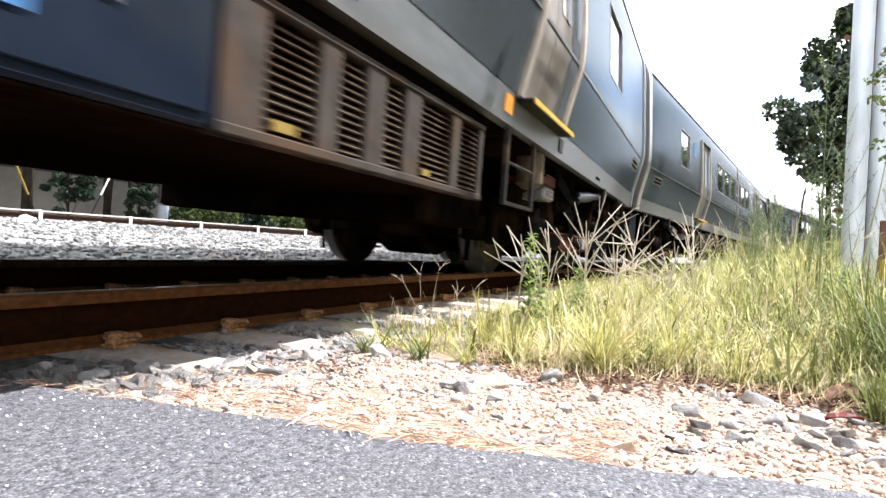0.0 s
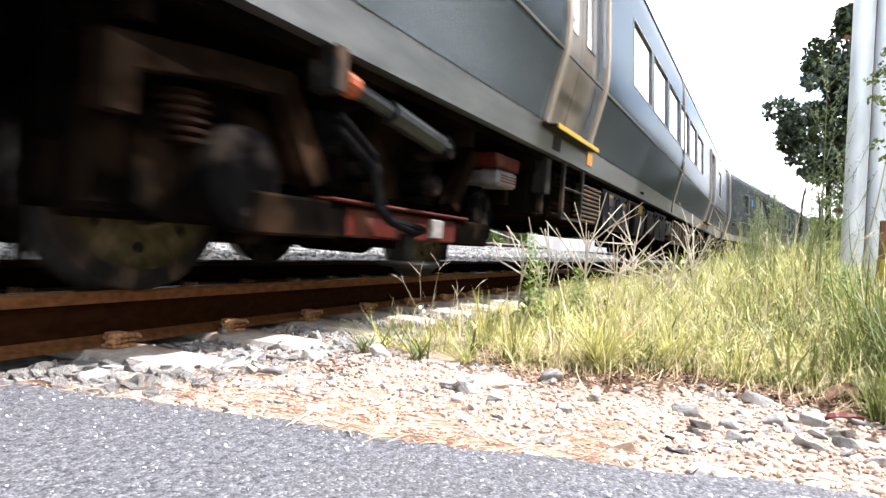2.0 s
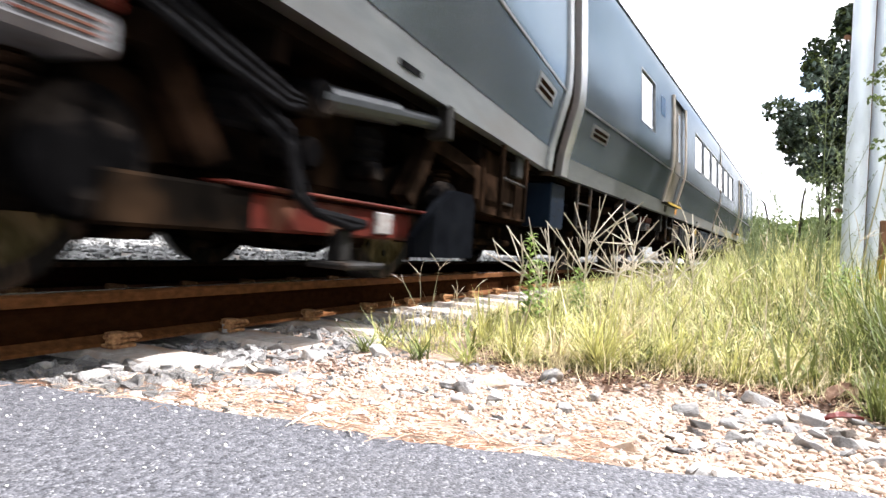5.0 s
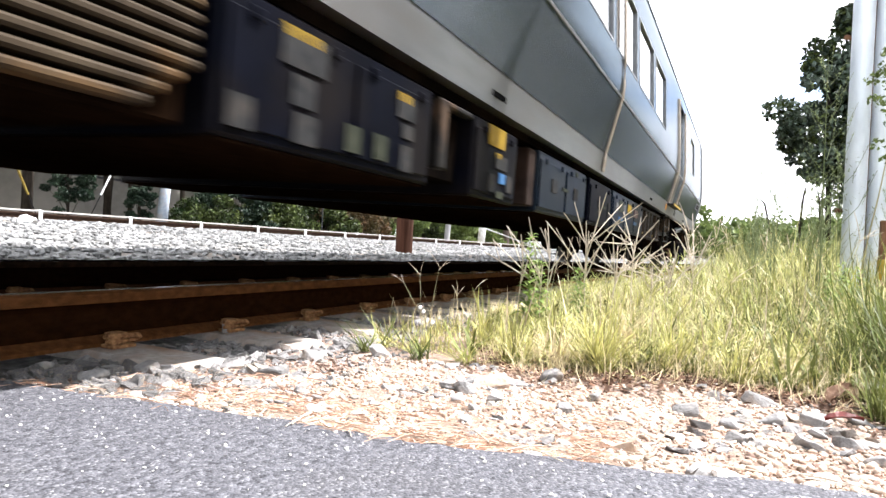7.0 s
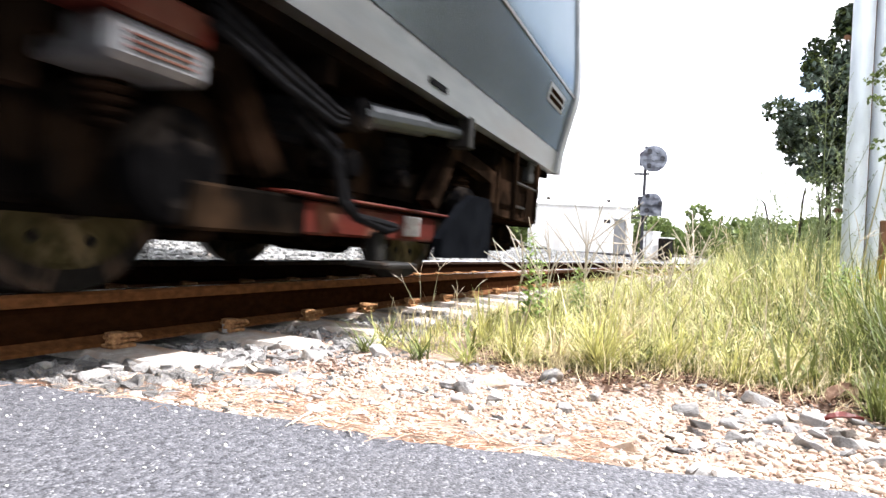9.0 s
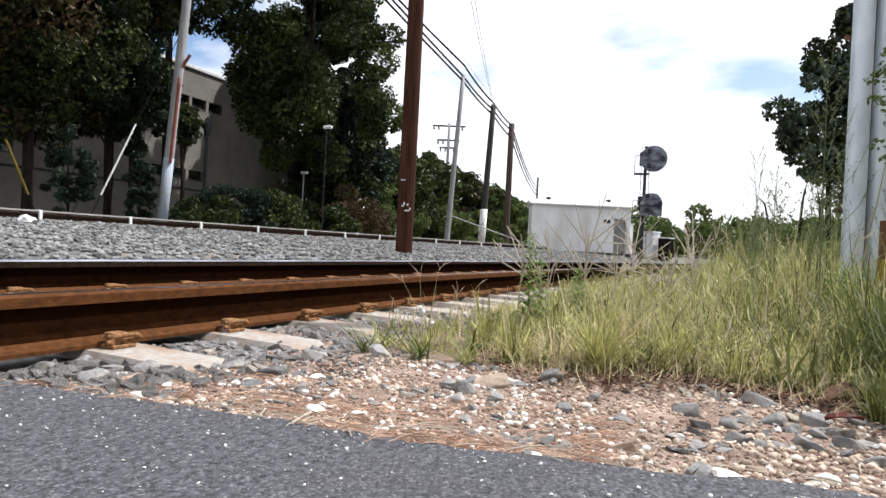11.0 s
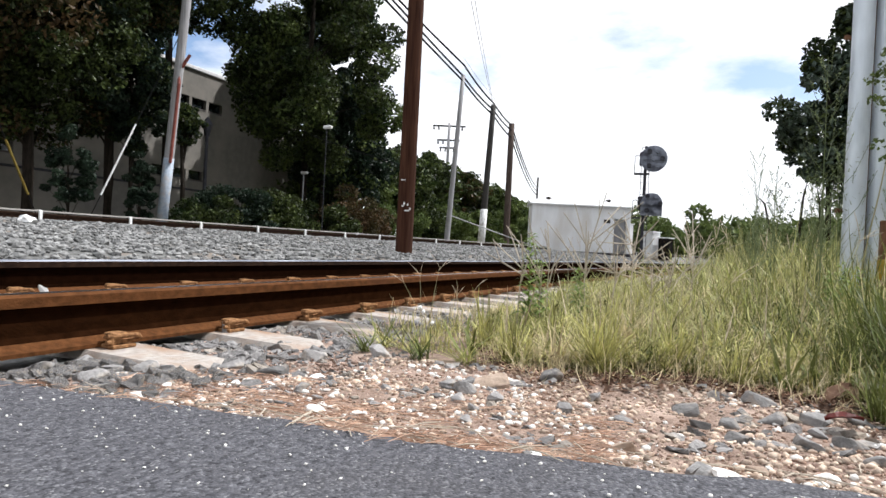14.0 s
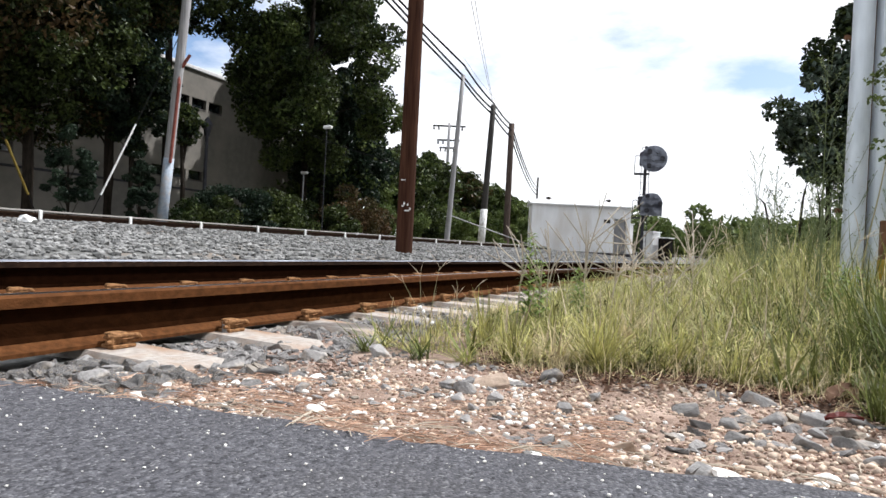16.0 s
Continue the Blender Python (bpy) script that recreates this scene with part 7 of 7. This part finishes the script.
def build_hut():
    a, c = Vector((35.2, 9.6, 0)), Vector((37.0, 4.5, 0))
    d = c - a
    L = d.length
    h = root("relay_hut", Matrix.Translation((a.x, a.y, 0.22)) @ Matrix.Rotation(math.atan2(d.y, d.x), 4, "Z"), "pale grey metal relay hut with a dark door", "hut")
    bm = bm_()
    box(bm, 0, 4.52, 0, 2.6, 0.12, 2.62, 0.01)
    box(bm, 5.20, L, 0, 2.6, 0.12, 2.62, 0.01)
    box(bm, 4.52, 5.20, 0, 2.6, 2.02, 2.62)
    box(bm, 4.52, 5.20, 0.18, 2.6, 0.12, 2.02)
    part("wall", bm, M["hut"], h)
    bm = bm_()
    box(bm, 4.54, 5.18, 0.12, 0.17, 0.14, 2.0, 0.01)
    dr = part("door", bm, M["grey_door"], h, "dark grey door")
    bm = bm_()
    rod(bm, (4.62, 0.12, 1.1), (4.62, 0.05, 1.1), 0.03)
    part("handle", bm, M["chrome"], dr)
    bm = bm_()
    v = [bm.verts.new(p) for p in ((-0.12, -0.15, 2.62), (L + 0.12, -0.15, 2.62), (L + 0.12, 1.3, 2.95), (-0.12, 1.3, 2.95), (-0.12, 2.75, 2.62), (L + 0.12, 2.75, 2.62), (-0.12, -0.15, 2.70), (L + 0.12, -0.15, 2.70), (L + 0.12, 1.3, 3.03), (-0.12, 1.3, 3.03), (-0.12, 2.75, 2.70), (L + 0.12, 2.75, 2.70))]
    for q in ((6, 7, 8, 9), (9, 8, 11, 10), (0, 1, 7, 6), (4, 5, 11, 10), (0, 6, 9, 3), (3, 9, 10, 4), (1, 2, 8, 7), (2, 5, 11, 8), (0, 3, 2, 1), (3, 4, 5, 2)):
        bm.faces.new([v[k] for k in q])
    part("roof", bm, M["hut_roof"], h, "pale pitched metal roof")
    bm = bm_()
    box(bm, -0.1, L + 0.1, -0.1, 2.7, -0.25, 0.12)
    part("plinth", bm, M["signal_black"], h)
    for x in np.arange(0.7, 4.2, 0.8):
        bm = bm_()
        box(bm, x, x + 0.03, -0.014, 0.002, 0.15, 2.6)
        part("seam", bm, M["hut"], h)
    for x, y in ((1.0, 1.3), (4.4, 1.3)):
        bm = bm_()
        rod(bm, (x, y, 2.98), (x, y, 3.08), 0.08)
        rod(bm, (x, y, 3.08), (x, y, 3.16), 0.2, 0.08)
        part("roof_vent", bm, M["grey_metal"], h)
    bm = bm_()
    box(bm, 3.95, 4.3, -0.01, -0.002, 1.75, 1.95)
    part("sign", bm, M["sticker"], h)
    # small cases beside it
    for x, y, w, hh, key, label in ((39.7, 5.15, 0.85, 1.85, "hut", "white signal equipment case beside the hut"), (36.2, 3.30, 0.75, 1.45, "hut", "pale signal case beside the mast"), (36.0, 2.55, 0.45, 1.2, "grey_metal", "narrow grey signal case")):
        t = root("signal_case", pose(x, y, ground_z(x, y), 0, 0, -30), label, "signal case", "signal cases")
        bm = box(bm_(), -w / 2, w / 2, -0.3, 0.3, 0.1, hh, 0.02)
        part("body", bm, M[key], t)
        bm = box(bm_(), -w / 2 - 0.04, w / 2 + 0.04, -0.36, 0.34, hh, hh + 0.06, 0.01)
        part("lid", bm, M["hut_roof"], t)
        bm = box(bm_(), -w / 2 + 0.08, w / 2 - 0.08, -0.25, 0.25, -0.1, 0.1)
        part("base", bm, M["concrete"], t)
        bm = box(bm_(), -w / 2 + 0.05, w / 2 - 0.05, -0.318, -0.302, 0.16, hh - 0.05, 0.004)
        part("door", bm, M[key], t)


build_hut()


def build_signal():
    x, y = 34.4, 3.60
    s = root("railway_signal", Matrix.Translation((x, y, ground_z(x, y))) @ Matrix.Rotation(radians(96), 4, "Z"), "black signal mast with two round target heads", "railway signal")
    bm = bm_()
    rod(bm, (0, 0, 0), (0, 0, 5.75), 0.085, 0.075, 14)
    rod(bm, (0, 0, 0), (0, 0, 0.35), 0.2, 0.12, 14)
    part("mast", bm, M["signal_black"], s)
    for z, full in ((5.1, True), (2.85, False)):
        bm = bm_()
        wide = 0.66 if full else 0.52
        rod(bm, (-0.38, 0.16, z), (-0.38, 0.20, z), wide, n=36)
        if not full:
            box(bm, -0.90, 0.14, 0.16, 0.20, z - 0.62, z)
        head = part("target", bm, M["signal_disc"], s, "weathered dark round target")
        for k in range(7):
            a = k * math.tau / 6
            r = 0.42 if k < 6 else 0
            bm = bm_()
            rod(bm, (r * math.cos(a) - 0.38, 0.10, z + r * math.sin(a)), (r * math.cos(a) - 0.38, 0.34, z + r * math.sin(a)), 0.11, 0.12, 14)
            part("lamp_hood", bm, M["signal_black" if k % 2 else "signal_disc"], head)
        bm = bm_()
        box(bm, -0.3, 0.3, -0.18, 0.14, z - 0.35, z + 0.35, 0.05)
        part("housing", bm, M["signal_black"], s)
    bm = bm_()
    for k in range(18):
        z = 0.6 + k * 0.3
        rod(bm, (-0.2, -0.12, z), (0.2, -0.12, z), 0.014, n=6)
    for e in (-0.2, 0.2):
        rod(bm, (e, -0.12, 0.3), (e, -0.12, 5.7), 0.016, n=6)
    part("ladder", bm, M["signal_black"], s)
    for z in (4.35, 2.1):
        bm = bm_()
        box(bm, -0.2, 0.55, -0.6, 0.12, z, z + 0.04)
        rod(bm, (0.52, 0.1, z), (0.52, 0.1, z + 0.9), 0.02, n=6)
        rod(bm, (0.0, 0.1, z + 0.9), (0.52, 0.1, z + 0.9), 0.02, n=6)
        part("platform", bm, M["signal_black"], s)


build_signal()


# ---- poles and wires ----
def pole(name, x, y, h, r0, r1, key, label, lean=(0, 0), extras=()):
    z = ground_z(x, y)
    p = root(name, pose(x, y, z), label, "utility pole", "utility poles along the tracks")
    bm = bm_()
    tube(bm, [(lean[0] * q, lean[1] * q, h * q) for q in (-0.03, 0.0, 0.25, 0.5, 0.75, 1.0)], [r0 + (r1 - r0) * q for q in (0, 0, 0.25, 0.5, 0.75, 1)], 14)
    part("shaft", bm, M[key], p, smooth=True)
    for part_name, z0, z1, extra, key2, lab in extras:
        bm = bm_()
        a, c = z0 / h, z1 / h
        tube(bm, [(lean[0] * a, lean[1] * a, z0), (lean[0] * (a + c) / 2, lean[1] * (a + c) / 2, (z0 + z1) / 2), (lean[0] * c, lean[1] * c, z1)], [r0 + (r1 - r0) * q + extra for q in (a, (a + c) / 2, c)], 14)
        part(part_name, bm, M[key2], p, lab, smooth=True)
    return p


def build_poles():
    x, y = 12.05, 5.95
    near = pole("utility_pole", x, y, 11.0, 0.178, 0.15, "wood_pole", "dark reddish creosoted wooden utility pole with painted white marks", extras=())
    for i, (u, z, w, h) in enumerate(((-0.07, 1.02, 0.05, 0.025), (0.03, 1.05, 0.03, 0.05), (-0.04, 1.07, 0.03, 0.05), (0.02, 0.93, 0.10, 0.03), (0.08, 0.97, 0.03, 0.05), (-0.08, 1.55, 0.10, 0.02))):
        bm = bm_()
        ang = math.atan2(-y, -x) + u / 0.17
        box(bm, -0.003, 0.003, -w / 2, w / 2, -h / 2, h / 2, m=Matrix.Translation((0.176 * math.cos(ang), 0.176 * math.sin(ang), z - 0.05)) @ Matrix.Rotation(ang, 4, "Z"))
        part("paint_mark", bm, M["white_paint"], near)
    x, y = 15.1, 15.8
    lean = RIGHT * 0.85
    left = pole("utility_pole", x, y, 13.4, 0.15, 0.125, "grey_pole", "leaning grey wooden pole with a pale sheath and red conduit", lean=(lean.x, lean.y), extras=(("sheath", 0.0, 2.3, 0.012, "sheath", "pale blue-grey base sheath"),))
    bm = bm_()
    near_side = -Vector((x, y, 0)).normalized()
    off = near_side * 0.175 + Vector((near_side.y, -near_side.x, 0)) * -0.05
    tube(bm, [Vector((lean.x * q, lean.y * q, 13.4 * q)) + off * (1 if q < 0.36 else 0.2) + (RIGHT * 0.28 if q > 0.40 else Vector()) for q in (0.16, 0.22, 0.28, 0.34, 0.37, 0.41)], 0.05, 8)
    part("conduit", bm, M["conduit_red"], left, "dull red riser conduit")
    pole("utility_pole", 31.6, 13.15, 9.0, 0.15, 0.11, "grey_pole", "pale weathered wooden utility pole", lean=(RIGHT.x * 0.45, RIGHT.y * 0.45))
    pole("utility_pole", 37.7, 13.4, 8.9, 0.21, 0.16, "black_pole", "black tarred utility pole with a white lower sheath", lean=(RIGHT.x * 0.35, RIGHT.y * 0.35), extras=(("sheath", 0, 2.5, 0.02, "white_paint", "white base sheath"),))
    pole("utility_pole", 45.0, 14.1, 9.2, 0.24, 0.20, "dark_pole", "dark brown wooden utility pole")
    pole("utility_pole", 55.3, 23.3, 11.5, 0.16, 0.12, "grey_pole", "grey utility pole with crossarms", extras=())
    for z, half in ((11.15, 1.5), (9.85, 1.05), (9.15, 0.8)):
        bm = bm_()
        box(bm, -0.07, 0.07, -half, half, z, z + 0.14, 0.01)
        for q in (half - 0.1, half - 0.55, 0.3 - half):
            rod(bm, (0, q, z - 0.28), (0, q, z + 0.02), 0.09, 0.05)
        arm = part("crossarm", bm, M["black_pole"], bpy.data.objects["utility_pole.005"] if "utility_pole.005" in bpy.data.objects else None, m=pose(0, 0, 0, 0, 0, 20))
    pole("utility_pole", 85.0, 22.6, 10.0, 0.17, 0.12, "black_pole", "distant dark utility pole")

    def wire(a, b, sag, r, key, label="black overhead line between poles"):
        bm = bm_()
        a, b = Vector(a), Vector(b)
        tube(bm, [a.lerp(b, k / 14) - Vector((0, 0, sag * 4 * (k / 14) * (1 - k / 14))) for k in range(15)], r, 5)
        tagged(part("overhead_line", bm, M[key]), label, "cable", "overhead lines")

    tops = [(15.1 + lean.x, 15.8 + lean.y, 13.4), (31.6 + RIGHT.x * 0.45, 13.15 + RIGHT.y * 0.45, 9.0), (37.7 + RIGHT.x * 0.35, 13.4 + RIGHT.y * 0.35, 8.9), (45.0, 14.1, 9.0), (85.0, 22.6, 9.9)]
    heights = ((13.5, 9.8, 9.15, 9.2, 8.7), (13.75, 9.2, 8.75, 8.85, 8.2), (13.35, 8.95, 8.45, 8.35, 7.7))
    for row in heights:
        for k in range(4):
            (ax, ay, _), (bx, by, _) = tops[k], tops[k + 1]
            wire((ax, ay, row[k]), (bx, by, row[k + 1]), (0.12, 0.12, 0.12, 0.7)[k], 0.05, "wire")
    for k in range(1, 4):
        (ax, ay, _), (bx, by, _) = tops[k], tops[k + 1]
        wire((ax, ay, heights[0][k] + 0.35), (bx, by, heights[0][k + 1] + 0.35), 0.1, 0.014, "wire_pale", "thin pale overhead line")
    # two pale lines that come down from overhead to the black pole
    for ang, q in ((23.5, 0.0), (22.9, 0.15)):
        n, f = Vector((*spot(ang, 14), 7.75)), Vector((37.85, 13.1, 9.0 + q))
        wire(n + (n - f) * 0.35, f, 0.3, 0.012, "wire_pale", "thin pale overhead line")
    # guy wires and their sleeves
    for low, high, key, label in (((*spot(50.69, 21.0), 1.2), (*spot(48.48, 21.4), 3.38), "white_paint", "guy wire with a white plastic guard"),
                                  ((*spot(55.44, 19.0), 0.99), (*spot(56.98, 18.7), 2.24), "yellow_faded", "guy wire with a yellow plastic guard")):
        low, high = Vector(low), Vector(high)
        d = (high - low).normalized()
        foot = low - d * ((low.z - ground_z(low.x, low.y)) / d.z + 0.1)
        g = root("guy_wire", Matrix.Translation(foot), label, "guy wire")
        bm = bm_()
        rod(bm, (0, 0, 0), (high - foot) + d * (5.6 if key == "white_paint" else 9.0), 0.012, n=6)
        part("strand", bm, M["wire"], g)
        bm = bm_()
        rod(bm, low - foot, high - foot, 0.028, n=10)
        part("guard", bm, M[key], g, "plastic guard")
    # small lamp and white posts under the big tree
    for ang, dist, z0, z1, r in ((35.2, 29.6, 0.0, 3.0, 0.03), (33.45, 24.5, 0.0, 4.05, 0.014)):
        x, y = spot(ang, dist)
        lp = root("yard_lamp", pose(x, y, ground_z(x, y)), "thin post with a small white lamp head", "lamp post", "lamps under the trees")
        bm = rod(bm_(), (0, 0, z0), (0, 0, z1), r, n=8)
        part("post", bm, M["grey_pole" if z1 < 3.5 else "signal_black"], lp)
        bm = bm_()
        box(bm, -0.07, 0.07, -0.22, 0.14, z1, z1 + 0.12, 0.03)
        part("lamp_head", bm, M["white_paint"], lp, "white lamp head")
    wire((11.92, 6.1, 1.87), (27.8, 23.9, 7.9), 0.35, 0.008, "wire", "thin dark service cable from the pole to the building")
    a = Vector((31.8, 13.1, 1.9))
    wire(a, (37.0, 9.2, 0.3), 0, 0.03, "wire_pale", "slanting pale guy line")


build_poles()


def build_mast():
    """The galvanised crossing mast at the road, with its conduit and a rusty post."""
    m = root("crossing_mast", pose(5.40 - 0.018 * RIGHT.x, -0.89 - 0.018 * RIGHT.y, -0.28), "tall galvanised steel crossing mast with a conduit beside it", "mast")
    bm = bm_()
    rod(bm, (0, 0, 0), (0, 0, 5.5), 0.07, n=28)
    part("tube", bm, M["galvanised"], m, smooth=False)
    bm = bm_()
    rod(bm, RIGHT * 0.083 + Vector((0.03, 0, 0)), RIGHT * 0.083 + Vector((0.03, 0, 5.5)), 0.014, n=12)
    part("conduit", bm, M["rust_edge"], m, "thin rusty conduit")
    bm = bm_()
    rod(bm, RIGHT * 0.162, RIGHT * 0.162 + Vector((0, 0, 5.5)), 0.066, n=24)
    part("second_tube", bm, M["galvanised"], m, smooth=False)
    for z in (0.9, 2.15, 3.4):
        bm = bm_()
        box(bm, -0.08, 0.24, -0.012, 0.012, z, z + 0.03, m=Matrix.Rotation(math.atan2(RIGHT.y, RIGHT.x), 4, "Z") @ Matrix.Translation((0, 0.085, 0)))
        part("strap", bm, M["rust_edge"], m)
    p = root("marker_post", Matrix.Translation(Vector((*spot(-11.22, 5.05), -0.28))), "rusty steel post with a yellow band", "post")
    bm = box(bm_(), -0.03, 0.03, -0.03, 0.03, 0, 0.82, 0.004)
    part("post", bm, M["rust_edge"], p)
    bm = box(bm_(), -0.034, 0.034, -0.034, 0.034, 0.44, 0.57, 0.004)
    part("band", bm, M["yellow"], p)


build_mast()


def build_climber():
    """A leafy weed that climbs the mast."""
    x, y = spot(-10.3, 5.15)
    rng = np.random.default_rng(91)
    z = ground_z(x, y)
    stem = [(0.04 * math.sin(q * 7), 0.05 * math.sin(q * 5 + 1) - 0.03 * q, 1.9 * q) for q in np.linspace(0, 1, 9)]
    w = tagged(part("climbing_weed", tube(bm_(), stem, [0.007 - 0.0055 * i / 8 for i in range(9)], 6), M["stalk"], m=pose(x, y, z)), "leafy green weed climbing before the galvanised mast", "weed")
    clumps = [(rng.normal(0, 0.04), rng.normal(-0.08, 0.07), rng.uniform(1.25, 1.85), 0.06) for _ in range(12)]
    clumps += [(px, py, pz, 0.04) for px, py, pz in stem[5:]]
    crown_mesh(clumps, 300, 0.036, rng, "foliage", M["shrub"], w)


build_climber()


# ---- small loose things ----
def leaf_thing(name, l, w, key, label, m, category="leaf"):
    bm = bm_()
    rows = []
    for k in range(7):
        q = k / 6
        half = w * 0.5 * math.sin(math.pi * min(0.98, q * 0.9 + 0.08)) * (1 + 0.25 * (k % 2))
        rows.append([bm.verts.new((s * half, 0.2 * w * abs(s) + 0.1 * l * math.sin(q * 3), l * q)) for s in (-1, 0, 1)])
    for a, b in zip(rows, rows[1:]):
        for j in range(2):
            bm.faces.new((a[j], a[j + 1], b[j + 1], b[j]))
    bmesh.ops.solidify(bm, geom=bm.faces, thickness=0.0012)
    return tagged(part(name, bm, M[key], m=m), label, category)


LEAF = leaf_thing("feather", 0.088, 0.030, "litter_white", "pale ragged feather blown up between the rails", pose(1.845, 2.5, -0.13), "feather")
leaf_thing("dead_leaf", 0.11, 0.07, "dead_leaf", "large dry brown leaf at the foot of the grass", pose(2.45, -0.36, -0.215, 62, 10, 40))
leaf_thing("dead_leaf", 0.11, 0.07, "dead_leaf", "curled dry brown leaf at the foot of the grass", pose(2.55, -0.44, -0.22, 70, -20, 110))
leaf_thing("wrapper", 0.10, 0.05, "litter_red", "crumpled dark red wrapper on the verge", pose(2.12, -0.30, -0.205, 86, 0, 12), "litter")


def build_litter():
    for x, y, s, seed in ((2.80, -0.57, 0.12, 1), (2.92, -0.63, 0.10, 2), (5.9, 9.6, 0.22, 3), (6.9, 10.0, 0.26, 4)):
        bm = bm_()
        bmesh.ops.create_icosphere(bm, subdivisions=2, radius=0.5)
        for v in bm.verts:
            v.co *= s * (1 + 0.7 * noise.noise(v.co * 4 + Vector((seed, 0, 0))))
            v.co.z *= 0.55
        tagged(part("crumpled_bag", bm, M["litter_white"], m=pose(x, y, ground_z(x, y) + s * 0.18)), "crumpled white plastic litter", "litter")


build_litter()


def build_leaf_litter():
    """Dark scraps of dead leaf and bark along the foot of the grass."""
    rng = np.random.default_rng(15)
    k = 2600
    y = np.where(rng.uniform(0, 1, k) < 0.75, rng.uniform(-0.75, 0.35, k), rng.uniform(0.3, 1.2, k))
    x = grass_edge(y) + rng.normal(-0.10, 0.13, k)
    p = np.asarray(on_ground(x, y, 0.006)) + np.stack([np.zeros(k), np.zeros(k), rng.uniform(0, 0.008, k)], 1)
    a, l, w = rng.uniform(0, math.tau, k), rng.uniform(0.006, 0.024, k), rng.uniform(0.003, 0.010, k)
    u = np.stack([np.cos(a), np.sin(a), rng.normal(0, 0.25, k)], 1) * l[:, None]
    v = np.stack([-np.sin(a), np.cos(a), rng.normal(0, 0.25, k)], 1) * w[:, None]
    lift = np.stack([np.zeros(k), np.zeros(k), 0.3 * w], 1)
    quad = np.stack([p - u, p + v + lift, p + u, p - v + lift], 1).reshape(-1, 3)
    f = np.arange(k * 4).reshape(-1, 4)
    tagged(mesh("leaf_litter", quad.tolist(), np.concatenate([f[:, [0, 1, 2]], f[:, [0, 2, 3]]]).tolist(), M["litter_brown"]), "dark brown scraps of dead leaf at the foot of the grass", "leaf litter", kind="stuff")


build_leaf_litter()


def build_twigs():
    """Broken straws and twigs lying along the asphalt's edge."""
    r = random.Random(12)
    for _ in range(64):
        y = r.uniform(-0.35, 1.0) if r.random() < 0.4 else r.uniform(0.3, 1.55)
        x = float(road_edge(y)) + r.uniform(-0.05, 0.34) * r.random()
        l, a = r.uniform(0.02, 0.09), r.gauss(1.7, 0.6)
        z = (ground_z(x, y) + 0.012) if x > road_edge(y) + 0.03 else -0.196
        bm = tube(bm_(), [(-l, 0, 0), (0, r.uniform(-0.006, 0.006), 0.004), (l, 0, 0.001)], [0.0012, 0.0018, 0.001], 5)
        tagged(part("fallen_twig", bm, M["twig"], m=pose(x, y, z, 0, 0, math.degrees(a))), "thin pale broken twig on the ground", "twig", "fallen twigs")


build_twigs()


# ---- what moves ----
SHIFT = ((0, -0.05), (1, 0.0), (3, 0.0), (4, -0.08), (5.2, -0.33), (6.3, -0.51), (7.0, -0.45), (7.5, -0.42), (8.0, -0.14), (8.4, -0.02), (9, 0), (16, 0))


def travelled(t):
    """Place along the track of the last car's middle: the train gathers speed."""
    base = -6.159 + 6.643 * (9 - t) - 0.0444 * (9 - t) ** 2
    ts = [a for a, _ in SHIFT]
    return base + sum(float(np.interp(t + d, ts, [b for _, b in SHIFT])) for d in (-0.4, -0.2, 0, 0.2, 0.4)) / 5


def car_pose(s):
    """A car whose bogie centres lie on the track, leaning with its cant."""
    a, b = at(s - TRUCK, GAUGE / 2), at(s + TRUCK, GAUGE / 2)
    turn = math.atan2(b.y - a.y, b.x - a.x)
    mid = (a + b) / 2
    mid.z = CANT / 2
    return Matrix.Translation(mid) @ Matrix.Rotation(turn, 4, "Z") @ Matrix.Rotation(math.atan2(CANT, GAUGE), 4, "X")


def motions():
    steps = [i / 15 for i in range(241)]
    roll = [(t, (travelled(t) - travelled(0)) / WHEEL_R) for t in steps]
    for car, behind in zip(CARS, (0, 1, 2)):
        walk(car, [(i / 4, car_pose(travelled(i / 4) - PITCH_CAR * behind)) for i in range(65)])
        for ob in car.children_recursive:
            if ob.name.startswith("wheelset"):
                at_ = ob.matrix_basis.translation.copy()
                walk(ob, [(t, Matrix.Translation(at_) @ Matrix.Rotation(a, 4, "Y")) for t, a in roll])
    tip = Vector((1.872, 2.50, -0.068))
    walk(LEAF, [(t, Matrix.Translation(tip + Vector((dx, 0, dz))) @ Matrix.Rotation(radians(a), 4, "Y"))
                for t, dx, dz, a in ((0, -0.04, -0.11, -86), (13.5, -0.04, -0.11, -86), (13.7, -0.035, -0.02, -78), (13.9, -0.03, 0.005, -60), (14.1, -0.01, 0.0, -36), (14.3, 0, 0.0, -22),
                                     (14.5, 0.025, 0.0, -8), (14.7, 0.05, -0.012, 8), (14.8, 0.06, -0.05, 40), (14.9, 0.07, -0.11, 86), (16.0, 0.07, -0.11, 86))])


motions()
